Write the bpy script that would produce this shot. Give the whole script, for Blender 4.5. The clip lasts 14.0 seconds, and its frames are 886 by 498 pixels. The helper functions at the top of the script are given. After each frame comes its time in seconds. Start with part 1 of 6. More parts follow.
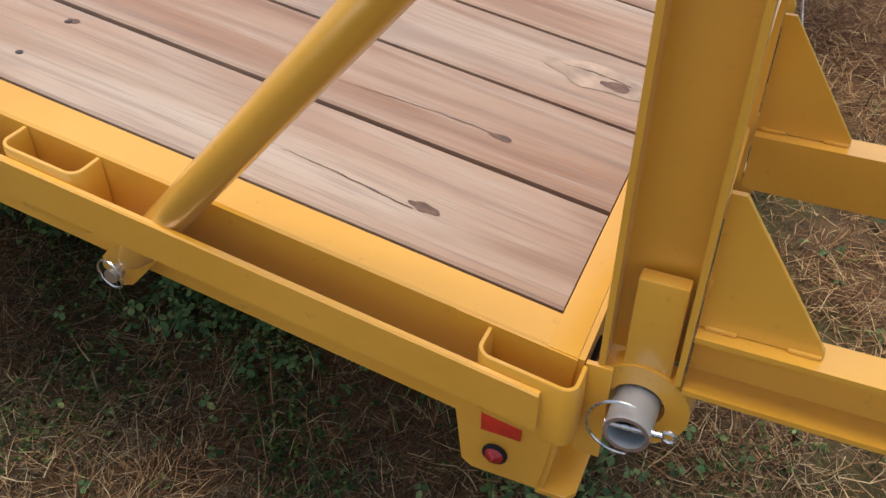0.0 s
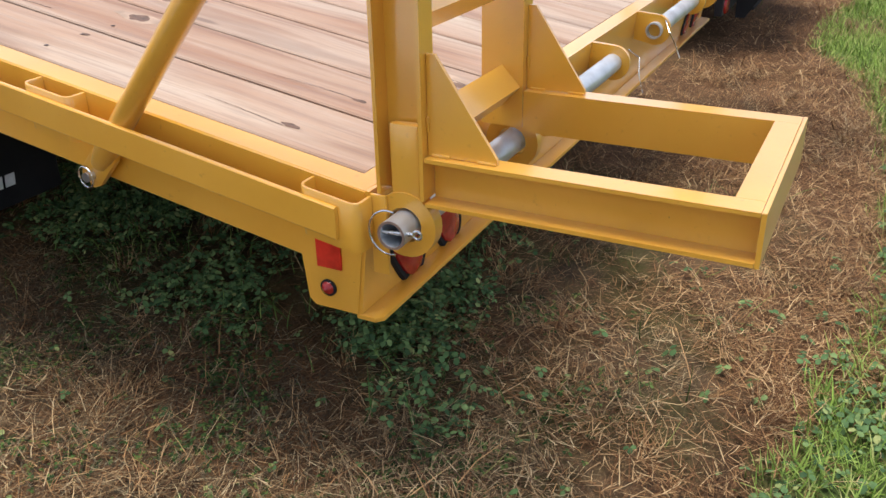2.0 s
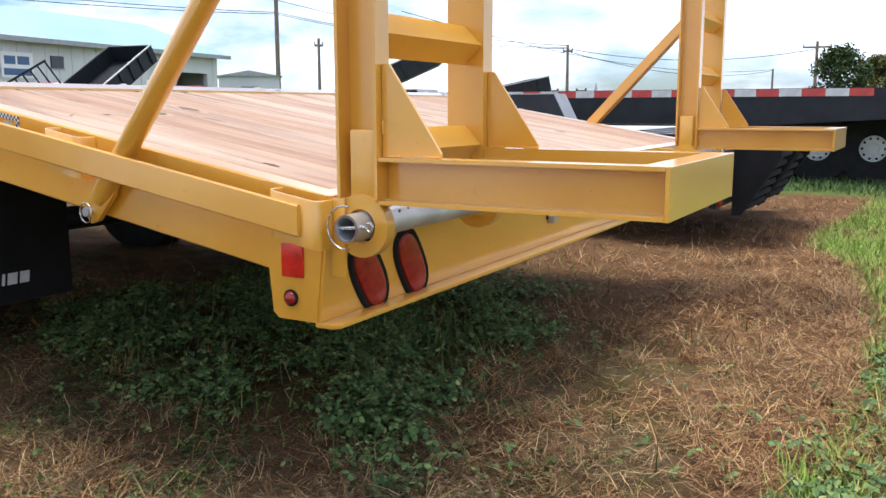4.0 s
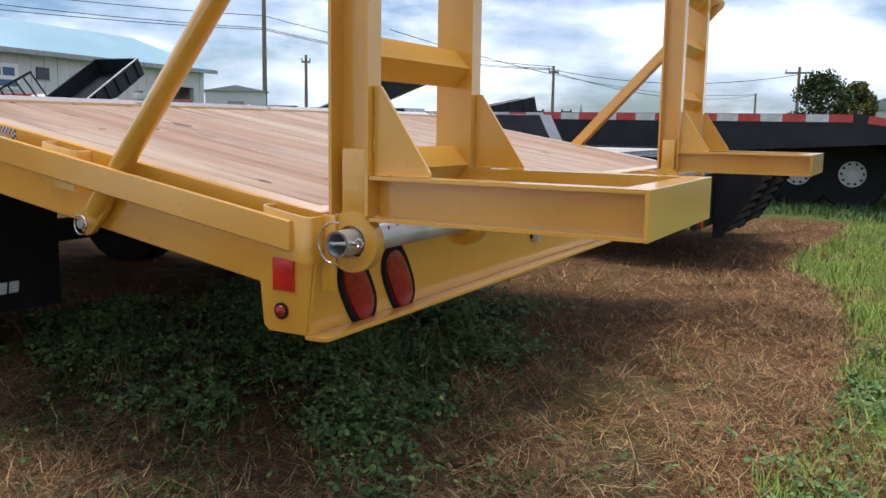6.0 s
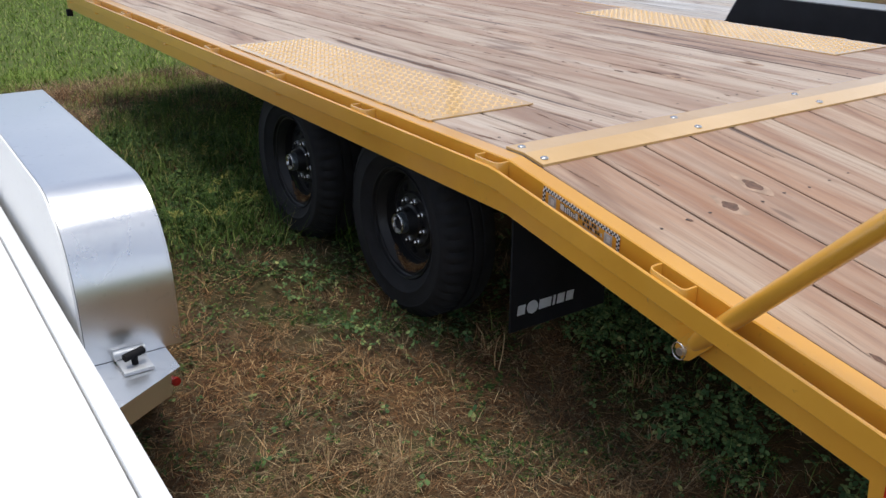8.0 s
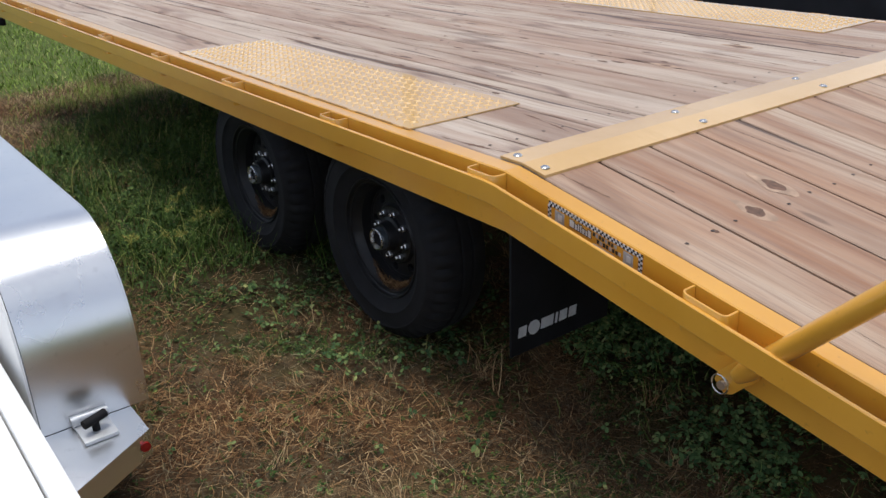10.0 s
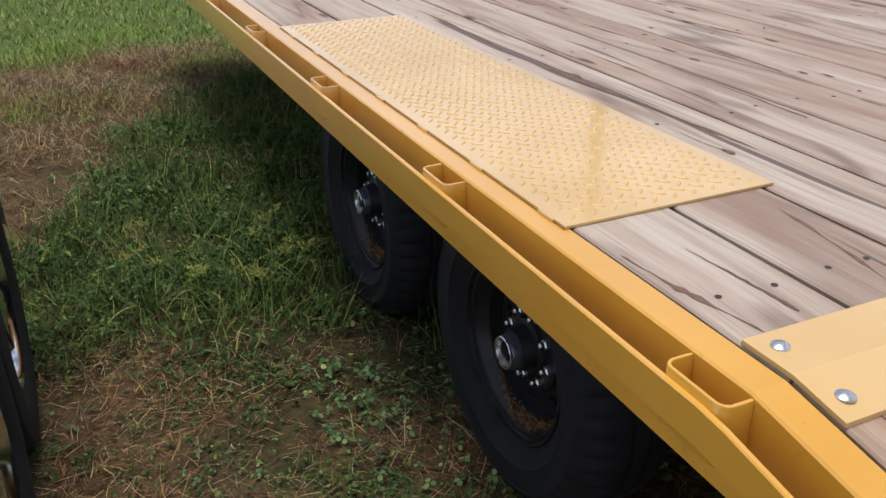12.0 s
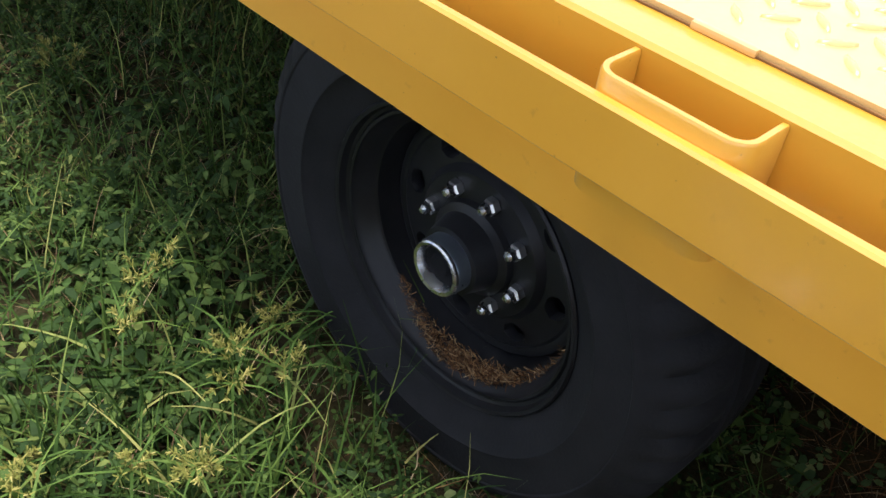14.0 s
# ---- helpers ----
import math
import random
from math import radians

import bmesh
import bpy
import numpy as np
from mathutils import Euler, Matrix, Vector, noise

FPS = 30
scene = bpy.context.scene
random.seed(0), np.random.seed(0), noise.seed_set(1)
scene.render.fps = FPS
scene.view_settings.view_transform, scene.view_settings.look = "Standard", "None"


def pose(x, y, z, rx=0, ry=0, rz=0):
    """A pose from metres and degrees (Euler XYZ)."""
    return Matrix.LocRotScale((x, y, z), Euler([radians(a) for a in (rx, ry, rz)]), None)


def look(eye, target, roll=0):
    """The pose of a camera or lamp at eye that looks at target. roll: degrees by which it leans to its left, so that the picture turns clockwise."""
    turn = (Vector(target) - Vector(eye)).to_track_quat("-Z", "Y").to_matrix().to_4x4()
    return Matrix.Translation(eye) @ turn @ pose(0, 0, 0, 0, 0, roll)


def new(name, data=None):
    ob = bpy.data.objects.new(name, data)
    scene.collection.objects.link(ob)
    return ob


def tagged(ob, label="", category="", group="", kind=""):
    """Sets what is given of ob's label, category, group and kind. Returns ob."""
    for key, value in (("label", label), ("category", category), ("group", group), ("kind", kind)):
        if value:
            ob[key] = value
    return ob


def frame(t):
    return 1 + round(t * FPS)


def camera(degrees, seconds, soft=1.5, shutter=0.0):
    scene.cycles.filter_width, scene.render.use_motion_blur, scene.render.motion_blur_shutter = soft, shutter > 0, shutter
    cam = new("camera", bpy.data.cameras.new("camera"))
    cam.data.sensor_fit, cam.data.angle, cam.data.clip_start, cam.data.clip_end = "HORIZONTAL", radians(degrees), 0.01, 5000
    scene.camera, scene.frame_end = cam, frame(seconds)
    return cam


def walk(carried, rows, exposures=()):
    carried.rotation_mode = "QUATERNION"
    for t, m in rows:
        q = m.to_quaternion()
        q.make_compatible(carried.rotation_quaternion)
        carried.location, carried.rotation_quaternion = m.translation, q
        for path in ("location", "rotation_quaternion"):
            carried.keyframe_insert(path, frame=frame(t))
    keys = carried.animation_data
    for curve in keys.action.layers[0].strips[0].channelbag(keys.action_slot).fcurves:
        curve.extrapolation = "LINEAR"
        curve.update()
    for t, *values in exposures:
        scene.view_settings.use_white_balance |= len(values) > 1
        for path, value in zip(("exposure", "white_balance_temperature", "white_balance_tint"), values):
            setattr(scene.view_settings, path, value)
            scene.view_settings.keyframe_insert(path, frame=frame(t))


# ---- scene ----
cam = camera(54.0, 14.0)
PATH = [
    (0, (-0.54, -0.066, 1.198), (0.893, 0.554, -0.052), 0.0),
    (0.5, (-0.635, -0.116, 1.141), (0.809, 0.406, -0.14), -0.0),
    (1, (-0.718, -0.235, 1.138), (0.764, 0.345, -0.074), -1.5),
    (1.5, (-0.818, -0.473, 1.115), (0.706, 0.306, 0.081), -1.8),
    (2, (-0.952, -0.596, 1.085), (0.641, 0.23, 0.201), -1.2),
    (2.5, (-1.019, -0.674, 0.955), (0.596, 0.212, 0.178), -1.6),
    (3, (-1.050, -0.776, 0.797), (0.613, 0.238, 0.347), -1.3),
    (3.2, (-1.079, -0.784, 0.761), (0.618, 0.241, 0.372), -1.2),
    (5.5, (-1.089, -0.842, 0.736), (0.655, 0.103, 0.445), 0.6),
    (6, (-1.126, -0.822, 0.748), (0.616, 0.119, 0.466), 0.9),
    (6.5, (-1.192, -0.726, 0.99), (0.442, 0.338, 0.546), 2.1),
    (7, (-1.259, -0.589, 1.316), (0.222, 0.591, 0.673), 2.2),
    (7.5, (-1.327, -0.515, 1.419), (-0.091, 0.888, 0.709), 1.0),
    (8, (-1.282, -0.456, 1.434), (-0.253, 1.079, 0.669), 0.1),
    (10.5, (-1.15, -0.141, 1.419), (-0.044, 1.324, 0.624), -2.3),
    (11, (-0.888, -0.03, 1.403), (0.064, 1.529, 0.588), -1.0),
    (11.5, (-0.689, 0.288, 1.359), (0.144, 1.906, 0.529), -0.2),
    (12, (-0.552, 0.676, 1.332), (0.184, 2.317, 0.458), -0.8),
    (12.5, (-0.444, 1.153, 1.326), (0.12, 2.817, 0.371), -1.2),
    (13, (-0.44, 1.646, 1.274), (0.222, 3.234, 0.253), 0.6),
    (13.5, (-0.435, 2.041, 1.168), (0.418, 3.434, -0.039), 1.9),
    (13.8, (-0.392, 2.315, 1.078), (0.587, 3.500, -0.224), 5.2),
    (14, (-0.366, 2.438, 1.023), (0.76, 3.461, -0.285), 7.1),
]
EXPOSURES = [(0.0, 0.3), (1.0, 0.7), (2.0, 0.7), (3.0, 0.98), (5.5, 0.6), (6.5, 0.28), (7.0, 0.47), (7.5, 0.32), (8.0, 0.15), (10.5, 0.08), (11.0, 0.14), (12.0, 0.12), (12.5, 0.16), (13.0, 0.18), (13.5, 0.14), (13.8, 0.55), (14.0, 1.08)]
walk(cam, [(t, look(eye, target, roll)) for t, eye, target, roll in PATH], EXPOSURES)

# ---- world, sun, exposure ----
SUN_AZ, SUN_EL = 340.0, 82.0
world = bpy.data.worlds.new("world")
scene.world = world
world.use_nodes = True
wn, wl = world.node_tree.nodes, world.node_tree.links
wn.clear()
w_out, w_bg = wn.new("ShaderNodeOutputWorld"), wn.new("ShaderNodeBackground")
sky = wn.new("ShaderNodeTexSky")
sky.sky_type, sky.sun_disc = "NISHITA", False
sky.sun_elevation, sky.sun_rotation = radians(SUN_EL), radians(SUN_AZ)
sky.air_density, sky.dust_density = 1.0, 1.0
w_co, w_map = wn.new("ShaderNodeTexCoord"), wn.new("ShaderNodeMapping")
w_map.inputs["Scale"].default_value = (1.0, 1.0, 3.2)
w_noise, w_ramp, w_mix = wn.new("ShaderNodeTexNoise"), wn.new("ShaderNodeValToRGB"), wn.new("ShaderNodeMix")
w_noise.inputs["Scale"].default_value, w_noise.inputs["Detail"].default_value = 2.6, 8.0
w_noise.inputs["Roughness"].default_value = 0.58
w_ramp.color_ramp.elements[0].position, w_ramp.color_ramp.elements[1].position = 0.40, 0.56
w_noise2, w_ramp2 = wn.new("ShaderNodeTexNoise"), wn.new("ShaderNodeValToRGB")
w_noise2.inputs["Scale"].default_value, w_noise2.inputs["Detail"].default_value = 4.2, 6.0
w_ramp2.color_ramp.elements[0].position, w_ramp2.color_ramp.elements[1].position = 0.38, 0.62
w_ramp2.color_ramp.elements[0].color, w_ramp2.color_ramp.elements[1].color = (6.7, 7.9, 10.0, 1), (15.4, 15.9, 16.9, 1)
w_mix.data_type = "RGBA"
wl.new(w_co.outputs["Generated"], w_map.inputs["Vector"])
wl.new(w_map.outputs["Vector"], w_noise.inputs["Vector"])
wl.new(w_map.outputs["Vector"], w_noise2.inputs["Vector"])
wl.new(w_noise.outputs["Fac"], w_ramp.inputs["Fac"])
wl.new(w_noise2.outputs["Fac"], w_ramp2.inputs["Fac"])
wl.new(w_ramp.outputs["Color"], w_mix.inputs["Factor"])
w_tint = wn.new("ShaderNodeMix")
w_tint.data_type, w_tint.blend_type = "RGBA", "MULTIPLY"
w_tint.inputs["Factor"].default_value, w_tint.inputs["B"].default_value = 1.0, (0.80, 0.97, 1.22, 1)
wl.new(sky.outputs["Color"], w_tint.inputs["A"])
wl.new(w_tint.outputs["Result"], w_mix.inputs["A"])
wl.new(w_ramp2.outputs["Color"], w_mix.inputs["B"])
# thin bright cloud low down, thicker and greyer cloud overhead
w_sep, w_fade, w_mul = wn.new("ShaderNodeSeparateXYZ"), wn.new("ShaderNodeValToRGB"), wn.new("ShaderNodeMix")
w_fade.color_ramp.elements[0].position, w_fade.color_ramp.elements[1].position = 0.10, 0.75
w_fade.color_ramp.elements[0].color, w_fade.color_ramp.elements[1].color = (0.86, 0.87, 0.89, 1), (0.70, 0.70, 0.72, 1)
w_mul.data_type, w_mul.blend_type = "RGBA", "MULTIPLY"
w_mul.inputs["Factor"].default_value = 1.0
wl.new(w_co.outputs["Generated"], w_sep.inputs[0])
wl.new(w_sep.outputs["Z"], w_fade.inputs["Fac"])
wl.new(w_mix.outputs["Result"], w_mul.inputs["A"])
wl.new(w_fade.outputs["Color"], w_mul.inputs["B"])
wl.new(w_mul.outputs["Result"], w_bg.inputs["Color"])
w_bg.inputs["Strength"].default_value = 0.092
wl.new(w_bg.outputs["Background"], w_out.inputs["Surface"])

sun_data = bpy.data.lights.new("sun", "SUN")
sun_data.energy, sun_data.angle, sun_data.color = 2.7, radians(28), (1.0, 0.955, 0.885)
sun = new("sun", sun_data)
sun_dir = Vector((math.sin(radians(SUN_AZ)) * math.cos(radians(SUN_EL)), math.cos(radians(SUN_AZ)) * math.cos(radians(SUN_EL)), math.sin(radians(SUN_EL))))
sun.matrix_world = look(sun_dir * 40, (0, 0, 0))


# ---- materials ----
class Nodes:
    """Short hand for building one node material."""

    def __init__(self, name):
        self.m = bpy.data.materials.new(name)
        self.m.use_nodes = True
        self.t = self.m.node_tree
        self.b = self.t.nodes["Principled BSDF"]

    def link(self, a, b):
        self.t.links.new(a, b)

    def co(self, kind="Object", scale=(1, 1, 1)):
        c, m = self.t.nodes.new("ShaderNodeTexCoord"), self.t.nodes.new("ShaderNodeMapping")
        m.inputs["Scale"].default_value = scale
        self.link(c.outputs[kind], m.inputs["Vector"])
        return m.outputs["Vector"]

    def noise(self, vec, scale, detail=4.0, rough=0.55, dist=0.0):
        n = self.t.nodes.new("ShaderNodeTexNoise")
        n.inputs["Scale"].default_value, n.inputs["Detail"].default_value = scale, detail
        n.inputs["Roughness"].default_value, n.inputs["Distortion"].default_value = rough, dist
        self.link(vec, n.inputs["Vector"])
        return n.outputs["Fac"]

    def voronoi(self, vec, scale, out="Distance"):
        n = self.t.nodes.new("ShaderNodeTexVoronoi")
        n.voronoi_dimensions = "2D"
        n.inputs["Scale"].default_value = scale
        self.link(vec, n.inputs["Vector"])
        return n.outputs[out]

    def ramp(self, fac, stops):
        r = self.t.nodes.new("ShaderNodeValToRGB")
        e = r.color_ramp.elements
        while len(e) < len(stops):
            e.new(0.5)
        for k, (p, c) in enumerate(stops):
            e[k].position = p
            e[k].color = (*c, 1) if isinstance(c, tuple) else (c, c, c, 1)
        self.link(fac, r.inputs["Fac"])
        return r.outputs["Color"]

    def mix(self, fac, a, b, blend="MIX"):
        n = self.t.nodes.new("ShaderNodeMix")
        n.data_type, n.blend_type = "RGBA", blend
        for v, s in ((fac, "Factor"), (a, "A"), (b, "B")):
            if isinstance(v, (int, float)):
                n.inputs[s].default_value = v if s == "Factor" else (v, v, v, 1)
            elif isinstance(v, tuple):
                n.inputs[s].default_value = (*v, 1)
            else:
                self.link(v, n.inputs[s])
        return n.outputs["Result"]

    def math(self, op, a, b):
        n = self.t.nodes.new("ShaderNodeMath")
        n.operation = op
        for k, v in enumerate((a, b)):
            if isinstance(v, (int, float)):
                n.inputs[k].default_value = v
            else:
                self.link(v, n.inputs[k])
        return n.outputs[0]

    def rand(self):
        return self.t.nodes.new("ShaderNodeObjectInfo").outputs["Random"]

    def island(self):
        return self.t.nodes.new("ShaderNodeNewGeometry").outputs["Random Per Island"]

    def attr(self, name):
        a = self.t.nodes.new("ShaderNodeAttribute")
        a.attribute_name = name
        return a.outputs["Fac"]

    def set(self, color=None, rough=None, metal=None, bump=None, strength=0.2, dist=0.01, spec=None):
        for v, s in ((color, "Base Color"), (rough, "Roughness"), (metal, "Metallic"), (spec, "Specular IOR Level")):
            if v is None:
                continue
            if isinstance(v, (int, float)):
                self.b.inputs[s].default_value = v
            elif isinstance(v, tuple):
                self.b.inputs[s].default_value = (*v, 1)
            else:
                self.link(v, self.b.inputs[s])
        if bump is not None:
            n = self.t.nodes.new("ShaderNodeBump")
            n.inputs["Strength"].default_value, n.inputs["Distance"].default_value = strength, dist
            self.link(bump, n.inputs["Height"])
            self.link(n.outputs["Normal"], self.b.inputs["Normal"])
        return self.m


def simple(name, color, rough=0.6, metal=0.0, vary=0.18, scale=9.0, bump=0.0, spec=None):
    """A paint, metal or rubber with blotches and fine grain."""
    n = Nodes(name)
    v = n.co()
    a, f = n.noise(v, scale, 6.0), n.noise(v, scale * 14, 3.0)
    lo, hi = tuple(c * (1 - vary) for c in color), tuple(min(1, c * (1 + vary * 0.7)) for c in color)
    col = n.mix(n.ramp(a, [(0.3, 0.0), (0.72, 1.0)]), lo, hi)
    col = n.mix(n.math("MULTIPLY", n.ramp(f, [(0.62, 0.0), (0.8, 1.0)]), 0.3), col, tuple(c * 0.55 for c in color))
    r = n.mix(a, max(0.03, rough - 0.1), min(1.0, rough + 0.12))
    return n.set(col, r, metal, f if bump else None, bump, 0.004, spec)


def glaze(n):
    """Clear coat with a film of dust."""
    n.b.inputs["Coat Weight"].default_value, n.b.inputs["Coat Roughness"].default_value = 0.85, 0.15
    n.b.inputs["Sheen Weight"].default_value, n.b.inputs["Sheen Roughness"].default_value = 0.05, 0.45


def make_paint():
    n = Nodes("yellow paint")
    v = n.co()
    a, f, s = n.noise(v, 5.0, 6.0), n.noise(v, 60.0, 4.0), n.noise(v, 210.0, 2.0)
    glaze(n)
    col = n.mix(n.ramp(a, [(0.3, 0.0), (0.7, 1.0)]), (0.66, 0.315, 0.026), (0.73, 0.365, 0.038))
    col = n.mix(n.math("MULTIPLY", n.ramp(f, [(0.66, 0.0), (0.78, 1.0)]), 0.5), col, (0.36, 0.19, 0.03))
    col = n.mix(n.math("MULTIPLY", n.ramp(s, [(0.74, 0.0), (0.80, 1.0)]), 0.6), col, (0.16, 0.09, 0.03))
    return n.set(col, n.mix(a, 0.24, 0.40), 0.0, n.mix(0.5, f, s), 0.10, 0.002, 0.7)


def make_plate_paint(name, coat, coat_rough):
    n = Nodes(name)
    v = n.co()
    a, f = n.noise(v, 4.0, 6.0), n.noise(v, 70.0, 4.0)
    n.b.inputs["Coat Weight"].default_value, n.b.inputs["Coat Roughness"].default_value = coat, coat_rough
    streak = n.noise(n.co(scale=(6.0, 1.2, 1.0)), 2.5, 5.0)
    # the trailer's yellow made paler, part of the sky glare mixed into the base
    col = n.mix(n.ramp(a, [(0.3, 0.0), (0.7, 1.0)]), (0.635, 0.385, 0.125), (0.710, 0.455, 0.180))
    col = n.mix(n.math("MULTIPLY", n.ramp(streak, [(0.60, 0.0), (0.72, 1.0)]), 0.35), col, (0.52, 0.29, 0.06))
    return n.set(col, n.mix(f, 0.27, 0.42), 0.0, f, 0.08, 0.002, 0.6)


def make_wood(name, tones, grey, lines=0.66):
    """Weathered softwood boards, the grain along y; every board has its own tone and figure."""
    n = Nodes(name)
    rnd = n.rand()
    c = n.t.nodes.new("ShaderNodeTexCoord")
    off = n.t.nodes.new("ShaderNodeCombineXYZ")
    n.link(n.math("MULTIPLY", rnd, 37.0), off.inputs[0])
    n.link(n.math("MULTIPLY", rnd, 91.0), off.inputs[1])
    n.link(n.math("MULTIPLY", rnd, 17.0), off.inputs[2])
    add = n.t.nodes.new("ShaderNodeVectorMath")
    n.link(c.outputs["Object"], add.inputs[0])
    n.link(off.outputs[0], add.inputs[1])

    def scaled(s):
        m = n.t.nodes.new("ShaderNodeMapping")
        m.inputs["Scale"].default_value = s
        n.link(add.outputs[0], m.inputs["Vector"])
        return m.outputs["Vector"]

    # knots bend the grain round them
    kd = n.voronoi(scaled((4.6, 1.25, 1.0)), 1.0)
    some = n.ramp(n.voronoi(scaled((4.6, 1.25, 1.0)), 1.0, "Color"), [(0.62, 0.0), (0.64, 1.0)])
    knot = n.mix(some, 0.0, n.ramp(kd, [(0.030, 1.0), (0.060, 0.0)]))
    halo = n.mix(some, 0.0, n.ramp(kd, [(0.04, 1.0), (0.26, 0.0)]))
    wave = n.noise(scaled((2.2, 0.9, 1.0)), 1.0, 2.0)
    bent = n.t.nodes.new("ShaderNodeCombineXYZ")
    n.link(n.math("ADD", n.math("MULTIPLY", wave, 0.10), n.math("MULTIPLY", halo, 0.03)), bent.inputs[0])
    warp = n.t.nodes.new("ShaderNodeVectorMath")
    n.link(add.outputs[0], warp.inputs[0])
    n.link(bent.outputs[0], warp.inputs[1])

    def along(s):
        m = n.t.nodes.new("ShaderNodeMapping")
        m.inputs["Scale"].default_value = s
        n.link(warp.outputs[0], m.inputs["Vector"])
        return m.outputs["Vector"]

    broad = n.noise(along((9.0, 0.5, 1.0)), 1.0, 4.0, 0.58, 0.5)
    grain = n.noise(along((58.0, 0.8, 8.0)), 1.0, 6.0, 0.62, 0.15)
    fine = n.noise(along((300.0, 5.0, 20.0)), 1.0, 3.0)
    bleach = n.noise(scaled((6.5, 1.1, 2.0)), 1.0, 5.0, 0.62, 0.15)
    tan = n.noise(along((7.0, 1.1, 3.0)), 1.0, 4.0, 0.6, 0.3)
    col = n.ramp(broad, [(0.26, tones[0]), (0.42, tones[1]), (0.56, tones[2]), (0.74, tones[3])])
    col = n.mix(n.ramp(rnd, [(0.3, 0.0), (1.0, 0.55)]), col, tones[3])
    col = n.mix(n.ramp(rnd, [(0.0, 0.5), (0.35, 0.0)]), col, tones[0])
    col = n.mix(n.ramp(tan, [(0.47, 0.0), (0.66, 0.7)]), col, tones[0])
    col = n.mix(n.ramp(bleach, [(0.46, 0.0), (0.70, grey)]), col, (0.485, 0.405, 0.322))
    # arched growth rings
    rings = n.math("SINE", n.math("MULTIPLY", n.noise(along((3.2, 0.22, 1.0)), 1.0, 1.5, 0.4, 0.1), 95.0), 0.0)
    col = n.mix(n.math("MULTIPLY", n.ramp(rings, [(0.35, 0.0), (0.95, 1.0)]), n.ramp(tan, [(0.36, 0.10), (0.60, 0.42)])), col, tuple(c * 0.72 for c in tones[0]))
    col = n.mix(n.ramp(grain, [(0.34, 0.42), (0.46, 0.0)]), col, (0.23, 0.130, 0.09))
    col = n.mix(n.ramp(grain, [(0.56, 0.0), (0.72, 0.28)]), col, (0.54, 0.46, 0.40))
    col = n.mix(n.ramp(fine, [(0.32, 0.42), (0.48, 0.0)]), col, (0.19, 0.13, 0.105))
    # wandering dark water lines, and splits along the grain
    line = n.math("ABSOLUTE", n.math("SUBTRACT", n.noise(along((5.0, 0.5, 1.0)), 1.0, 3.0, 0.45, 0.25), 0.5), 0.0)
    where = n.ramp(n.noise(scaled((2.6, 1.2, 1.0)), 1.3, 3.0), [(0.48, 0.0), (0.56, 1.0)])
    col = n.mix(n.math("MULTIPLY", n.math("MULTIPLY", n.ramp(line, [(0.006, 1.0), (0.024, 0.0)]), where), lines), col, (0.13, 0.075, 0.055))
    crack = n.noise(along((17.0, 0.42, 1.0)), 1.0, 2.0, 0.5, 0.6)
    col = n.mix(n.ramp(crack, [(0.665, 0.0), (0.68, 0.85)]), col, (0.075, 0.045, 0.035))
    col = n.mix(n.math("MULTIPLY", halo, 0.30), col, (0.30, 0.165, 0.10))
    col = n.mix(n.math("MULTIPLY", knot, 0.92), col, (0.085, 0.045, 0.03))
    return n.set(col, n.mix(grain, 0.46, 0.74), 0.0, n.mix(0.4, grain, fine), 0.30, 0.003, 0.5)


def make_ground():
    n = Nodes("dry lawn soil")
    v = n.co()
    big, mid, fine = n.noise(v, 0.8, 5.0), n.noise(v, 9.0, 6.0, 0.65), n.noise(v, 70.0, 5.0, 0.7)
    thatch = n.noise(n.co(scale=(40.0, 130.0, 40.0)), 1.0, 4.0, 0.6, 2.5)
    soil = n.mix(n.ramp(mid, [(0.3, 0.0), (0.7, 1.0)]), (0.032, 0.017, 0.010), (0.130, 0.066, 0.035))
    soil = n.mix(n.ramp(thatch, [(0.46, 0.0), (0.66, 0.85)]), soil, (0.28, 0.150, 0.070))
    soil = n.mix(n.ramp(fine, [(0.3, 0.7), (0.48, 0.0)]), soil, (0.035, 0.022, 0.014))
    # mossy thatch, its dark tone also carrying the shade beside the trailer
    moss_shade = n.mix(n.ramp(mid, [(0.35, 0.0), (0.65, 1.0)]), (0.038, 0.028, 0.018), (0.130, 0.090, 0.050))
    moss_shade = n.mix(n.ramp(thatch, [(0.54, 0.0), (0.68, 0.6)]), moss_shade, (0.24, 0.17, 0.085))
    soil = n.mix(n.attr("moss_shade"), soil, moss_shade)
    cushion = n.math("MULTIPLY", n.attr("moss_shade"), n.ramp(n.noise(v, 3.1, 5.0, 0.6), [(0.46, 0.0), (0.62, 0.8)]))
    soil = n.mix(cushion, soil, n.mix(fine, (0.020, 0.026, 0.007), (0.085, 0.090, 0.022)))
    grass = n.mix(fine, (0.03, 0.055, 0.016), (0.12, 0.17, 0.045))
    grass = n.mix(n.ramp(mid, [(0.5, 0.0), (0.75, 0.45)]), grass, (0.22, 0.19, 0.08))
    gravel = n.mix(fine, (0.30, 0.29, 0.28), (0.55, 0.54, 0.52))
    # dark soil under weeds, also painted where the trailer shades the ground
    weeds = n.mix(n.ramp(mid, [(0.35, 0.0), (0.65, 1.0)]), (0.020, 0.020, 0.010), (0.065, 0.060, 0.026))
    col = n.mix(n.attr("weedy_shade"), soil, weeds)
    col = n.mix(n.math("MULTIPLY", n.attr("green"), 0.92), col, grass)
    col = n.mix(n.attr("gravel"), col, gravel)
    return n.set(col, 0.95, 0.0, n.mix(0.5, mid, fine), 0.6, 0.02, 0.1)


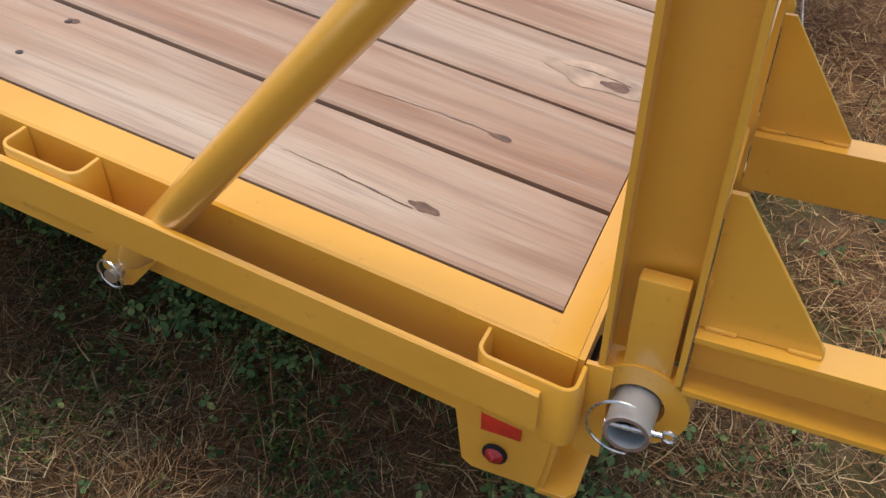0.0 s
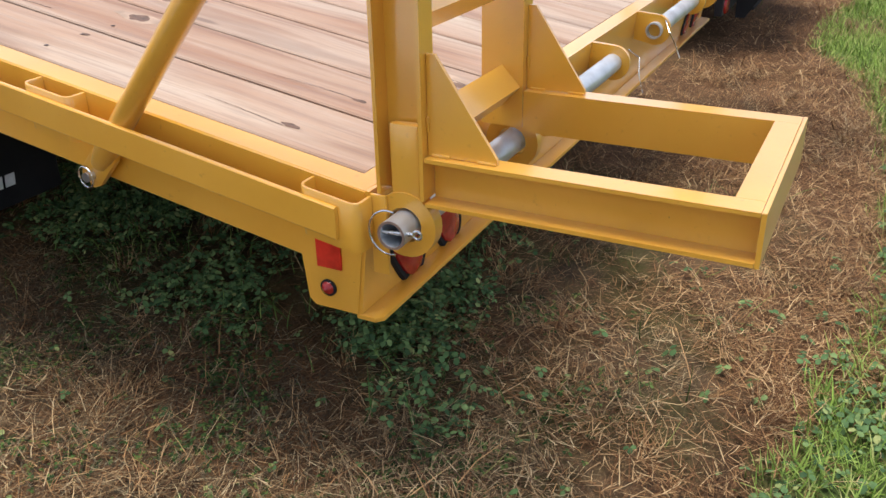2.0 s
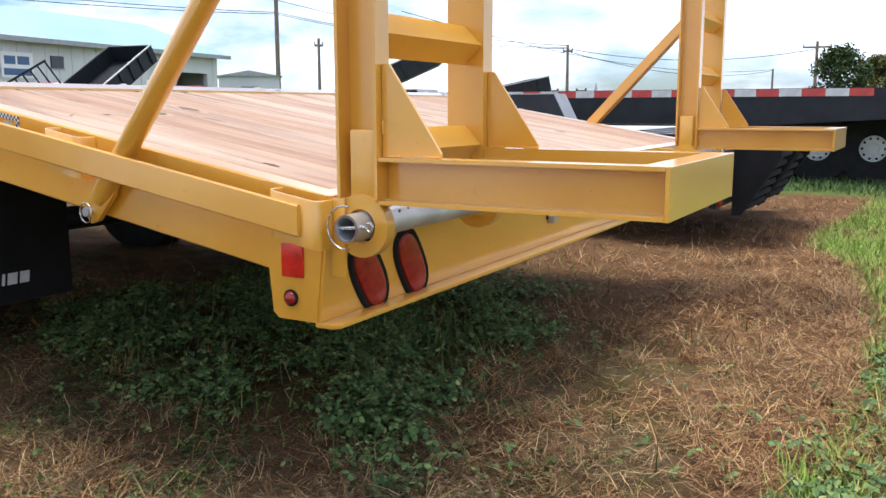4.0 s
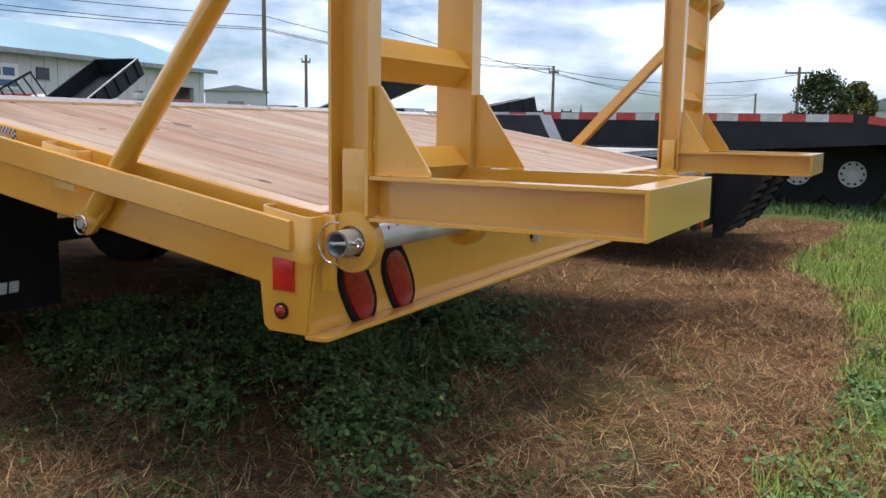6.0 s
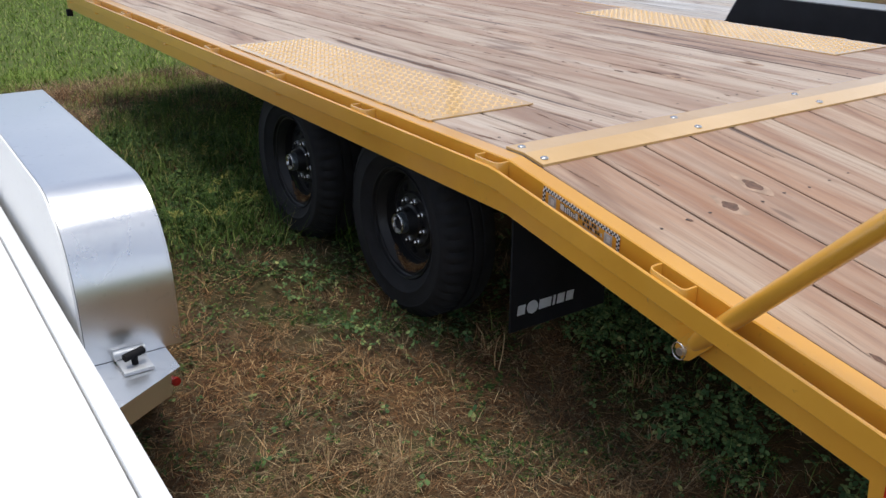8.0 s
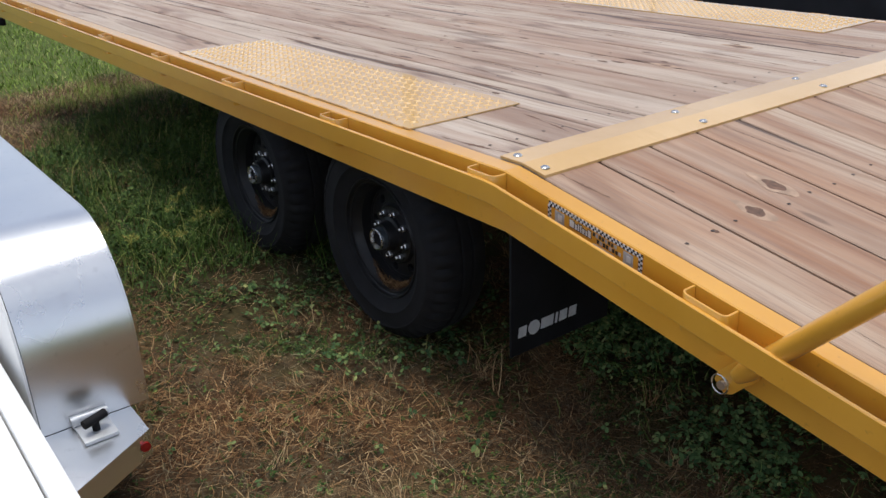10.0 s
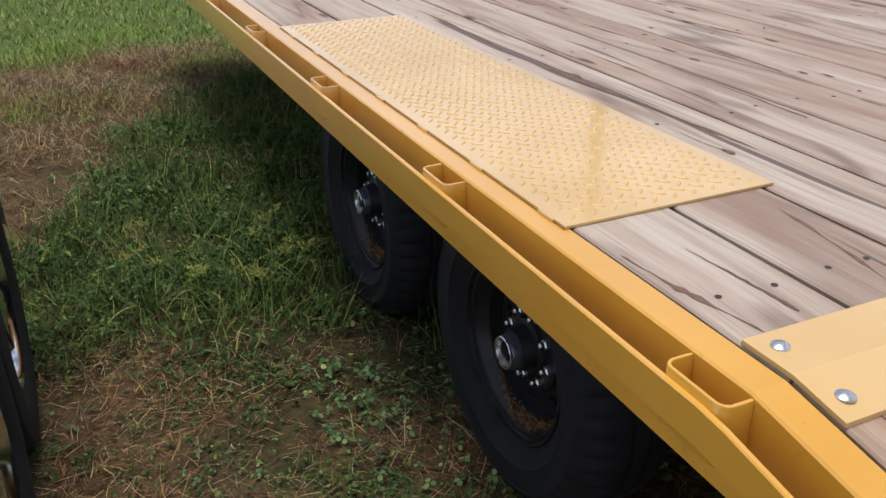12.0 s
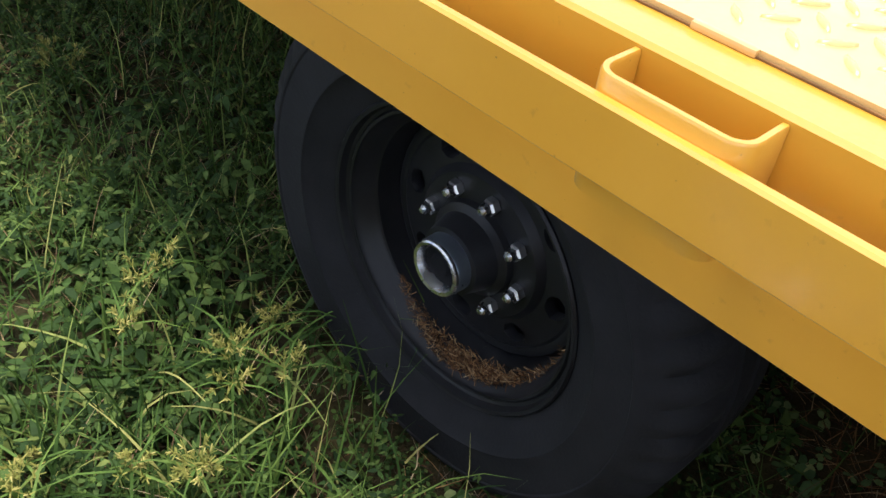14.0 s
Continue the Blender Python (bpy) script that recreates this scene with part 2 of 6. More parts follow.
def make_leafy(name, stops, rough=0.68):
    """Blades, straws or leaves: each has its own tone."""
    n = Nodes(name)
    i = n.island()
    col = n.ramp(i, stops)
    col = n.mix(n.ramp(n.noise(n.co(), 60.0, 3.0), [(0.35, 0.35), (0.6, 0.0)]), col, tuple(c * 0.5 for c in stops[0][1]))
    n.b.inputs["Transmission Weight"].default_value = 0.0
    n.b.inputs["Subsurface Weight"].default_value = 0.0
    return n.set(col, rough, 0.0, spec=0.14)


M_PAINT, M_TREAD = make_paint(), make_plate_paint("glare-paled yellow tread paint", 1.0, 0.085)
M_LUG = make_plate_paint("scuffed glare-paled tread paint", 0.35, 0.26)
M_WOOD_A = make_wood("tail boards", [(0.275, 0.134, 0.074), (0.375, 0.215, 0.133), (0.445, 0.302, 0.208), (0.475, 0.370, 0.28)], 0.5, 0.26)
M_WOOD_B = make_wood("deck boards", [(0.275, 0.162, 0.110), (0.385, 0.265, 0.195), (0.46, 0.358, 0.282), (0.51, 0.435, 0.365)], 0.65, 0.6)
M_WOOD_G = make_wood("grey boards", [(0.36, 0.35, 0.34), (0.46, 0.45, 0.44), (0.55, 0.545, 0.54), (0.62, 0.615, 0.61)], 0.8)
M_GROUND = make_ground()
M_STRAW = make_leafy("straw", [(0.0, (0.062, 0.026, 0.012)), (0.4, (0.175, 0.083, 0.035)), (0.75, (0.39, 0.215, 0.092)), (1.0, (0.66, 0.47, 0.25))])
# darker copy of the decayed straw, the trailer's shade put into its colour
M_SHADED_STRAW = make_leafy("shaded straw", [(0.0, (0.035, 0.027, 0.017)), (0.45, (0.085, 0.066, 0.040)), (0.8, (0.19, 0.15, 0.09)), (1.0, (0.36, 0.30, 0.19))])
M_DULL = make_leafy("decayed straw", [(0.0, (0.05, 0.032, 0.018)), (0.45, (0.155, 0.098, 0.052)), (0.8, (0.37, 0.255, 0.135)), (1.0, (0.62, 0.48, 0.28))])
M_GREEN = make_leafy("green blades", [(0.0, (0.026, 0.058, 0.012)), (0.5, (0.076, 0.142, 0.028)), (0.88, (0.165, 0.245, 0.055)), (1.0, (0.42, 0.38, 0.13))])
M_LAWN = make_leafy("lawn blades", [(0.0, (0.11, 0.19, 0.033)), (0.5, (0.225, 0.335, 0.062)), (0.85, (0.33, 0.42, 0.105)), (1.0, (0.42, 0.39, 0.16))])
M_CLOVER = make_leafy("clover leaves", [(0.0, (0.040, 0.082, 0.032)), (0.55, (0.105, 0.185, 0.066)), (0.92, (0.19, 0.27, 0.095)), (1.0, (0.36, 0.38, 0.14))])
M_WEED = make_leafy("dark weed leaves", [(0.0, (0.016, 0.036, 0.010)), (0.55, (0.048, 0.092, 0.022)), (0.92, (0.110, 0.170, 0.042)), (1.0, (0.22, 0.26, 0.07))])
M_SEDGE = make_leafy("sedge heads", [(0.0, (0.14, 0.16, 0.035)), (0.6, (0.28, 0.27, 0.065)), (1.0, (0.48, 0.41, 0.14))])
M_RUBBER = simple("tyre rubber", (0.022, 0.022, 0.024), 0.75, 0.0, 0.35, 14.0, 0.2, 0.25)
M_BLACK = simple("black paint", (0.020, 0.022, 0.027), 0.40, 0.0, 0.3, 6.0, 0.0, 0.22)
M_RIM = simple("black wheel paint", (0.018, 0.018, 0.020), 0.40, 0.0, 0.45, 16.0, 0.0, 0.35)
M_FLAP = simple("black flap rubber", (0.016, 0.016, 0.018), 0.85, 0.0, 0.3, 10.0, 0.0, 0.15)
M_ZINC = simple("galvanised pipe", (0.56, 0.58, 0.61), 0.40, 0.6, 0.22, 18.0, 0.06)
M_STEEL = simple("bright steel", (0.62, 0.62, 0.62), 0.25, 0.95, 0.15, 30.0)
M_CAP = simple("dulled zinc cap", (0.30, 0.34, 0.39), 0.30, 0.85, 0.15, 30.0)
M_RUST = simple("cut pipe end", (0.25, 0.17, 0.13), 0.7, 0.3, 0.3, 60.0)
M_CHROME = simple("chrome", (0.75, 0.75, 0.76), 0.12, 1.0, 0.06, 20.0)
M_ALU = simple("polished aluminium", (0.80, 0.81, 0.82), 0.30, 1.0, 0.05, 3.0)
M_WHITE = simple("white panel paint", (0.80, 0.80, 0.79), 0.32, 0.0, 0.03, 3.0)
M_OFFWHITE = simple("white building siding", (0.62, 0.63, 0.63), 0.7, 0.0, 0.1, 0.6)
M_ROOF = simple("pale blue metal roof", (0.30, 0.47, 0.56), 0.5, 0.2, 0.1, 0.4)
M_RED = simple("red lens", (0.30, 0.014, 0.012), 0.2, 0.0, 0.25, 60.0)
M_REDTAPE = simple("red tape", (0.50, 0.055, 0.048), 0.4, 0.0, 0.2, 12.0)
M_REFLECT = simple("red reflector", (0.60, 0.030, 0.016), 0.18, 0.0, 0.3, 40.0)
M_WHITETAPE = simple("silver tape", (0.56, 0.56, 0.57), 0.4, 0.0, 0.15, 12.0)
M_SEAM = simple("brown seam", (0.20, 0.10, 0.03), 0.7, 0.0, 0.4, 50.0)
M_GREYPRINT = simple("grey print", (0.42, 0.43, 0.45), 0.5, 0.0, 0.3, 40.0)
M_WHITEPRINT = simple("white print", (0.62, 0.63, 0.65), 0.5, 0.0, 0.15, 40.0)
M_GREYSTEEL = simple("grey steel", (0.33, 0.34, 0.35), 0.45, 0.4, 0.2, 5.0)
M_DARKSTEEL = simple("dark painted steel deck", (0.07, 0.075, 0.085), 0.42, 0.1, 0.25, 4.0)
M_SIGNBLUE = simple("blue sign print", (0.06, 0.13, 0.26), 0.5)
M_POLE = simple("weathered pole wood", (0.20, 0.16, 0.125), 0.85, 0.0, 0.25, 2.0)
M_CABLE = simple("cable black", (0.03, 0.03, 0.032), 0.6)
M_CARRED = simple("red car paint", (0.32, 0.03, 0.03), 0.3, 0.0, 0.1, 2.0)
M_GLASS = simple("dark car glass", (0.03, 0.035, 0.04), 0.12)
M_BARK = simple("bark", (0.11, 0.08, 0.055), 0.9, 0.0, 0.3, 3.0)
M_FOLIAGE = make_leafy("tree leaves", [(0.0, (0.018, 0.038, 0.016)), (0.5, (0.04, 0.07, 0.025)), (1.0, (0.095, 0.12, 0.04))])
# leaf colours greyed and paled, with the distance haze mixed in
M_FARTREES = make_leafy("far leaves paled for haze", [(0.0, (0.10, 0.13, 0.12)), (0.6, (0.16, 0.19, 0.17)), (1.0, (0.26, 0.27, 0.25))])
M_FOLIAGE2 = make_leafy("yellowing tree leaves", [(0.0, (0.05, 0.06, 0.02)), (0.5, (0.11, 0.12, 0.035)), (1.0, (0.2, 0.17, 0.06))])


# ---- building helpers ----
def finish(bm, name, material, smooth=False):
    bmesh.ops.recalc_face_normals(bm, faces=bm.faces)
    me = bpy.data.meshes.new(name)
    bm.to_mesh(me)
    bm.free()
    me.materials.append(material)
    if smooth:
        me.shade_smooth()
        me.set_sharp_from_angle(angle=radians(38))
    return me


def part(name, bm, material, parent=None, label="", smooth=True):
    """One mesh object, under a thing or under a part; a mesh may be shared."""
    me = bm if isinstance(bm, bpy.types.Mesh) else finish(bm, name, material, smooth)
    ob = new(name, me)
    if parent is not None:
        ob.parent = parent
    return tagged(ob, label)


def thing(name, label, category, group="", kind="", at=(0, 0, 0), turn=0.0):
    ob = new(name)
    ob.matrix_basis = pose(*at, 0, 0, turn)
    return tagged(ob, label, category, group, kind)


def box(lo, hi, bevel=0.0, bm=None, m=None):
    bm = bm or bmesh.new()
    c, s = [(a + b) / 2 for a, b in zip(lo, hi)], [b - a for a, b in zip(lo, hi)]
    g = bmesh.ops.create_cube(bm, size=1.0, matrix=(m or Matrix()) @ Matrix.Translation(c) @ Matrix.Diagonal((*s, 1)))
    if bevel:
        es = list({e for v in g["verts"] for e in v.link_edges})
        bmesh.ops.bevel(bm, geom=es, offset=bevel, segments=2, profile=0.6, affect="EDGES")
    return bm


def prism(poly, axis, lo, hi, bevel=0.0, bm=None):
    """A polygon of pairs, extruded along an axis: x takes (y, z), y takes (x, z), z takes (x, y)."""
    bm = bm or bmesh.new()

    def at(p, d):
        return {"x": (d, p[0], p[1]), "y": (p[0], d, p[1]), "z": (p[0], p[1], d)}[axis]

    a = [bm.verts.new(at(p, lo)) for p in poly]
    b = [bm.verts.new(at(p, hi)) for p in poly]
    k = len(poly)
    fs = [bm.faces.new(a), bm.faces.new(b[::-1])] + [bm.faces.new((a[i], b[i], b[(i + 1) % k], a[(i + 1) % k])) for i in range(k)]
    if bevel:
        bmesh.ops.bevel(bm, geom=list({e for f in fs for e in f.edges}), offset=bevel, segments=2, profile=0.6, affect="EDGES")
    return bm


def tube(points, r, seg=14, bm=None, cap=True):
    bm = bm or bmesh.new()
    pts = [Vector(p) for p in points]
    rings = []
    for i, p in enumerate(pts):
        d = (pts[min(i + 1, len(pts) - 1)] - pts[max(i - 1, 0)]).normalized()
        u = d.cross(Vector((0, 0, 1)) if abs(d.z) < 0.9 else Vector((1, 0, 0))).normalized()
        w = d.cross(u)
        rr = r[i] if isinstance(r, (list, tuple)) else r
        rings.append([bm.verts.new(p + rr * (math.cos(a) * u + math.sin(a) * w)) for a in (2 * math.pi * j / seg for j in range(seg))])
    for a, b in zip(rings, rings[1:]):
        for j in range(seg):
            bm.faces.new((a[j], a[(j + 1) % seg], b[(j + 1) % seg], b[j]))
    if cap:
        bm.faces.new(rings[0])
        bm.faces.new(rings[-1][::-1])
    return bm


def pipe(a, b, r, wall, seg=20):
    """A straight hollow pipe."""
    bm = bmesh.new()
    a, b = Vector(a), Vector(b)
    d = (b - a).normalized()
    u = d.cross(Vector((0, 0, 1)) if abs(d.z) < 0.9 else Vector((1, 0, 0))).normalized()
    w = d.cross(u)
    rings = [[bm.verts.new(p + rr * (math.cos(t) * u + math.sin(t) * w)) for t in (2 * math.pi * j / seg for j in range(seg))] for p, rr in ((a, r), (b, r), (b, r - wall), (a, r - wall))]
    for k in range(4):
        p, q = rings[k], rings[(k + 1) % 4]
        for j in range(seg):
            bm.faces.new((p[j], p[(j + 1) % seg], q[(j + 1) % seg], q[j]))
    return bm


def lathe(profile, centre, axis="x", seg=40, bm=None, closed=False):
    """(along, radius) pairs turned about an axis through the centre."""
    bm = bm or bmesh.new()
    c = Vector(centre)
    rings = []
    for al, r in profile:
        ring = []
        for j in range(seg):
            t = 2 * math.pi * j / seg
            o = {"x": (al, r * math.cos(t), r * math.sin(t)), "y": (r * math.cos(t), al, r * math.sin(t)), "z": (r * math.cos(t), r * math.sin(t), al)}[axis]
            ring.append(bm.verts.new(c + Vector(o)))
        rings.append(ring)
    pairs = list(zip(rings, rings[1:])) + ([(rings[-1], rings[0])] if closed else [])
    for a, b in pairs:
        for j in range(seg):
            bm.faces.new((a[j], a[(j + 1) % seg], b[(j + 1) % seg], b[j]))
    return bm


def ring_wire(centre, radius, r, u, w, a0=0.0, a1=360.0, seg=18):
    u, w, c = Vector(u), Vector(w), Vector(centre)
    return tube([c + radius * (math.cos(radians(a0 + (a1 - a0) * k / seg)) * u + math.sin(radians(a0 + (a1 - a0) * k / seg)) * w) for k in range(seg + 1)], r, 7)


def ribbon_mesh(name, verts, faces, material):
    me = bpy.data.meshes.new(name)
    me.from_pydata(verts.tolist() if hasattr(verts, "tolist") else verts, [], faces.tolist() if hasattr(faces, "tolist") else faces)
    me.materials.append(material)
    me.update()
    return me


# ---- ground ----
def smooth01(a, b, x):
    t = np.clip((x - a) / (b - a), 0, 1)
    return t * t * (3 - 2 * t)


def wob(x, y, s=1.0):
    """A cheap wavering field, about -1 to 1."""
    return (np.sin(1.7 * x * s + 2.3 * np.sin(1.1 * y * s)) + np.sin(2.1 * y * s + 1.9 * np.sin(1.3 * x * s + 0.7)) + 0.6 * np.sin(5.3 * x * s + 3.1) * np.sin(4.7 * y * s)) / 2.6


def zone_clover(x, y):
    e = 0.10 * wob(x, y, 3.0)
    a = smooth01(0.16, 0.42, x + e - 0.17 * np.clip(y, 0, 2)) * (1 - smooth01(1.7, 2.5, x + 2 * e)) * smooth01(-0.02, 0.26, y + e - 0.16 * (x - 0.2)) * (1 - smooth01(1.75, 2.0, y + e))
    b = 0.22 * smooth01(-0.35, 0.0, x + e) * (1 - smooth01(0.5, 0.9, x)) * smooth01(1.6, 1.8, y) * (1 - smooth01(2.5, 2.8, y))
    return np.clip(np.maximum(a, b), 0, 1)


def zone_weeds(x, y):
    e = 0.16 * wob(x, y, 2.3)
    far = np.interp(x, [-0.95, -0.74, -0.58, -0.32, 0.0, 0.4], [3.65, 3.95, 4.4, 4.95, 5.5, 5.9])
    w = smooth01(-1.02, -0.72, x + e) * (1 - smooth01(1.0, 1.6, x)) * smooth01(2.55, 3.1, y + 1.4 * e) * (1 - smooth01(-0.75, 0.30, y - far + 2.0 * e + 0.12 * wob(x, y, 9.0)))
    bare = np.exp(-(((x + 0.50) / 0.20) ** 2 + ((y - 2.86) / 0.20) ** 2)) + 0.7 * np.exp(-(((x + 0.35) / 0.10) ** 2 + ((y - 3.15) / 0.12) ** 2)) + 0.9 * np.exp(-(((x - 0.10) / 0.24) ** 2 + ((y - 2.60) / 0.28) ** 2)) + np.exp(-(((x - 0.20) / 0.09) ** 2 + ((y - 2.90) / 0.20) ** 2)) + 0.8 * np.exp(-(((x + 0.12) / 0.20) ** 2 + ((y - 2.58) / 0.16) ** 2))
    return np.clip(w * (1 - 0.92 * np.clip(bare, 0, 1)), 0, 1)


def zone_moss_shade(x, y):
    """Damp, half-decayed thatch beside and under the trailer, darkened further for its shade."""
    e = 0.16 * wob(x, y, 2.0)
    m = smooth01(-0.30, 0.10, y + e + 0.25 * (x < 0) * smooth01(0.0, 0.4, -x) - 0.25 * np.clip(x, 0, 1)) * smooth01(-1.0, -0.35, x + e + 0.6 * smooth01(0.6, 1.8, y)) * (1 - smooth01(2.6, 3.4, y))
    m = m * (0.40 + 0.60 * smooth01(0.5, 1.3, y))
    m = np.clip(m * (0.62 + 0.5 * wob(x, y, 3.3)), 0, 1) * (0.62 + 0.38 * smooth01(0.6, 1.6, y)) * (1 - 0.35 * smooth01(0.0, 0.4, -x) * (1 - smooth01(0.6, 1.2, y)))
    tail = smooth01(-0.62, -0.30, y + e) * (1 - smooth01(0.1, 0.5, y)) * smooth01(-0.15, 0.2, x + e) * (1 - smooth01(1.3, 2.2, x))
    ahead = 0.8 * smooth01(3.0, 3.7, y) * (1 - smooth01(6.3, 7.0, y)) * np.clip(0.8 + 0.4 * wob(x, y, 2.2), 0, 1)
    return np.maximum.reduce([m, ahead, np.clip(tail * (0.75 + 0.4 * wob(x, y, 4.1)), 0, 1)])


def shade_strip(x, y):
    """A strip before the front tyre: the trailer's shade painted as dark soil."""
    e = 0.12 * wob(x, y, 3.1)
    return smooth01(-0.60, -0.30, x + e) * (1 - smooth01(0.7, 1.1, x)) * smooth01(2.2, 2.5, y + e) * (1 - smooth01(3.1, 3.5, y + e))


def zone_lawn(x, y):
    e = 0.20 * wob(x, y, 1.1)
    edge = 0.05 + np.interp(x, [0.2, 0.45, 0.7, 0.95, 1.1, 1.9, 2.6, 3.3, 4.0, 5.5, 7.3], [-0.57, -0.58, -0.61, -0.69, -0.71, -0.70, -0.66, -0.48, -0.26, -0.40, -0.36])
    a = smooth01(0.0, 0.07, edge - y + 0.2 * e + 0.035 * wob(x, y, 9.0) + 0.025 * wob(x, y, 23.0)) * smooth01(0.10, 0.24, x) * np.clip(0.75 + 0.6 * wob(x, y, 3.4), 0.10, 1)
    b = smooth01(6.55, 7.1, y + e)
    c = smooth01(6.4, 6.9, x + 2 * e) * (1 - smooth01(4, 6, y))
    d = smooth01(-0.2, 0.5, -1.5 - y + 1.5 * e)
    f = smooth01(-0.3, 0.6, -2.9 - x + 2 * e)
    return np.clip(np.maximum.reduce([a, b, c, d, f]), 0, 1)


def height(x, y):
    return 0.012 * wob(x, y, 2.2) + 0.008 * wob(x + 9, y - 4, 6.0)


def grid_axis(lo, hi, near_lo, near_hi, step):
    near = np.arange(near_lo, near_hi + step / 2, step)
    k = np.geomspace(step * 2, 1, 26)
    left = near_lo - (near_lo - lo) * k
    right = near_hi + (hi - near_hi) * k
    return np.concatenate([left[::-1], near, right])


def make_ground_mesh():
    gx, gy = grid_axis(-900, 1500, -3.0, 7.0, 0.07), grid_axis(-900, 1500, -3.0, 9.0, 0.07)
    X, Y = np.meshgrid(gx, gy, indexing="ij")
    near = (1 - smooth01(6, 14, np.hypot(X, Y - 2)))
    Z = height(X, Y) * near
    n, m = X.shape
    idx = np.arange(n * m).reshape(n, m)
    faces = np.stack([idx[:-1, :-1], idx[1:, :-1], idx[1:, 1:], idx[:-1, 1:]], -1).reshape(-1, 4)
    me = ribbon_mesh("ground", np.stack([X, Y, Z], -1).reshape(-1, 3), faces, M_GROUND)
    far = smooth01(9.5, 12.0, Y + 2.0 * wob(X, Y, 0.25)) * (1 - smooth01(24, 27, Y)) * (0.5 + 0.5 * np.sign(wob(X * 0.3, Y * 0.9, 0.6) + 0.2))
    green = zone_lawn(X, Y)
    for key, val in (("green", green), ("gravel", far), ("moss_shade", zone_moss_shade(X, Y)), ("weedy_shade", np.maximum.reduce([0.6 * zone_clover(X, Y), zone_weeds(X, Y), 0.85 * shade_strip(X, Y)]))):
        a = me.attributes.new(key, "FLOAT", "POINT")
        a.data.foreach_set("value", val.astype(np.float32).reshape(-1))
    me.shade_smooth()
    return me


tagged(new("ground", make_ground_mesh()), "patchy dry lawn with brown thatch and green weeds", "ground", kind="structure")

RNG = np.random.default_rng(7)


def scatter(count, x0, x1, y0, y1, density):
    """Places in a rectangle, thinning at its rim, kept with the chance that density gives there."""
    x, y = RNG.uniform(x0, x1, count), RNG.uniform(y0, y1, count)
    rim = np.minimum.reduce([x - x0, x1 - x, y - y0, y1 - y]) + 0.10 * wob(x, y, 4.0)
    k = RNG.uniform(0, 1, count) < density(x, y) * smooth01(0.0, 0.22, rim)
    return x[k], y[k]


def blades(name, x, y, length, width, lean, curl, material, segs=2, base=0.0, spread=None):
    """Bent ribbons from the ground: lean 0 stands, 1 lies flat."""
    n = len(x)
    az = RNG.uniform(0, 2 * np.pi, n) if spread is None else spread
    L = length * RNG.uniform(0.55, 1.35, n)
    W = width * RNG.uniform(0.6, 1.4, n)
    tilt = np.clip(lean + RNG.normal(0, 0.16, n), 0, 1.0) * np.pi / 2
    z0 = height(x, y) + base * RNG.uniform(0, 1, n)
    side = np.stack([-np.sin(az), np.cos(az), np.zeros(n)], -1)
    p = np.stack([x, y, z0], -1)
    bend = curl * RNG.uniform(-0.3, 1.0, n)
    sway = RNG.normal(0, 0.28, n)
    rows = []
    for k in range(segs + 1):
        w = W * (1 - 0.85 * (k / segs) ** 1.5) / 2
        rows += [p - side * w[:, None], p + side * w[:, None]]
        a = az + sway * k
        t = np.clip(tilt + bend * k / segs, 0, np.pi * 0.62)
        step = np.stack([np.cos(a) * np.sin(t), np.sin(a) * np.sin(t), np.cos(t)], -1) * (L / segs)[:, None]
        p = p + step
        p[:, 2] = np.maximum(p[:, 2], height(p[:, 0], p[:, 1]) + 0.003)
    V = np.stack(rows, 1).reshape(-1, 3)
    b = (np.arange(n) * (2 * segs + 2))[:, None, None]
    q = np.array([[2 * k, 2 * k + 1, 2 * k + 3, 2 * k + 2] for k in range(segs)])[None]
    return ribbon_mesh(name, V, (b + q).reshape(-1, 4), material)


ROUND = ((0.05, 0.0), (0.45, 0.42), (0.95, 0.34), (1.05, 0.0), (0.95, -0.34), (0.45, -0.42))
POINTED = ((0.0, 0.0), (0.35, 0.27), (0.75, 0.22), (1.25, 0.0), (0.75, -0.22), (0.35, -0.27))


def leaves(name, x, y, size, zmax, material, per=3, shape=ROUND):
    """Low weeds: clusters of small rounded leaflets at random heights and tilts."""
    n = len(x)
    z = height(x, y) + zmax * RNG.uniform(0.25, 1.0, n)
    az = RNG.uniform(0, 2 * np.pi, n)
    s = size * RNG.uniform(0.55, 1.3, n)
    tx, ty = RNG.normal(0, 0.35, n), RNG.normal(0, 0.35, n)
    allv, allf = [], []
    for j in range(per):
        a = az + 2 * np.pi * j / per + RNG.normal(0, 0.2, n)
        u, v = np.stack([np.cos(a), np.sin(a)], -1), np.stack([-np.sin(a), np.cos(a)], -1)
        pts = []
        for du, dv in shape:
            d = (u * du + v * dv) * s[:, None]
            pts.append(np.stack([x + d[:, 0], y + d[:, 1], z + d[:, 0] * tx + d[:, 1] * ty - 0.25 * s * du * du], -1))
        allv.append(np.stack(pts, 1).reshape(-1, 3))
        allf.append((np.arange(n) * 6)[:, None] + np.arange(6)[None] + j * 6 * n)
    return ribbon_mesh(name, np.concatenate(allv), np.concatenate(allf), material)


def dry(x, y):
    return np.clip(1 - 0.75 * zone_clover(x, y) - 0.9 * zone_lawn(x, y) - 0.8 * zone_weeds(x, y) - 0.6 * shade_strip(x, y), 0.06, 1) * (1 - 0.7 * smooth01(0.9, 1.8, x) * (1 - smooth01(-0.2, 0.1, -y)))


def patch(x, y):
    return np.clip(0.48 + 0.55 * wob(x, y, 2.4) + 0.45 * wob(x + 2, y, 7.0) + 0.25 * wob(x, y + 3, 17.0), 0.32, 1)


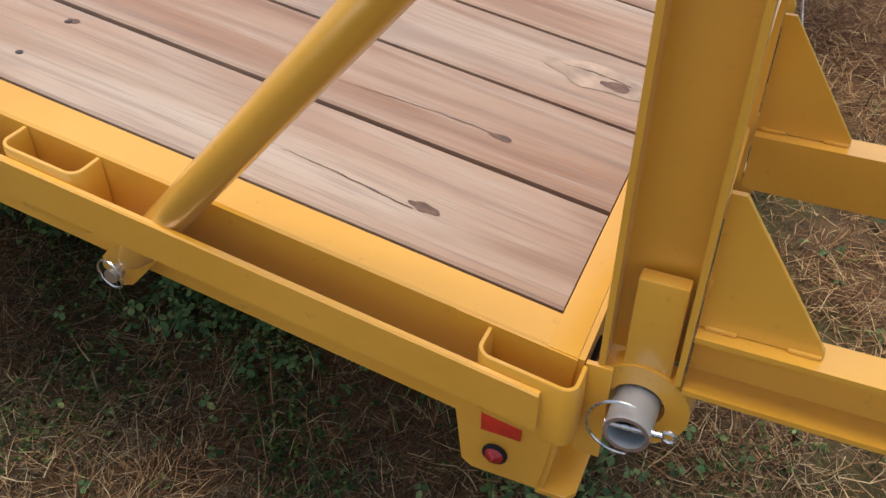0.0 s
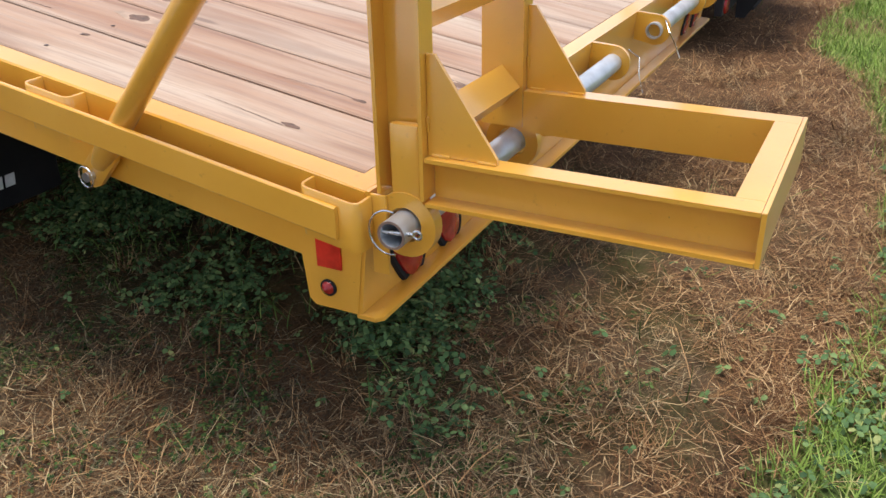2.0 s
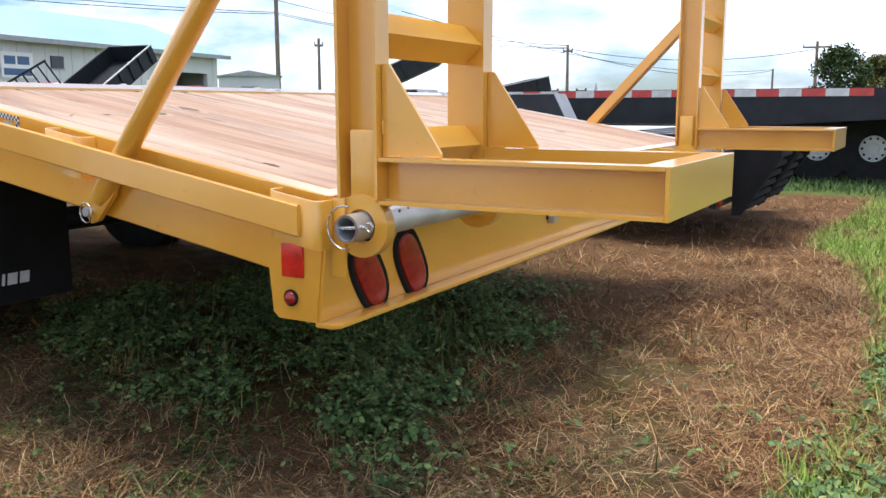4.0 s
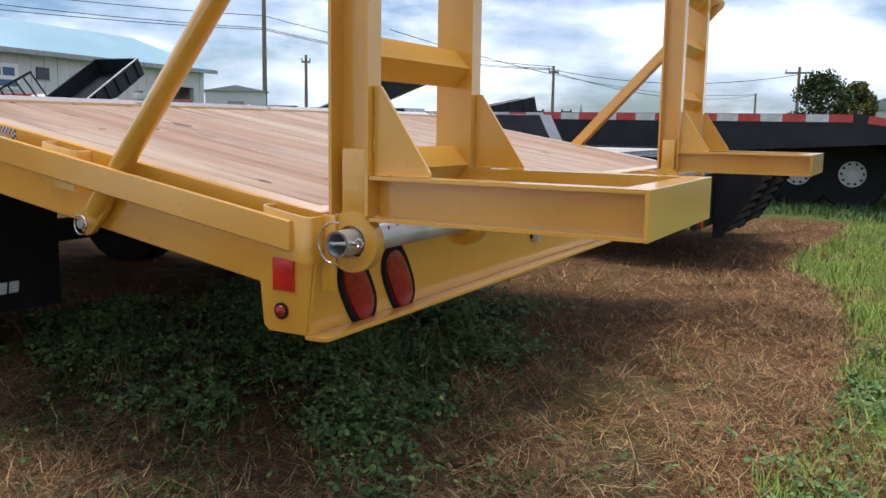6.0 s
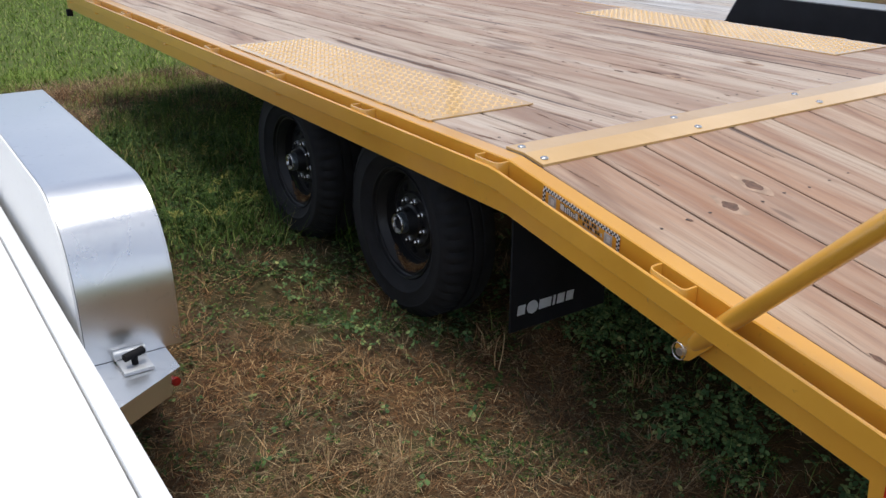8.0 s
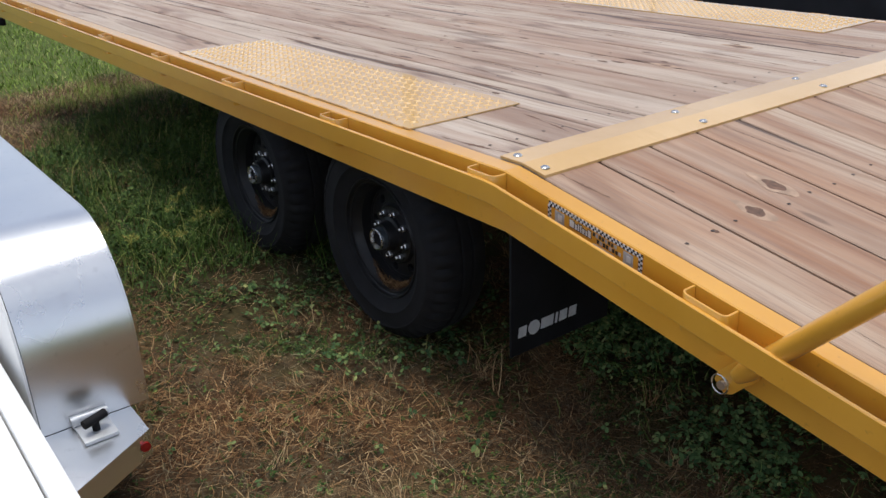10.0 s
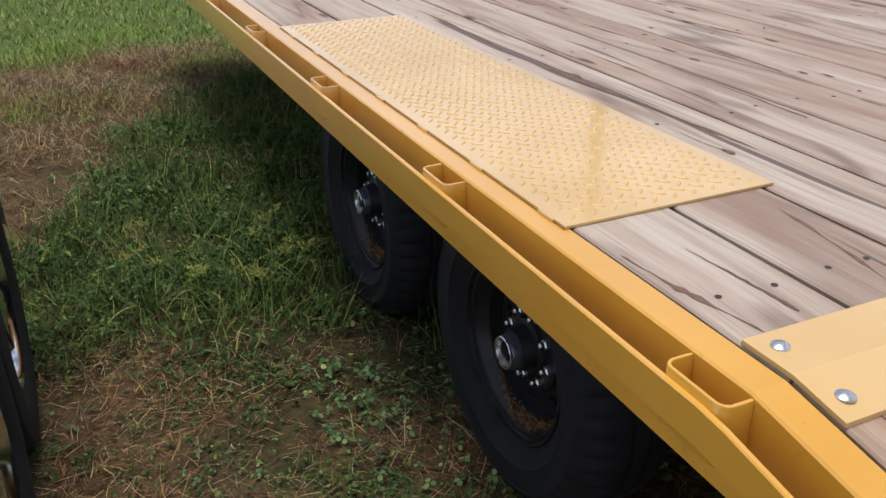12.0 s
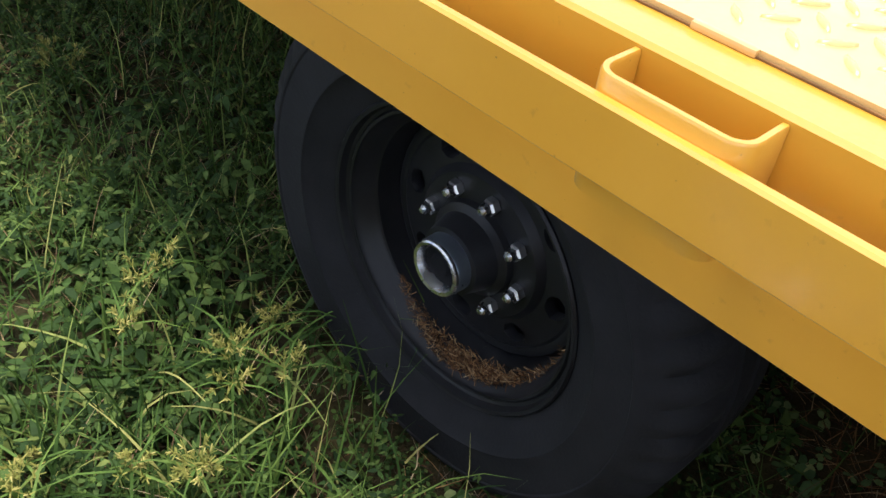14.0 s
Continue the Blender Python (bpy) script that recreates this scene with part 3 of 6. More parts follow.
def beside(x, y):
    """The strip along the trailer's side, where its shade is painted with darker straw."""
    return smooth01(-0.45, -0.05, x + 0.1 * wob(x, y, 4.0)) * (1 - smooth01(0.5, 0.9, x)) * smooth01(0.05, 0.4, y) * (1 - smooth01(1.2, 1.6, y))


def stuff(name, me, label, category):
    return tagged(new(name, me), label, category, kind="stuff")


x, y = scatter(275000, -1.5, 1.9, -1.4, 3.5, lambda x, y: dry(x, y) * patch(x, y) * (1 - 0.88 * zone_moss_shade(x, y)) * (1 - 0.55 * beside(x, y)))
stuff("straw", blades("straw", x, y, 0.058, 0.0017, 0.95, 0.12, M_STRAW, 2, 0.020), "matted dry straw lying on bare soil", "straw")
x, y = scatter(150000, -1.3, 1.0, -0.4, 3.1, lambda x, y: dry(x, y) * patch(x, y) * zone_moss_shade(x, y) * 0.8 * (1 - smooth01(1.0, 1.6, y)))
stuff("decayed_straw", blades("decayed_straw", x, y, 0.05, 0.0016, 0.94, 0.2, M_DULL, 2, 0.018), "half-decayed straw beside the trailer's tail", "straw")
x, y = scatter(170000, -1.3, 1.0, 0.0, 3.7, lambda x, y: dry(x, y) * patch(x, y) * np.maximum.reduce([0.8 * zone_moss_shade(x, y) * smooth01(1.0, 1.6, y), 0.6 * smooth01(2.3, 2.7, y), 0.7 * beside(x, y)]))
stuff("shaded_straw", blades("shaded_straw", x, y, 0.05, 0.0016, 0.94, 0.2, M_SHADED_STRAW, 2, 0.018), "decayed straw darkened for shade beside the wheels", "straw")
x, y = scatter(130000, -0.3, 3.6, -1.4, 0.35, lambda x, y: dry(x, y) ** 0.5 * np.clip(0.20 + 0.5 * wob(x, y, 3.0) + 0.45 * wob(x - 4, y, 8.0) + 0.4 * smooth01(0.15, 0.6, -y), 0.22, 1) * (1 - 0.9 * zone_moss_shade(x, y)) * (1 - zone_lawn(x, y)))
stuff("straw_mat", blades("straw_mat", x, y, 0.06, 0.0018, 0.93, 0.25, M_STRAW, 2, 0.022), "thick mat of tan straw behind the trailer", "straw")
x, y = scatter(60000, -2.4, 6.5, -2.2, 9.0, lambda x, y: dry(x, y) * patch(x, y) * (1 - 0.8 * zone_moss_shade(x, y)))
stuff("dry_grass", blades("dry_grass", x, y, 0.075, 0.0021, 0.74, 0.5, M_STRAW, 2, 0.01), "tufts of bleached dry grass", "grass")
x, y = scatter(60000, -1.2, 1.2, 4.0, 7.2, lambda x, y: dry(x, y) * np.clip(0.55 + 0.6 * wob(x, y, 2.7), 0.1, 1))
stuff("brown_thatch", blades("brown_thatch", x, y, 0.085, 0.0024, 0.80, 0.5, M_DULL, 2, 0.02), "brown thatch on bare ground ahead", "straw")
x, y = scatter(60000, -2.2, 1.2, 4.4, 7.6, lambda x, y: smooth01(4.6, 6.4, y + 0.5 * wob(x, y, 1.7)) * np.clip(0.1 + 0.9 * wob(x + 1, y, 2.1), 0.02, 1))
stuff("returning_grass", blades("returning_grass", x, y, 0.07, 0.0042, 0.5, 0.7, M_LAWN, 2, 0.01), "patches of green grass coming through brown thatch", "grass")
x, y = scatter(40000, -2.0, 1.0, 3.6, 7.0, lambda x, y: dry(x, y) * np.clip(0.05 + 0.9 * wob(x, y + 2, 2.9), 0, 1))
stuff("pale_thatch", blades("pale_thatch", x, y, 0.10, 0.0030, 0.78, 0.6, M_STRAW, 3, 0.03), "pale tan straw in patches over brown thatch", "straw")
x, y = scatter(9000, -1.5, 1.5, -1.5, 6.0, lambda x, y: dry(x, y) * np.clip(wob(x, y, 4.0), 0, 1))
stuff("pale_straw", blades("pale_straw", x, y, 0.12, 0.0024, 0.85, 0.5, M_STRAW, 3, 0.03), "pale bent straws over the dry lawn", "straw")
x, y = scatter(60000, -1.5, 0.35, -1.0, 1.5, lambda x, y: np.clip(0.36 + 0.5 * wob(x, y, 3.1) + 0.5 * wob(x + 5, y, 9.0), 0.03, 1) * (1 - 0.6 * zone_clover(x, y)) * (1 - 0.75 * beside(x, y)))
stuff("bleached_straw", blades("bleached_straw", x, y, 0.055, 0.0017, 0.90, 0.3, M_DULL, 2, 0.030), "short bleached straws strewn beside the trailer", "straw")
cx, cy = scatter(3600, -1.4, 3.4, -1.4, 2.5, lambda x, y: dry(x, y) * np.clip(0.3 + 0.8 * wob(x, y, 3.6), 0.05, 1) * (1 - zone_lawn(x, y)))
k = np.repeat(np.arange(len(cx)), 30)
comb = RNG.uniform(0, 2 * np.pi, len(cx))
ca, cr = RNG.uniform(0, 2 * np.pi, len(k)), 0.034 * RNG.uniform(0, 1, len(k))
for name, mat, pick in (("dry_tussock", M_DULL, k % 2 == 0), ("tan_tussock", M_STRAW, k % 2 == 1)):
    kk, aa, rr = k[pick], ca[pick], cr[pick]
    stuff(name, blades(name, cx[kk] + rr * np.cos(aa), cy[kk] + rr * np.sin(aa), 0.085, 0.0015, 0.70, 0.7, mat, 3, 0.006, comb[kk] + RNG.normal(0, 0.75, len(kk))), "combed tussocks of dead tan grass", "grass")
x, y = scatter(15000, 0.1, 2.2, -1.6, -0.4, lambda x, y: zone_lawn(x, y) * np.clip(0.4 + 0.8 * wob(x, y, 5.0), 0.1, 1))
stuff("lawn_clover", leaves("lawn_clover", x, y, 0.013, 0.045, M_CLOVER), "green clover among the lawn grass", "clover")
x, y = scatter(92000, -0.25, 2.8, -0.25, 2.8, lambda x, y: zone_clover(x, y) * np.clip(0.36 + 0.75 * wob(x, y, 5.0), 0.04, 1) * (1 - 0.45 * smooth01(0.4, 0.9, y) * (1 - smooth01(0.6, 1.0, x))))
stuff("clover", leaves("clover", x, y, 0.0135, 0.056, M_CLOVER), "dark green clover growing in the trailer's shade", "clover")
x, y = scatter(14000, 0.6, 2.6, 0.1, 1.9, lambda x, y: zone_clover(x, y) * smooth01(0.7, 1.5, x + 0.4 * wob(x, y, 3.0)) * np.clip(0.15 + 0.8 * wob(x, y, 2.7), 0.02, 1))
stuff("shade_grass", blades("shade_grass", x, y, 0.10, 0.0036, 0.5, 0.9, M_CLOVER, 4, 0.01), "tall dark grass standing under the trailer", "grass")
x, y = scatter(9000, -1.6, 1.6, -1.5, 6.2, lambda x, y: 0.10 + 0.5 * np.clip(wob(x, y, 3.1), 0, 1))
stuff("small_weeds", leaves("small_weeds", x, y, 0.014, 0.03, M_CLOVER), "small green weeds scattered in dry thatch", "weeds")
x, y = scatter(60000, -1.2, 1.0, -0.3, 3.4, lambda x, y: np.maximum.reduce([zone_moss_shade(x, y), smooth01(2.0, 2.5, y), beside(x, y)]) * np.clip(0.25 + 0.9 * wob(x, y, 6.0), 0.03, 1))
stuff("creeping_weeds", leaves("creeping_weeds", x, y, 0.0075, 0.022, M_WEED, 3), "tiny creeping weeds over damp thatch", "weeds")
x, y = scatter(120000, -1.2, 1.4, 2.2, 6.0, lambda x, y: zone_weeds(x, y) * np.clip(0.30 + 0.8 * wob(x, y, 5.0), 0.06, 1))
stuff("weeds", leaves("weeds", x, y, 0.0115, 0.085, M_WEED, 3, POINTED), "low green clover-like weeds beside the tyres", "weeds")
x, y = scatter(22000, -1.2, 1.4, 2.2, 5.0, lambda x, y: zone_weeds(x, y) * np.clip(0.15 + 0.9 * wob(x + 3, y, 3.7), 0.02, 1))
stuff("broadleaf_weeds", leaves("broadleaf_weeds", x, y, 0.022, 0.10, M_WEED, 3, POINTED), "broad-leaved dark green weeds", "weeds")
x, y = scatter(75000, -1.2, 1.5, 2.2, 6.2, lambda x, y: zone_weeds(x, y) * np.clip(0.42 + 0.8 * wob(x, y, 3.3), 0.08, 1))
stuff("crabgrass", blades("crabgrass", x, y, 0.080, 0.0034, 0.5, 1.0, M_GREEN, 3, 0.05), "bright green crabgrass among the weeds", "grass")
x, y = scatter(16000, -1.1, 1.0, 2.4, 6.0, lambda x, y: zone_weeds(x, y) * np.clip(0.25 + 0.9 * wob(x, y + 5, 3.0), 0.05, 1))
stuff("tall_grass", blades("tall_grass", x, y, 0.19, 0.0036, 0.26, 1.25, M_GREEN, 5, 0.03), "tall arching grass blades above the weeds", "grass")
x, y = scatter(26000, -1.2, 1.0, 2.2, 6.0, lambda x, y: zone_weeds(x, y) * 0.45)
stuff("dead_stems", blades("dead_stems", x, y, 0.085, 0.0017, 0.62, 0.6, M_DULL, 3, 0.05), "dry brown stems tangled in the weeds", "straw")
x, y = scatter(170000, 0.1, 6.5, -2.6, 0.6, lambda x, y: zone_lawn(x, y) * np.clip(1.1 - 0.08 * x, 0.4, 1))
stuff("lawn_grass", blades("lawn_grass", x, y, 0.055, 0.0036, 0.45, 0.7, M_LAWN, 2, 0.0), "fresh green lawn behind the trailer", "grass")
x, y = scatter(40000, 1.6, 6.6, -1.2, 1.2, lambda x, y: dry(x, y) * np.clip(0.35 + 0.8 * wob(x, y, 2.6), 0.05, 1) * (1 - zone_lawn(x, y)))
stuff("far_straw", blades("far_straw", x, y, 0.085, 0.0032, 0.82, 0.5, M_STRAW, 2, 0.02), "loose tan straw behind the trailers", "straw")
x, y = scatter(5000, 1.2, 5.5, -0.9, 1.4, lambda x, y: np.clip(0.9 * wob(x + 1, y, 2.0) - 0.25, 0, 1))
stuff("stray_grass", blades("stray_grass", x, y, 0.07, 0.004, 0.5, 0.7, M_GREEN, 3, 0.0), "stray green grass in the dry straw", "grass")
x, y = scatter(22000, 6.9, 10.5, -1.6, 2.4, lambda x, y: np.clip(0.8 + 0.3 * wob(x, y, 2.0), 0, 1))
stuff("rank_grass", blades("rank_grass", x, y, 0.085, 0.007, 0.35, 0.9, M_CLOVER, 3, 0.0), "dark uncut grass under the long flatbed", "grass")
x, y = scatter(40000, -2.5, 6.0, 6.4, 14.0, lambda x, y: zone_lawn(x, y))
stuff("far_lawn", blades("far_lawn", x, y, 0.05, 0.009, 0.4, 0.7, M_LAWN, 2, 0.0), "short green lawn ahead of the trailer", "grass")
x, y = scatter(9000, -1.0, 2.0, -0.6, 2.6, lambda x, y: 0.5 * zone_clover(x, y) + 0.06 * zone_moss_shade(x, y))
stuff("thin_grass", blades("thin_grass", x, y, 0.09, 0.0026, 0.45, 0.9, M_GREEN, 3, 0.02), "thin green grass blades between clover", "grass")


# flowering sedge plants beside the front tyre
def sedge(x, y, seed, tall):
    r = np.random.default_rng(seed)
    p = thing("sedge_plant", "yellow-green sedge plant with feathery seed heads", "plant", "sedge plants beside the tyre", at=(x, y, float(height(x, y))))

    def ribbon(V, F, pts, w0, w1):
        b = len(V)
        for k, q in enumerate(pts):
            d = pts[min(k + 1, len(pts) - 1)] - pts[max(k - 1, 0)]
            s = np.cross(d, (0.0, 0.0, 1.0))
            s = s / (np.linalg.norm(s) + 1e-6) * (w0 + (w1 - w0) * k / (len(pts) - 1)) / 2
            V += [tuple(q - s), tuple(q + s)]
        F += [(b + 2 * k, b + 2 * k + 1, b + 2 * k + 3, b + 2 * k + 2) for k in range(len(pts) - 1)]

    V, F = [], []
    for k in range(9):
        a, L = r.uniform(0, 6.28), r.uniform(0.14, 0.27)
        t, q, pts = r.uniform(0.15, 0.6), np.zeros(3), [np.zeros(3)]
        for j in range(7):
            q = q + L / 7 * np.array((math.cos(a) * math.sin(t), math.sin(a) * math.sin(t), math.cos(t)))
            t += r.uniform(0.12, 0.30)
            pts.append(q)
        ribbon(V, F, pts, 0.0075, 0.0012)
    part("leaf_tuft", ribbon_mesh("leaf_tuft", V, F, M_GREEN), None, p)
    for k in range(3):
        a, lean = r.uniform(0, 6.28), r.uniform(0.1, 0.5)
        tip = np.array((math.cos(a) * math.sin(lean), math.sin(a) * math.sin(lean), math.cos(lean))) * tall * r.uniform(0.7, 1.1)
        st = part("stalk", tube([(0, 0, 0), tuple(tip * 0.55 + (0, 0, 0.012)), tuple(tip)], [0.0017, 0.0013, 0.001], 5), M_GREEN, p)
        V, F = [], []
        for j in range(4):
            b = a + 1.57 * j + r.uniform(-0.5, 0.5)
            L = r.uniform(0.05, 0.12)
            ribbon(V, F, [tip, tip + L * np.array((0.5 * math.cos(b), 0.5 * math.sin(b), 0.12)), tip + L * np.array((math.cos(b), math.sin(b), -0.05))], 0.0042, 0.001)
        part("bract_whorl", ribbon_mesh("bract_whorl", V, F, M_GREEN), None, st)
        V, F = [], []
        for j in range(9):
            d = np.array((r.normal(0, 1), r.normal(0, 1), r.uniform(0.2, 1.5)))
            d = d / np.linalg.norm(d)
            L = r.uniform(0.012, 0.042)
            ribbon(V, F, [tip, tip + d * L], 0.0011, 0.0009)
            for i in range(13):
                e = r.normal(0, 1, 3) + d * 0.8
                e = e / np.linalg.norm(e) * r.uniform(0.006, 0.011)
                o = tip + d * L * r.uniform(0.6, 1.0)
                ribbon(V, F, [o, o + e * 0.5, o + e], 0.0023, 0.0013)
        part("seed_head", ribbon_mesh("seed_head", V, F, M_SEDGE), None, st, "pale yellow-green seed head")


for k, (sx, sy) in enumerate(((0.04, 3.05), (0.08, 3.17), (-0.05, 3.26), (-0.12, 3.04), (-0.38, 3.44), (-0.25, 3.13), (-0.43, 3.12), (0.20, 4.05))):
    sedge(sx, sy, 40 + k, (0.17, 0.14, 0.20, 0.12)[k % 4])


# ---- the yellow flatbed trailer ----
DECK, BEND, SLOPE, MID, FRONT = 0.800, 1.225, 0.168, 1.28, 6.30


def deck_z(y):
    return DECK - max(0.0, BEND - y) * SLOPE


def sweep(section, ys, mirror=False):
    """A section of (x, drop) run along the deck's side, bent where the deck bends."""
    bm = bmesh.new()
    rows = [[bm.verts.new(((2 * MID - px if mirror else px), yy, deck_z(yy) + pz)) for px, pz in section] for yy in ys]
    k = len(section)
    for a, b in zip(rows, rows[1:]):
        for i in range(k):
            bm.faces.new((a[i], a[(i + 1) % k], b[(i + 1) % k], b[i]))
    bm.faces.new(rows[0])
    bm.faces.new(rows[-1][::-1])
    return bm


trailer = thing("flatbed_trailer", "yellow steel flatbed trailer with plank deck and sloping tail", "trailer")
CHANNEL = [(0.042, -0.003), (0.045, 0.0), (0.090, 0.0), (0.090, -0.007), (0.050, -0.010), (0.050, -0.142), (0.090, -0.145), (0.090, -0.152), (0.045, -0.152), (0.042, -0.149)]
RUB = [(-0.008, -0.0175), (-0.006, -0.0155), (-0.001, -0.0155), (0.0, -0.0175), (0.0, -0.066), (-0.001, -0.067), (-0.006, -0.067), (-0.008, -0.065)]
for mirror in (False, True):
    part("side_rail", sweep(CHANNEL, [0.0765, BEND, FRONT], mirror), M_PAINT, trailer, "yellow steel channel side rail", False)
    part("rub_rail", sweep(RUB, [0.068, BEND - 0.02, BEND + 0.02, FRONT], mirror), M_PAINT, trailer, "yellow flat-bar rub rail")


def pocket(y1, mirror):
    """A pressed U-shaped stake pocket, open at the top, between rub rail and side rail."""
    n, r, w, L = 6, 0.016, 0.0055, 0.102
    xo, y0 = 0.0005, y1 - L

    def path(d):
        p = [(0.0415, y0 + d)]
        p += [(xo + d + (r - d) * (1 - math.sin(t)), y0 + d + (r - d) * (1 - math.cos(t))) for t in (math.pi / 2 * k / n for k in range(n + 1))]
        p += [(xo + d + (r - d) * (1 - math.cos(t)), y1 - d - (r - d) * (1 - math.sin(t))) for t in (math.pi / 2 * k / n for k in range(n + 1))]
        return p + [(0.0415, y1 - d)]

    bm = bmesh.new()
    rings = []
    for pts, dz in ((path(0), -0.077), (path(0), -0.001), (path(0.001), 0.001), (path(w - 0.001), 0.001), (path(w), -0.001), (path(w), -0.077)):
        rings.append([bm.verts.new(((2 * MID - px if mirror else px), py, deck_z(py) + dz - 0.006)) for px, py in pts])
    for a, b in zip(rings, rings[1:] + rings[:1]):
        for i in range(len(a) - 1):
            bm.faces.new((a[i], a[i + 1], b[i + 1], b[i]))
    return part("stake_pocket", bm, M_PAINT, trailer, "")


for y1 in (0.137, 0.690, 1.320, 2.003, 2.680, 3.361, 4.041, 4.721, 5.401, 6.081):
    for mirror in (False, True):
        pocket(y1, mirror)

# boards of the deck and of the tail
NB, BX0, BX1 = 13, 0.0925, 2.4675
BW = (BX1 - BX0) / NB


def board_mesh(y0, y1, name):
    bm = bmesh.new()
    g, c = 0.0050, 0.0030
    sec = [(g, -0.036), (g, -c), (g + c, 0), (BW - g - c, 0), (BW - g, -c), (BW - g, -0.036)]
    rows = [[bm.verts.new((px, yy, (deck_z(yy) - DECK) + pz)) for px, pz in sec] for yy in (y0, y1)]
    for i in range(6):
        bm.faces.new((rows[0][i], rows[0][(i + 1) % 6], rows[1][(i + 1) % 6], rows[1][i]))
    bm.faces.new(rows[0])
    bm.faces.new(rows[1][::-1])
    return bm


deck_board = finish(board_mesh(BEND + 0.002, FRONT - 0.045, "plank"), "plank", M_WOOD_B)
tail_board = finish(board_mesh(0.078, BEND - 0.002, "plank"), "plank", M_WOOD_A)
rb = random.Random(3)
for me in (deck_board, tail_board):
    for k in range(NB):
        ob = part("plank", me, None, trailer)
        ob.location = (BX0 + k * BW, 0, DECK + rb.uniform(-0.0005, 0.0003))

# dark knots, some with a thin dark line running on from them
M_KNOT = simple("knot wood", (0.15, 0.082, 0.054), 0.7, 0.0, 0.5, 70.0)
rk = random.Random(12)
M_KNOT2 = simple("swirled wood round a knot", (0.40, 0.275, 0.195), 0.7, 0.0, 0.35, 30.0)
M_SPLIT = simple("dark split in wood", (0.12, 0.072, 0.052), 0.8, 0.0, 0.3, 60.0)


def knot(kx, ky, ka, kb, mat, lift, lob):
    bm = bmesh.new()
    vs = []
    for k in range(20):
        t = 2 * math.pi * k / 20
        c, sn = math.cos(t), math.sin(t)
        yy = ky + 0.55 * kb * sn * (1 + 0.35 * (sn > 0.9) + 0.12 * math.sin(2 * t + lob))
        vs.append(bm.verts.new((kx + 0.75 * ka * c * (1 + 0.13 * math.sin(3 * t + lob) + 0.09 * math.sin(5 * t + 2 * lob)), yy, deck_z(yy) + lift)))
    bm.faces.new(vs)
    part("knot", bm, mat, trailer, "dark knot in a board", False)


def split(kx, y0, length, width, seed, drift=0.0, mat=None, name="split"):
    """A dark check, or with drift a brown water stain, running along a board."""
    r = random.Random(seed)
    V, F, n = [], [], 14 + int(length * 22)
    ph = r.uniform(0, 6)
    for k in range(n + 1):
        u = k / n
        yy = y0 + length * u
        cx = kx + drift * u + 0.006 * math.sin(ph + 3.0 * u) + r.uniform(-0.0010, 0.0010)
        full = (1 - u) ** 0.6 if not mat else math.sin(math.pi * min(1.0, max(0.0, u))) ** 0.5 * (0.55 + 0.45 * math.sin(ph + 11 * u))
        w = width * full * r.uniform(0.35, 1.0) / 2 + 0.0002
        V += [(cx - w, yy, deck_z(yy) + 0.0006), (cx + w * r.uniform(0.6, 1.3), yy, deck_z(yy) + 0.0006)]
    F = [(2 * k, 2 * k + 1, 2 * k + 3, 2 * k + 2) for k in range(n)]
    part(name, ribbon_mesh(name, V, F, mat or M_SPLIT), None, trailer)


for k, (kx, ky, ka, kb, tail) in enumerate(((0.160, 0.257, 0.010, 0.030, 0.17), (0.337, 0.234, 0.008, 0.026, 0.19), (0.242, 0.790, 0.008, 0.012, 0), (0.548, 0.854, 0.028, 0.046, 0), (0.394, 0.798, 0.027, 0.040, 0), (0.916, 0.398, 0.022, 0.040, 0.1), (1.186, 0.776, 0.012, 0.03, 0.12), (1.142, 0.69, 0.01, 0.022, 0), (1.825, 0.357, 0.016, 0.036, 0), (1.190, 1.700, 0.013, 0.035, 0.15), (1.640, 1.727, 0.018, 0.06, 0), (0.563, 2.383, 0.012, 0.042, 0.2), (0.522, 1.811, 0.010, 0.03, 0.12))):
    knot(kx, ky, ka, kb, M_KNOT, 0.0007, 1.7 * k)
    if tail:
        split(kx - 0.003, ky + 0.4 * kb, tail, 0.0026, k)
for k in range(64):
    kx, ky = rk.uniform(0.52, 2.42), rk.uniform(1.35, 5.4)
    if not (ky < 3.3 and kx > 2.05):
        knot(kx, ky, rk.uniform(0.005, 0.012), rk.uniform(0.014, 0.05), M_KNOT, 0.0007, rk.uniform(0, 6))
knot(0.556, 0.165, 0.046, 0.125, M_KNOT2, 0.0005, 0.4)
knot(0.549, 0.142, 0.016, 0.036, M_KNOT, 0.0009, 2.0)
split(0.562, 0.125, 0.10, 0.006, 31)
for k, (sx, sy, sl, sw) in enumerate(((0.62, 1.36, 0.22, 0.007), (0.205, 1.33, 0.20, 0.009), (0.80, 1.9, 0.5, 0.008), (0.66, 2.5, 0.6, 0.007), (1.02, 2.2, 0.45, 0.008), (1.38, 1.55, 0.4, 0.008), (1.70, 2.3, 0.6, 0.008), (0.92, 3.2, 0.7, 0.009), (1.30, 3.0, 0.5, 0.009), (0.30, 0.95, 0.16, 0.005), (0.75, 0.95, 0.2, 0.006), (1.55, 0.9, 0.2, 0.006), (1.9, 1.4, 0.4, 0.008), (2.1, 2.0, 0.4, 0.008), (1.6, 3.4, 0.6, 0.009), (0.56, 3.5, 0.5, 0.009))):
    split(sx, sy, sl, 0.8 * sw, 50 + k)
M_STAIN = simple("brown water stain in wood", (0.165, 0.092, 0.062), 0.75, 0.0, 0.35, 40.0)
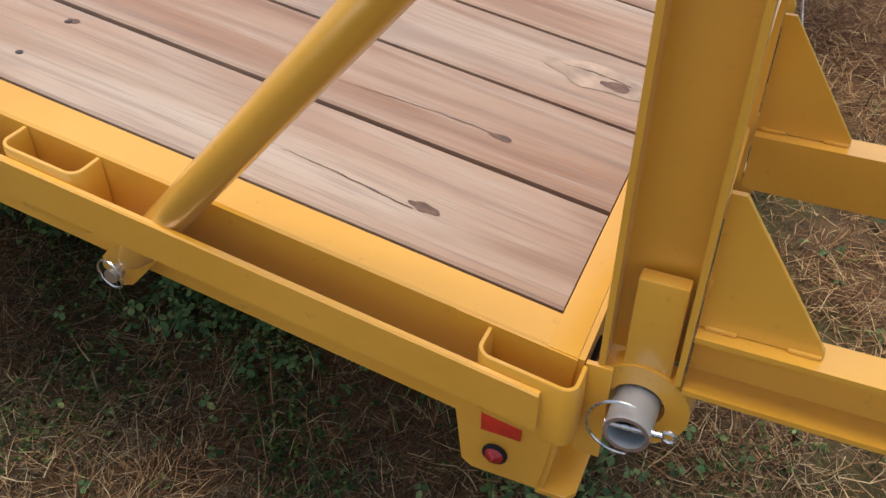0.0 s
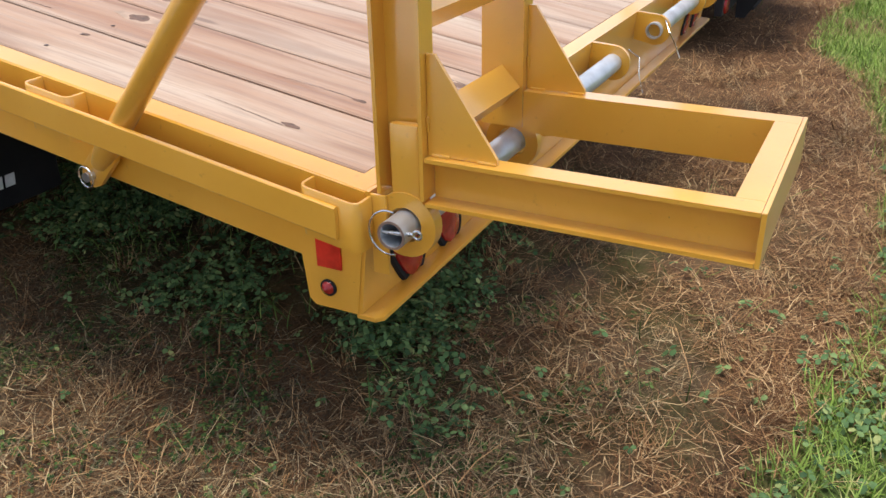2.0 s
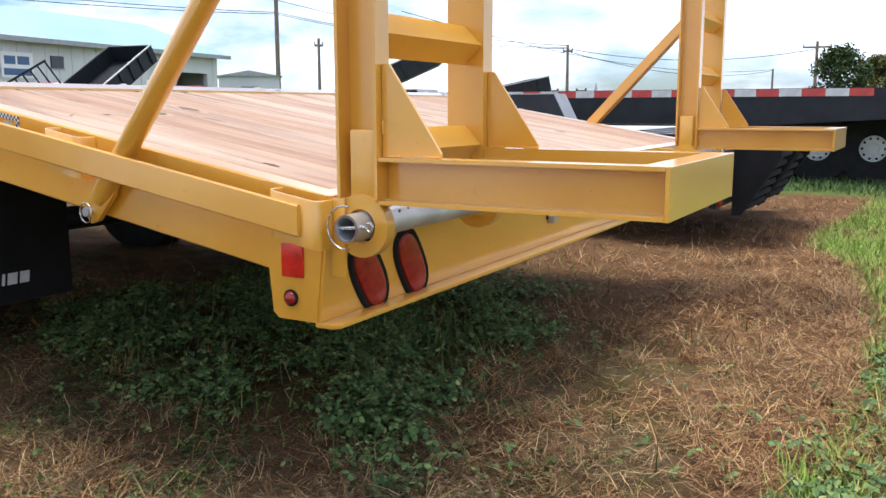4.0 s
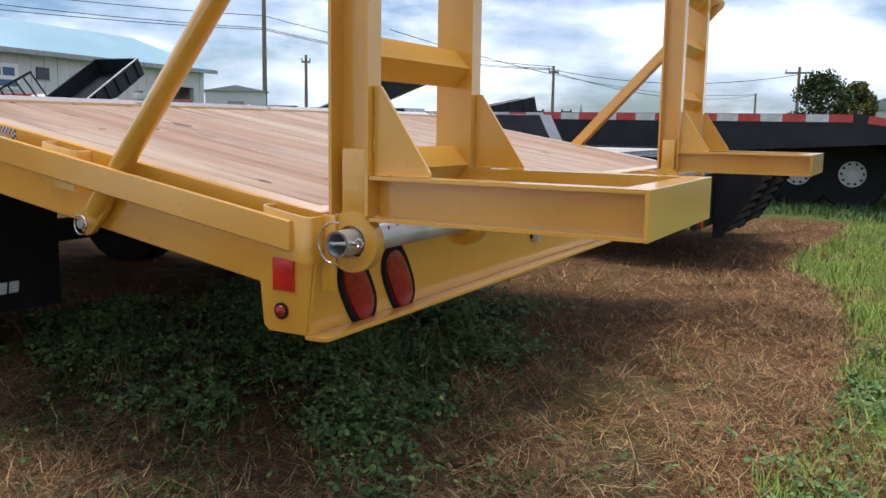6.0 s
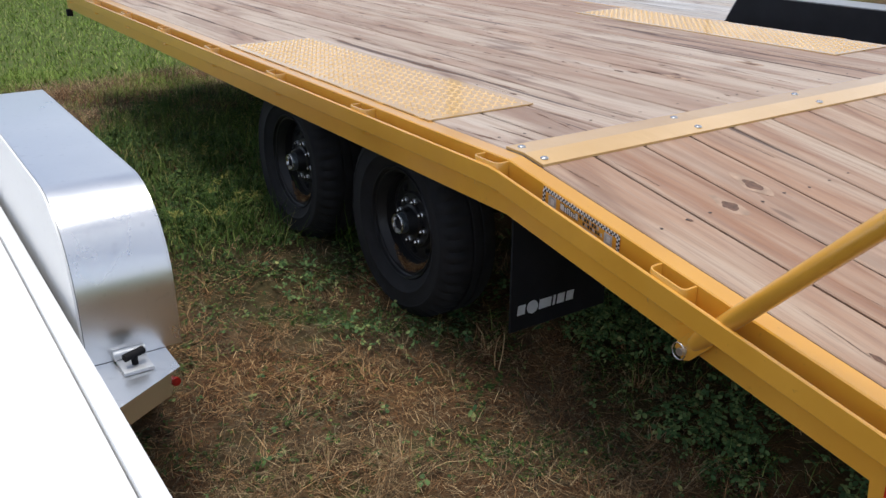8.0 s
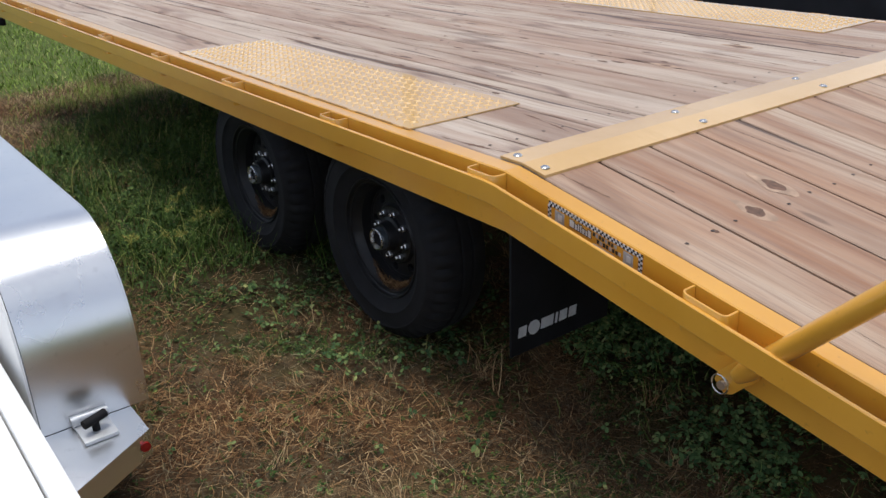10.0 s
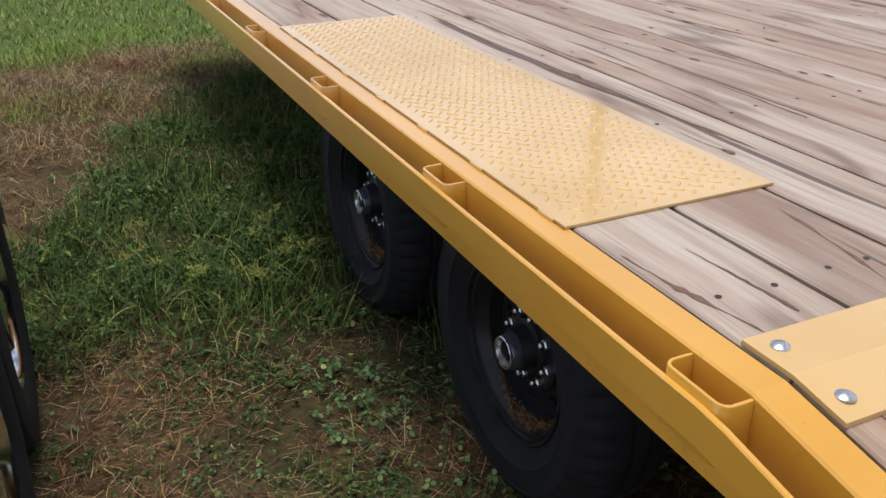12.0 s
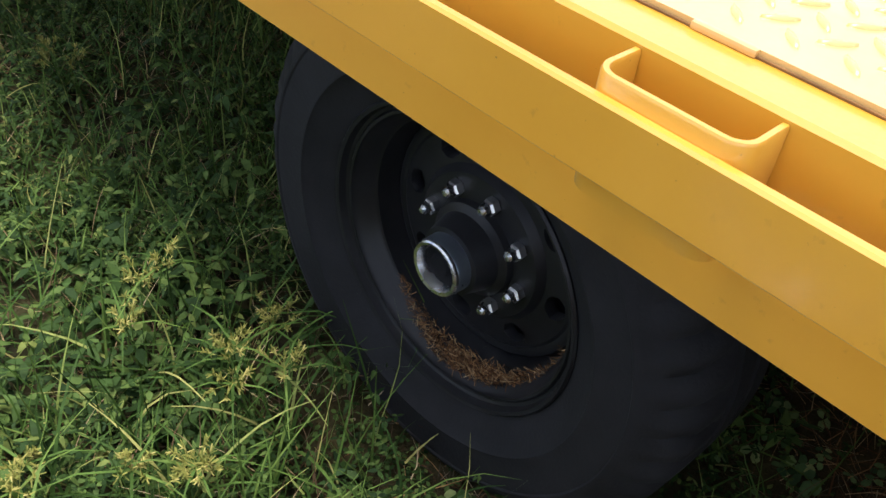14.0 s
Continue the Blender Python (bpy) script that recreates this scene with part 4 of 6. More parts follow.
for k, (sx, sy, sl, sw, dr) in enumerate(((0.572, 1.80, 0.95, 0.024, -0.040), (0.535, 2.70, 0.62, 0.020, 0.022), (0.136, 1.31, 0.24, 0.016, -0.025), (0.377, 1.34, 0.24, 0.010, 0.033), (1.235, 2.46, 0.36, 0.016, -0.045), (1.215, 1.75, 0.30, 0.016, -0.050), (0.152, 1.005, 0.15, 0.012, 0.0), (0.70, 2.05, 0.55, 0.013, 0.02), (0.99, 1.55, 0.40, 0.012, 0.01), (0.92, 2.50, 0.60, 0.015, -0.02), (1.45, 1.40, 0.45, 0.014, 0.03), (1.62, 2.10, 0.50, 0.014, -0.03), (1.86, 1.60, 0.40, 0.014, 0.02), (0.84, 3.20, 0.60, 0.016, 0.02), (1.32, 3.30, 0.70, 0.016, -0.03), (0.70, 4.10, 0.80, 0.018, 0.02))):
    split(sx, sy, sl, sw, 90 + k, dr, M_STAIN, "water_stain")
for kx, ky, ka, kb in ((0.548, 0.854, 0.040, 0.100), (0.394, 0.798, 0.036, 0.085), (1.190, 1.700, 0.030, 0.09), (1.640, 1.727, 0.034, 0.11)):
    knot(kx, ky, ka, kb, M_KNOT2, 0.0005, kx * 9)

# fold strap over the bend, with its bolts
bm = bmesh.new()
pts = [(1.302, deck_z(1.302)), (BEND, DECK), (1.150, deck_z(1.150))]
prism(pts + [(py, pz + 0.0065) for py, pz in pts][::-1], "x", 0.097, 2 * MID - 0.097, 0.0, bm)
strap = part("fold_strap", bm, M_TREAD, trailer, "pale yellow steel strap bolted over the deck's bend", False)
bolt_bm = lathe([(0.0, 0.0), (0.0, 0.0115), (0.0025, 0.011), (0.005, 0.007), (0.006, 0.0)], (0, 0, 0), "z", 14)
bolt_me = finish(bolt_bm, "bolt", M_STEEL, True)
for bx in (0.125, 0.7025, 1.28, 1.8575, 2.435):
    for by in (1.272, 1.179):
        ob = part("bolt", bolt_me, None, strap)
        ob.location = (bx, by, deck_z(by) + 0.0064)


# tread plates over the wheels
def tread_plate(x0, x1, y0, y1):
    pl = part("tread_plate", box((x0, y0, DECK + 0.0008), (x1, y1, DECK + 0.005)), M_TREAD, trailer, "pale yellow diamond tread plate set over the wheels", False)
    V, F = [], []
    p, h = 0.0266, math.sqrt(0.5)
    lens = [(-1.0, 0.0), (-0.55, 0.72), (0.0, 1.0), (0.55, 0.72), (1.0, 0.0), (0.55, -0.72), (0.0, -1.0), (-0.55, -0.72)]
    n = int(max(x1 - x0, y1 - y0) / p) + 2
    for i in range(-n, n):
        for j in range(-n, n):
            cx, cy = (x0 + x1) / 2 + (i - j) * p * h, (y0 + y1) / 2 + (i + j) * p * h
            if not (x0 + 0.013 < cx < x1 - 0.013 and y0 + 0.013 < cy < y1 - 0.013):
                continue
            ca, sa = (h, h) if (i + j) % 2 else (-h, h)
            b = len(V)
            for scale, w in ((1.0, 0.0), (0.64, 0.0020)):
                for u, v in lens:
                    u, v = u * 0.0128 * (0.8 + 0.2 * scale), v * 0.0035 * scale
                    V.append((cx + u * ca - v * sa, cy + u * sa + v * ca, DECK + 0.005 + w))
            V.append((cx, cy, DECK + 0.0074))
            F += [(b + k, b + (k + 1) % 8, b + 8 + (k + 1) % 8, b + 8 + k) for k in range(8)]
            F += [(b + 8 + k, b + 8 + (k + 1) % 8, b + 16) for k in range(8)]
    lugs = ribbon_mesh("tread_pattern", V, F, M_LUG)
    lugs.shade_smooth()
    tagged(part("tread_pattern", lugs, None, pl), kind="stuff")
    edge = x0 if x0 < MID else x1
    seam = (x0 - 0.0022, x0 - 0.0002) if x0 < MID else (x1 + 0.0002, x1 + 0.0022)
    part("edge_seam", box((seam[0], y0, DECK + 0.0004), (seam[1], y1, DECK + 0.0016)), M_SEAM, pl, "thin dark brown seam along the plate", False)
    bead = finish(box((-0.004, 0.0, 0.0), (0.003, 0.045, 0.0054), 0.002), "weld_bead", M_TREAD, True)
    for yy in np.arange(y0 + 0.03, y1, 0.235):
        part("weld_bead", bead, None, pl).location = (edge, yy, DECK)


tread_plate(0.083, 0.478, 1.655, 3.248)
tread_plate(2 * MID - 0.478, 2 * MID - 0.083, 1.655, 3.248)

# deck screws
V = bmesh.new()
for yy in (0.79, 1.40, 2.0, 2.6, 3.2, 3.8, 4.4, 5.0, 5.6, 6.15):
    for k in range(NB):
        for o in (0.045, 0.135):
            px, py = BX0 + k * BW + o + rb.uniform(-0.012, 0.012), yy + rb.uniform(-0.012, 0.012)
            if rb.random() < 0.2 or 1.63 < py < 3.27 and (px < 0.49 or px > 2 * MID - 0.49):
                continue
            bmesh.ops.create_circle(V, cap_ends=True, radius=0.0048, segments=8, matrix=Matrix.Translation((px, py, deck_z(py) + 0.0008)))
tagged(part("deck_screws", V, simple("dark screw heads", (0.07, 0.055, 0.05), 0.6, 0.5), trailer, "dark screw heads in the boards"), kind="stuff")

# tail: sill, panel with its lip, side plates
sill = bmesh.new()
z0 = deck_z(0.0764)
prism([(0.0764, z0), (0.046, deck_z(0.046)), (0.046, deck_z(0.046) - 0.007), (0.0764, z0 - 0.007)], "x", 0.0419, 2 * MID - 0.0419, 0.0, sill)
part("tail_sill", sill, M_PAINT, trailer, "", False)
panel = prism([(0.0392, 0.6012), (0.0456, 0.6018), (0.072, 0.3885), (0.065, 0.3885)], "x", 0.0421, 2 * MID - 0.0421)
panel = part("tail_panel", panel, M_PAINT, trailer, "yellow steel tail panel carrying the lights", False)
lip = prism([(0.040, 0.074), (0.040, 0.040), (0.052, 0.030), (2 * MID - 0.052, 0.030), (2 * MID - 0.040, 0.040), (2 * MID - 0.040, 0.074)], "z", 0.380, 0.388, 0.0015)
part("tail_lip", lip, M_PAINT, trailer)
for mirror in (False, True):
    def mx(v):
        return 2 * MID - v if mirror else v
    plate = prism([(0.046, deck_z(0.046) - 0.001), (0.046, deck_z(0.046) - 0.008), (0.071, 0.388), (0.150, 0.388), (0.162, 0.398), (0.170, 0.48), (0.170, deck_z(0.17) - 0.150), (0.170, deck_z(0.17) - 0.001)], "x", min(mx(0.0395), mx(0.0418)), max(mx(0.0395), mx(0.0418)))
    part("corner_plate", box((min(mx(0.0425), mx(0.0485)), 0.012, 0.470), (max(mx(0.0425), mx(0.0485)), 0.0385, 0.5985), 0.001), M_PAINT, trailer)
    sp = part("tail_side_plate", plate, M_PAINT, trailer, "", False)
    o = -1 if not mirror else 1
    xs = mx(0.0393)
    refl = part("side_reflector", box((min(xs, xs + o * 0.004), 0.094, 0.462), (max(xs, xs + o * 0.004), 0.139, 0.519), 0.001), M_REFLECT, trailer, "red rectangular side reflector")
    mk = part("marker_light", lathe([(0.0, 0.0), (o * 0.001, 0.0145), (o * 0.004, 0.0145), (o * 0.005, 0.0112), (o * 0.0055, 0.0)], (xs, 0.122, 0.426), "x", 20), M_FLAP, trailer, "small round marker light in a black grommet")
    part("lens", lathe([(o * 0.005, 0.0110), (o * 0.008, 0.0095), (o * 0.011, 0.0055), (o * 0.0135, 0.0)], (xs, 0.122, 0.426), "x", 20), M_RED, mk, "red domed lens")

# oval tail lights, leaning, in black rubber rims
PANEL_M = Matrix.Translation((0, 0.0455, 0.597)) @ Matrix.Rotation(math.atan2(0.024, 0.209), 4, "X")


def oval_light(cx, dz, lean):
    def oval(a, b, d, bm, seg=28):
        out = []
        for k in range(seg):
            t = 2 * math.pi * k / seg
            u = a * math.copysign(abs(math.cos(t)) ** 0.75, math.cos(t))
            v = b * math.copysign(abs(math.sin(t)) ** 0.75, math.sin(t))
            ca, sa = math.cos(lean), math.sin(lean)
            out.append(bm.verts.new(PANEL_M @ Vector((cx + u * ca - v * sa, -d, dz + u * sa + v * ca))))
        return out

    def stack(rows):
        bm = bmesh.new()
        rings = [oval(a, b, d, bm) for a, b, d in rows]
        for p, q in zip(rings, rings[1:]):
            for i in range(len(p)):
                bm.faces.new((p[i], p[(i + 1) % len(p)], q[(i + 1) % len(p)], q[i]))
        bm.faces.new(rings[-1])
        return bm

    rim = part("tail_light", stack([(0.089, 0.044, 0.0), (0.089, 0.044, 0.007), (0.083, 0.040, 0.011), (0.073, 0.031, 0.008)]), M_FLAP, trailer, "oval tail light in a black rubber rim")
    part("lens", stack([(0.074, 0.032, 0.007), (0.071, 0.030, 0.012), (0.060, 0.021, 0.0150)]), M_RED, rim, "dark red ribbed lens")


for cx in (0.175, 0.318):
    oval_light(cx, -0.150, radians(-52))
    oval_light(2 * MID - cx, -0.150, radians(52))

# small lights and a plate bracket in the middle of the tail panel
for ix in (1.11, 1.28, 1.45):
    c = PANEL_M @ Vector((ix, 0.0, -0.128))
    lamp = part("marker_light", lathe([(0.0, 0.0), (-0.001, 0.0145), (-0.004, 0.0145), (-0.005, 0.0112), (-0.0055, 0.0)], (c.x, c.y, c.z), "y", 20), M_FLAP, trailer, "small round marker light in a black grommet")
    part("lens", lathe([(-0.005, 0.0110), (-0.008, 0.0095), (-0.011, 0.0055), (-0.0135, 0.0)], (c.x, c.y, c.z), "y", 20), M_RED, lamp, "red domed lens")
c = PANEL_M @ Vector((1.005, 0.0, -0.122))
bracket = part("plate_bracket", box((c.x - 0.014, c.y - 0.022, c.z - 0.030), (c.x + 0.014, c.y - 0.001, c.z + 0.030), 0.003), M_ZINC, trailer, "grey metal plate bracket")
part("bracket_foot", box((c.x - 0.022, c.y - 0.006, c.z - 0.020), (c.x - 0.0145, c.y - 0.001, c.z + 0.020), 0.001), M_FLAP, bracket)

# decal on the side rail: chequered border, grey badges, its lettering as plain bars
Y0, Y1, STEP = 0.812, 1.080, 0.0052


def decal(ya, yb, za, zb, x0, x1, bm=None, bevel=0.0):
    """A flat piece between two drops below the deck's edge, along the slope."""
    return prism([(ya, deck_z(ya) - zb), (yb, deck_z(yb) - zb), (yb, deck_z(yb) - za), (ya, deck_z(ya) - za)], "x", x0, x1, bevel, bm)


strip = part("printed_strip", decal(Y0, Y1, 0.006, 0.056, 0.0409, 0.0422), M_PAINT, trailer, "clear decal with a chequered border and grey badges", False)
cb = [bmesh.new(), bmesh.new()]
for k in range(int((Y1 - Y0) / STEP)):
    for r in range(2):
        ya = Y0 + k * STEP
        decal(ya, ya + STEP, 0.006 + r * STEP, 0.006 + (r + 1) * STEP, 0.0402, 0.0408, cb[(k + r) % 2])
for k in range(7):
    for r in range(2):
        for base in (Y0, Y1 - 2 * STEP):
            ya = base + r * STEP
            decal(ya, ya + STEP, 0.006 + (k + 2) * STEP, 0.006 + (k + 3) * STEP, 0.0402, 0.0408, cb[(k + r) % 2])
tagged(part("dark_chequer", cb[0], M_CABLE, strip, "", False), kind="stuff")
tagged(part("light_chequer", cb[1], M_WHITEPRINT, strip, "", False), kind="stuff")
for ya, yb in ((1.030, 1.058), (0.836, 0.862)):
    badge = part("badge", decal(ya, yb, 0.020, 0.050, 0.0402, 0.0408, None, 0.0002), M_GREYPRINT, strip, "grey printed badge", False)
    part("badge_shape", decal(ya + 0.006, yb - 0.009, 0.026, 0.040, 0.0398, 0.0402), M_WHITEPRINT, badge, "", False)
for k, (wd, hi) in enumerate(((0.014, 0.017), (0.0075, 0.013), (0.005, 0.017), (0.005, 0.017), (0.0075, 0.013), (0.006, 0.012), (0.009, 0.017))):
    ya = 1.014 - sum((0.014, 0.0075, 0.005, 0.005, 0.0075, 0.006, 0.009)[:k + 1]) - 0.0015 * k
    bar = part("print_bar", decal(ya - 0.0008, ya + wd + 0.0008, 0.0374 - hi, 0.0384, 0.0404, 0.0408), M_CABLE, strip, "", False)
    part("bar_face", decal(ya + 0.0006, ya + wd - 0.0006, 0.0388 - hi, 0.0370, 0.0400, 0.0404), M_WHITEPRINT, bar, "", False)
for row in range(2):
    for k in range(8):
        ya = 0.940 - 0.0085 * k - 0.012 * row
        part("print_bar", decal(ya, ya + 0.0062, 0.0195 + 0.011 * row, 0.0275 + 0.011 * row, 0.0402, 0.0408), M_GREYPRINT if k % 3 == 1 else M_CABLE, strip, "", False)
part("print_bar", decal(0.885, 0.945, 0.0435, 0.0500, 0.0402, 0.0408), M_GREYPRINT, strip, "", False)

# under the deck: main beams, cross members, axles
for bx in (0.80, 2 * MID - 0.80):
    b = prism([(bx - 0.05, 0.69), (bx + 0.05, 0.69), (bx + 0.05, 0.68), (bx + 0.005, 0.68), (bx + 0.005, 0.46), (bx + 0.05, 0.46), (bx + 0.05, 0.45), (bx - 0.05, 0.45), (bx - 0.05, 0.46), (bx - 0.005, 0.46), (bx - 0.005, 0.68), (bx - 0.05, 0.68)], "y", 1.0, FRONT + 0.9)
    part("main_beam", b, M_PAINT, trailer, "", False)
for yy in (0.55, 1.10, 1.55, 3.45, 3.9, 4.4, 4.9, 5.4, 5.9):
    zt = deck_z(yy) - 0.038
    part("cross_member", prism([(yy, zt), (yy + 0.04, zt), (yy + 0.04, zt - 0.006), (yy + 0.006, zt - 0.006), (yy + 0.006, zt - 0.074), (yy + 0.04, zt - 0.074), (yy + 0.04, zt - 0.08), (yy, zt - 0.08)], "x", 0.052, 2 * MID - 0.052), M_PAINT, trailer, "", False)
part("front_rail", prism([(FRONT - 0.045, DECK), (FRONT, DECK), (FRONT, DECK - 0.152), (FRONT - 0.045, DECK - 0.152), (FRONT - 0.045, DECK - 0.145), (FRONT - 0.007, DECK - 0.145), (FRONT - 0.007, DECK - 0.007), (FRONT - 0.045, DECK - 0.007)], "x", 0.090, 2 * MID - 0.090), M_PAINT, trailer, "", False)
part("front_marker", box((0.02, FRONT - 0.06, DECK - 0.20), (0.06, FRONT - 0.02, DECK - 0.152), 0.006), M_FLAP, trailer, "small dark marker light under the front corner")
# low front header
for hx in (0.14, 0.70, 1.86, 2.42):
    part("header_post", box((hx - 0.022, FRONT - 0.045, DECK), (hx + 0.022, FRONT - 0.004, DECK + 0.125), 0.004), M_PAINT, trailer)
part("header_rail", box((0.118, FRONT - 0.046, DECK + 0.125), (2.442, FRONT - 0.003, DECK + 0.172), 0.004), M_PAINT, trailer)
part("header_panel", box((0.722, FRONT - 0.030, DECK), (1.838, FRONT - 0.022, DECK + 0.125)), M_PAINT, trailer)

# wheels
HUB_Z, R_TYRE = 0.328, 0.351


def tyre_mesh():
    prof = [(0.000, 0.200), (-0.006, 0.212), (-0.020, 0.235), (-0.0285, 0.247), (-0.0315, 0.249), (-0.0315, 0.253), (-0.0300, 0.256), (-0.034, 0.285), (-0.0335, 0.297), (-0.0355, 0.299), (-0.0350, 0.303), (-0.030, 0.308), (-0.020, 0.328), (-0.006, 0.340), (0.012, R_TYRE), (0.040, R_TYRE + 0.002)]
    prof += [(0.060, R_TYRE + 0.002), (0.062, R_TYRE - 0.006), (0.070, R_TYRE - 0.006), (0.072, R_TYRE + 0.003), (0.100, R_TYRE + 0.003), (0.102, R_TYRE - 0.006), (0.110, R_TYRE - 0.006), (0.112, R_TYRE + 0.002)]
    prof += [(0.140, R_TYRE + 0.002), (0.162, R_TYRE - 0.006), (0.178, 0.31), (0.18, 0.27), (0.165, 0.205)]
    seg = 144
    bm = lathe(prof, (0, 0, 0), "x", seg)
    bm.verts.ensure_lookup_table()
    for k, v in enumerate(bm.verts):
        rr = math.hypot(v.co.y, v.co.z)
        if rr > 0.322 and -0.03 < v.co.x < 0.05 and (k % seg) % 3 == 0:
            s = (rr - 0.0115) / rr
            v.co.y, v.co.z = v.co.y * s, v.co.z * s
    return finish(bm, "tyre", M_RUBBER, True)


def rim_mesh():
    bm = lathe([(0.006, 0.204), (-0.006, 0.207), (-0.009, 0.2045), (-0.007, 0.2000), (0.003, 0.1975), (0.006, 0.1935), (0.003, 0.1905), (0.0035, 0.1870), (0.012, 0.1850), (0.016, 0.1810), (0.034, 0.1770), (0.038, 0.1725), (0.060, 0.1700), (0.080, 0.1660)], (0, 0, 0), "x", 56)
    lathe([(0.078, 0.168), (0.068, 0.162), (0.066, 0.156), (0.068, 0.150), (0.066, 0.146)], (0, 0, 0), "x", 40, bm)
    lathe([(0.062, 0.106), (0.052, 0.098), (0.048, 0.060), (0.050, 0.045)], (0, 0, 0), "x", 40, bm)
    # dished disc with eight rounded hand holes, their edges turned in
    r0, r1, half = 0.106, 0.146, math.pi / 8
    edge = [(-half + half * 0.4 * k, r0) for k in range(5)] + [(half, r0), (half, (r0 + r1) / 2), (half, r1)] + [(half - half * 0.4 * k, r1) for k in range(1, 5)] + [(-half, r1), (-half, (r0 + r1) / 2)]

    def at(t, r, deep=0.0):
        return bm.verts.new((0.062 + 0.004 * (r - r0) / (r1 - r0) + deep, r * math.cos(t), r * math.sin(t)))

    for k in range(8):
        mid = k * math.pi / 4 + 0.2 * half * 2
        outer = [at(mid + t, r) for t, r in edge]
        rings = [outer]
        for scale, deep in ((1.0, 0.0), (0.9, 0.004), (0.88, 0.016)):
            ring = []
            for t, r in edge:
                a = math.atan2((r - (r0 + r1) / 2) / 0.020, t / half)
                ring.append(at(mid + 0.155 * scale * math.cos(a), (r0 + r1) / 2 + 0.0145 * scale * math.sin(a), deep))
            rings.append(ring)
        for p, q in zip(rings, rings[1:]):
            for i in range(len(p)):
                bm.faces.new((p[i], p[(i + 1) % len(p)], q[(i + 1) % len(p)], q[i]))
    lathe([(0.10, 0.165), (0.11, 0.04)], (0, 0, 0), "x", 40, bm)
    return finish(bm, "rim", M_RIM, True)


TYRE, RIM = tyre_mesh(), rim_mesh()
HUB = finish(lathe([(0.050, 0.066), (0.040, 0.063), (0.035, 0.053), (0.012, 0.047), (0.006, 0.045), (0.005, 0.038)], (0, 0, 0), "x", 32), "hub", M_RIM, True)
CAP = finish(lathe([(0.008, 0.0385), (-0.012, 0.0375), (-0.014, 0.0365)], (0, 0, 0), "x", 32), "hub_cap", M_CAP, True)
RING = finish(lathe([(-0.0140, 0.0365), (-0.0185, 0.0372), (-0.0205, 0.0355), (-0.0195, 0.0315), (-0.0120, 0.0285), (-0.0060, 0.0275)], (0, 0, 0), "x", 32), "cap_ring", M_STEEL, True)
WEIGHT = finish(box((0.014, -0.024, 0.1795), (0.021, 0.024, 0.1865), 0.0015), "wheel_weight", M_ZINC, False)
PLUG = finish(lathe([(-0.006, 0.0278), (-0.008, 0.016), (-0.012, 0.013), (-0.012, 0.0)], (0, 0, 0), "x", 24), "grease_plug", M_FLAP, True)
nut = lathe([(0.050, 0.0115), (0.040, 0.0115), (0.037, 0.009)], (0, 0, 0), "x", 6)
lathe([(0.037, 0.0075), (0.030, 0.0070), (0.026, 0.004), (0.025, 0.0)], (0, 0, 0), "x", 10, nut)
NUT = finish(nut, "lug_nut", M_STEEL, False)


def rim_straw(seed):
    """Mown clippings caught in the lower lip of a rim."""
    r = np.random.default_rng(seed)
    n = 2100
    a = np.clip(r.normal(-1.80, 0.48, n), -2.90, -0.85)
    rad = r.uniform(0.167, 0.189, n)
    thick = np.clip(1 - ((a + 1.75) / 0.95) ** 2, 0.1, 1)
    xx = 0.040 - r.uniform(0.0, 0.030, n) * thick
    c = np.stack([xx, rad * np.cos(a), rad * np.sin(a) + 0.010 * thick * r.uniform(0, 1, n)], -1)
    d = r.normal(0, 1, (n, 3)) * (0.5, 1.0, 0.5)
    d /= np.linalg.norm(d, axis=1)[:, None]
    L = r.uniform(0.005, 0.020, n)[:, None]
    w = np.cross(d, r.normal(0, 1, (n, 3)))
    w *= 0.00045 / np.linalg.norm(w, axis=1)[:, None]
    V = np.stack([c - d * L / 2 - w, c - d * L / 2 + w, c + d * L / 2 + w, c + d * L / 2 - w], 1).reshape(-1, 3)
    return ribbon_mesh("dry_straw", V, np.arange(4 * n).reshape(n, 4), M_STRAW)


CLIPS = rim_straw(5)
AXLES, X_HUB = (2.048, 2.961), 0.218
for ay in AXLES:
    part("axle", tube([(0.35, ay, HUB_Z), (2 * MID - 0.35, ay, HUB_Z)], 0.045, 16), M_BLACK, trailer, "black axle tube")
    for side in (0, 1):
        w = new("wheel")
        w.parent = trailer
        tagged(w, "black steel wheel with a worn trailer tyre")
        w.matrix_basis = pose(X_HUB, ay, HUB_Z, 0 if side == 0 else 0, 0, 0) if side == 0 else pose(2 * MID - X_HUB, ay, HUB_Z, 0, 0, 180)
        part("tyre", TYRE, None, w, "black ribbed rubber tyre")
        rim = part("rim", RIM, None, w, "glossy black steel rim with round hand holes")
        part("hub", HUB, None, w)
        cap = part("hub_cap", CAP, None, w, "dull grey hub cap with a bright rim")
        part("cap_ring", RING, None, cap, "bright steel ring of the cap")
        part("wheel_weight", WEIGHT, None, rim, "small grey balance weight").rotation_euler = (0.35 if side == 0 else -0.35, 0, 0)
        part("grease_plug", PLUG, None, w)
        tagged(part("dry_straw", CLIPS, None, w, "dry grass clippings caught in the rim"), kind="stuff")
        for k in range(8):
            t = 2 * math.pi * (k + 0.3) / 8
            nt = part("lug_nut", NUT, None, w)
            nt.location = (0.0, 0.079 * math.cos(t), 0.079 * math.sin(t))
    part("spring", box((0.62, ay - 0.33, 0.40), (0.68, ay + 0.33, 0.44), 0.006), M_BLACK, trailer)

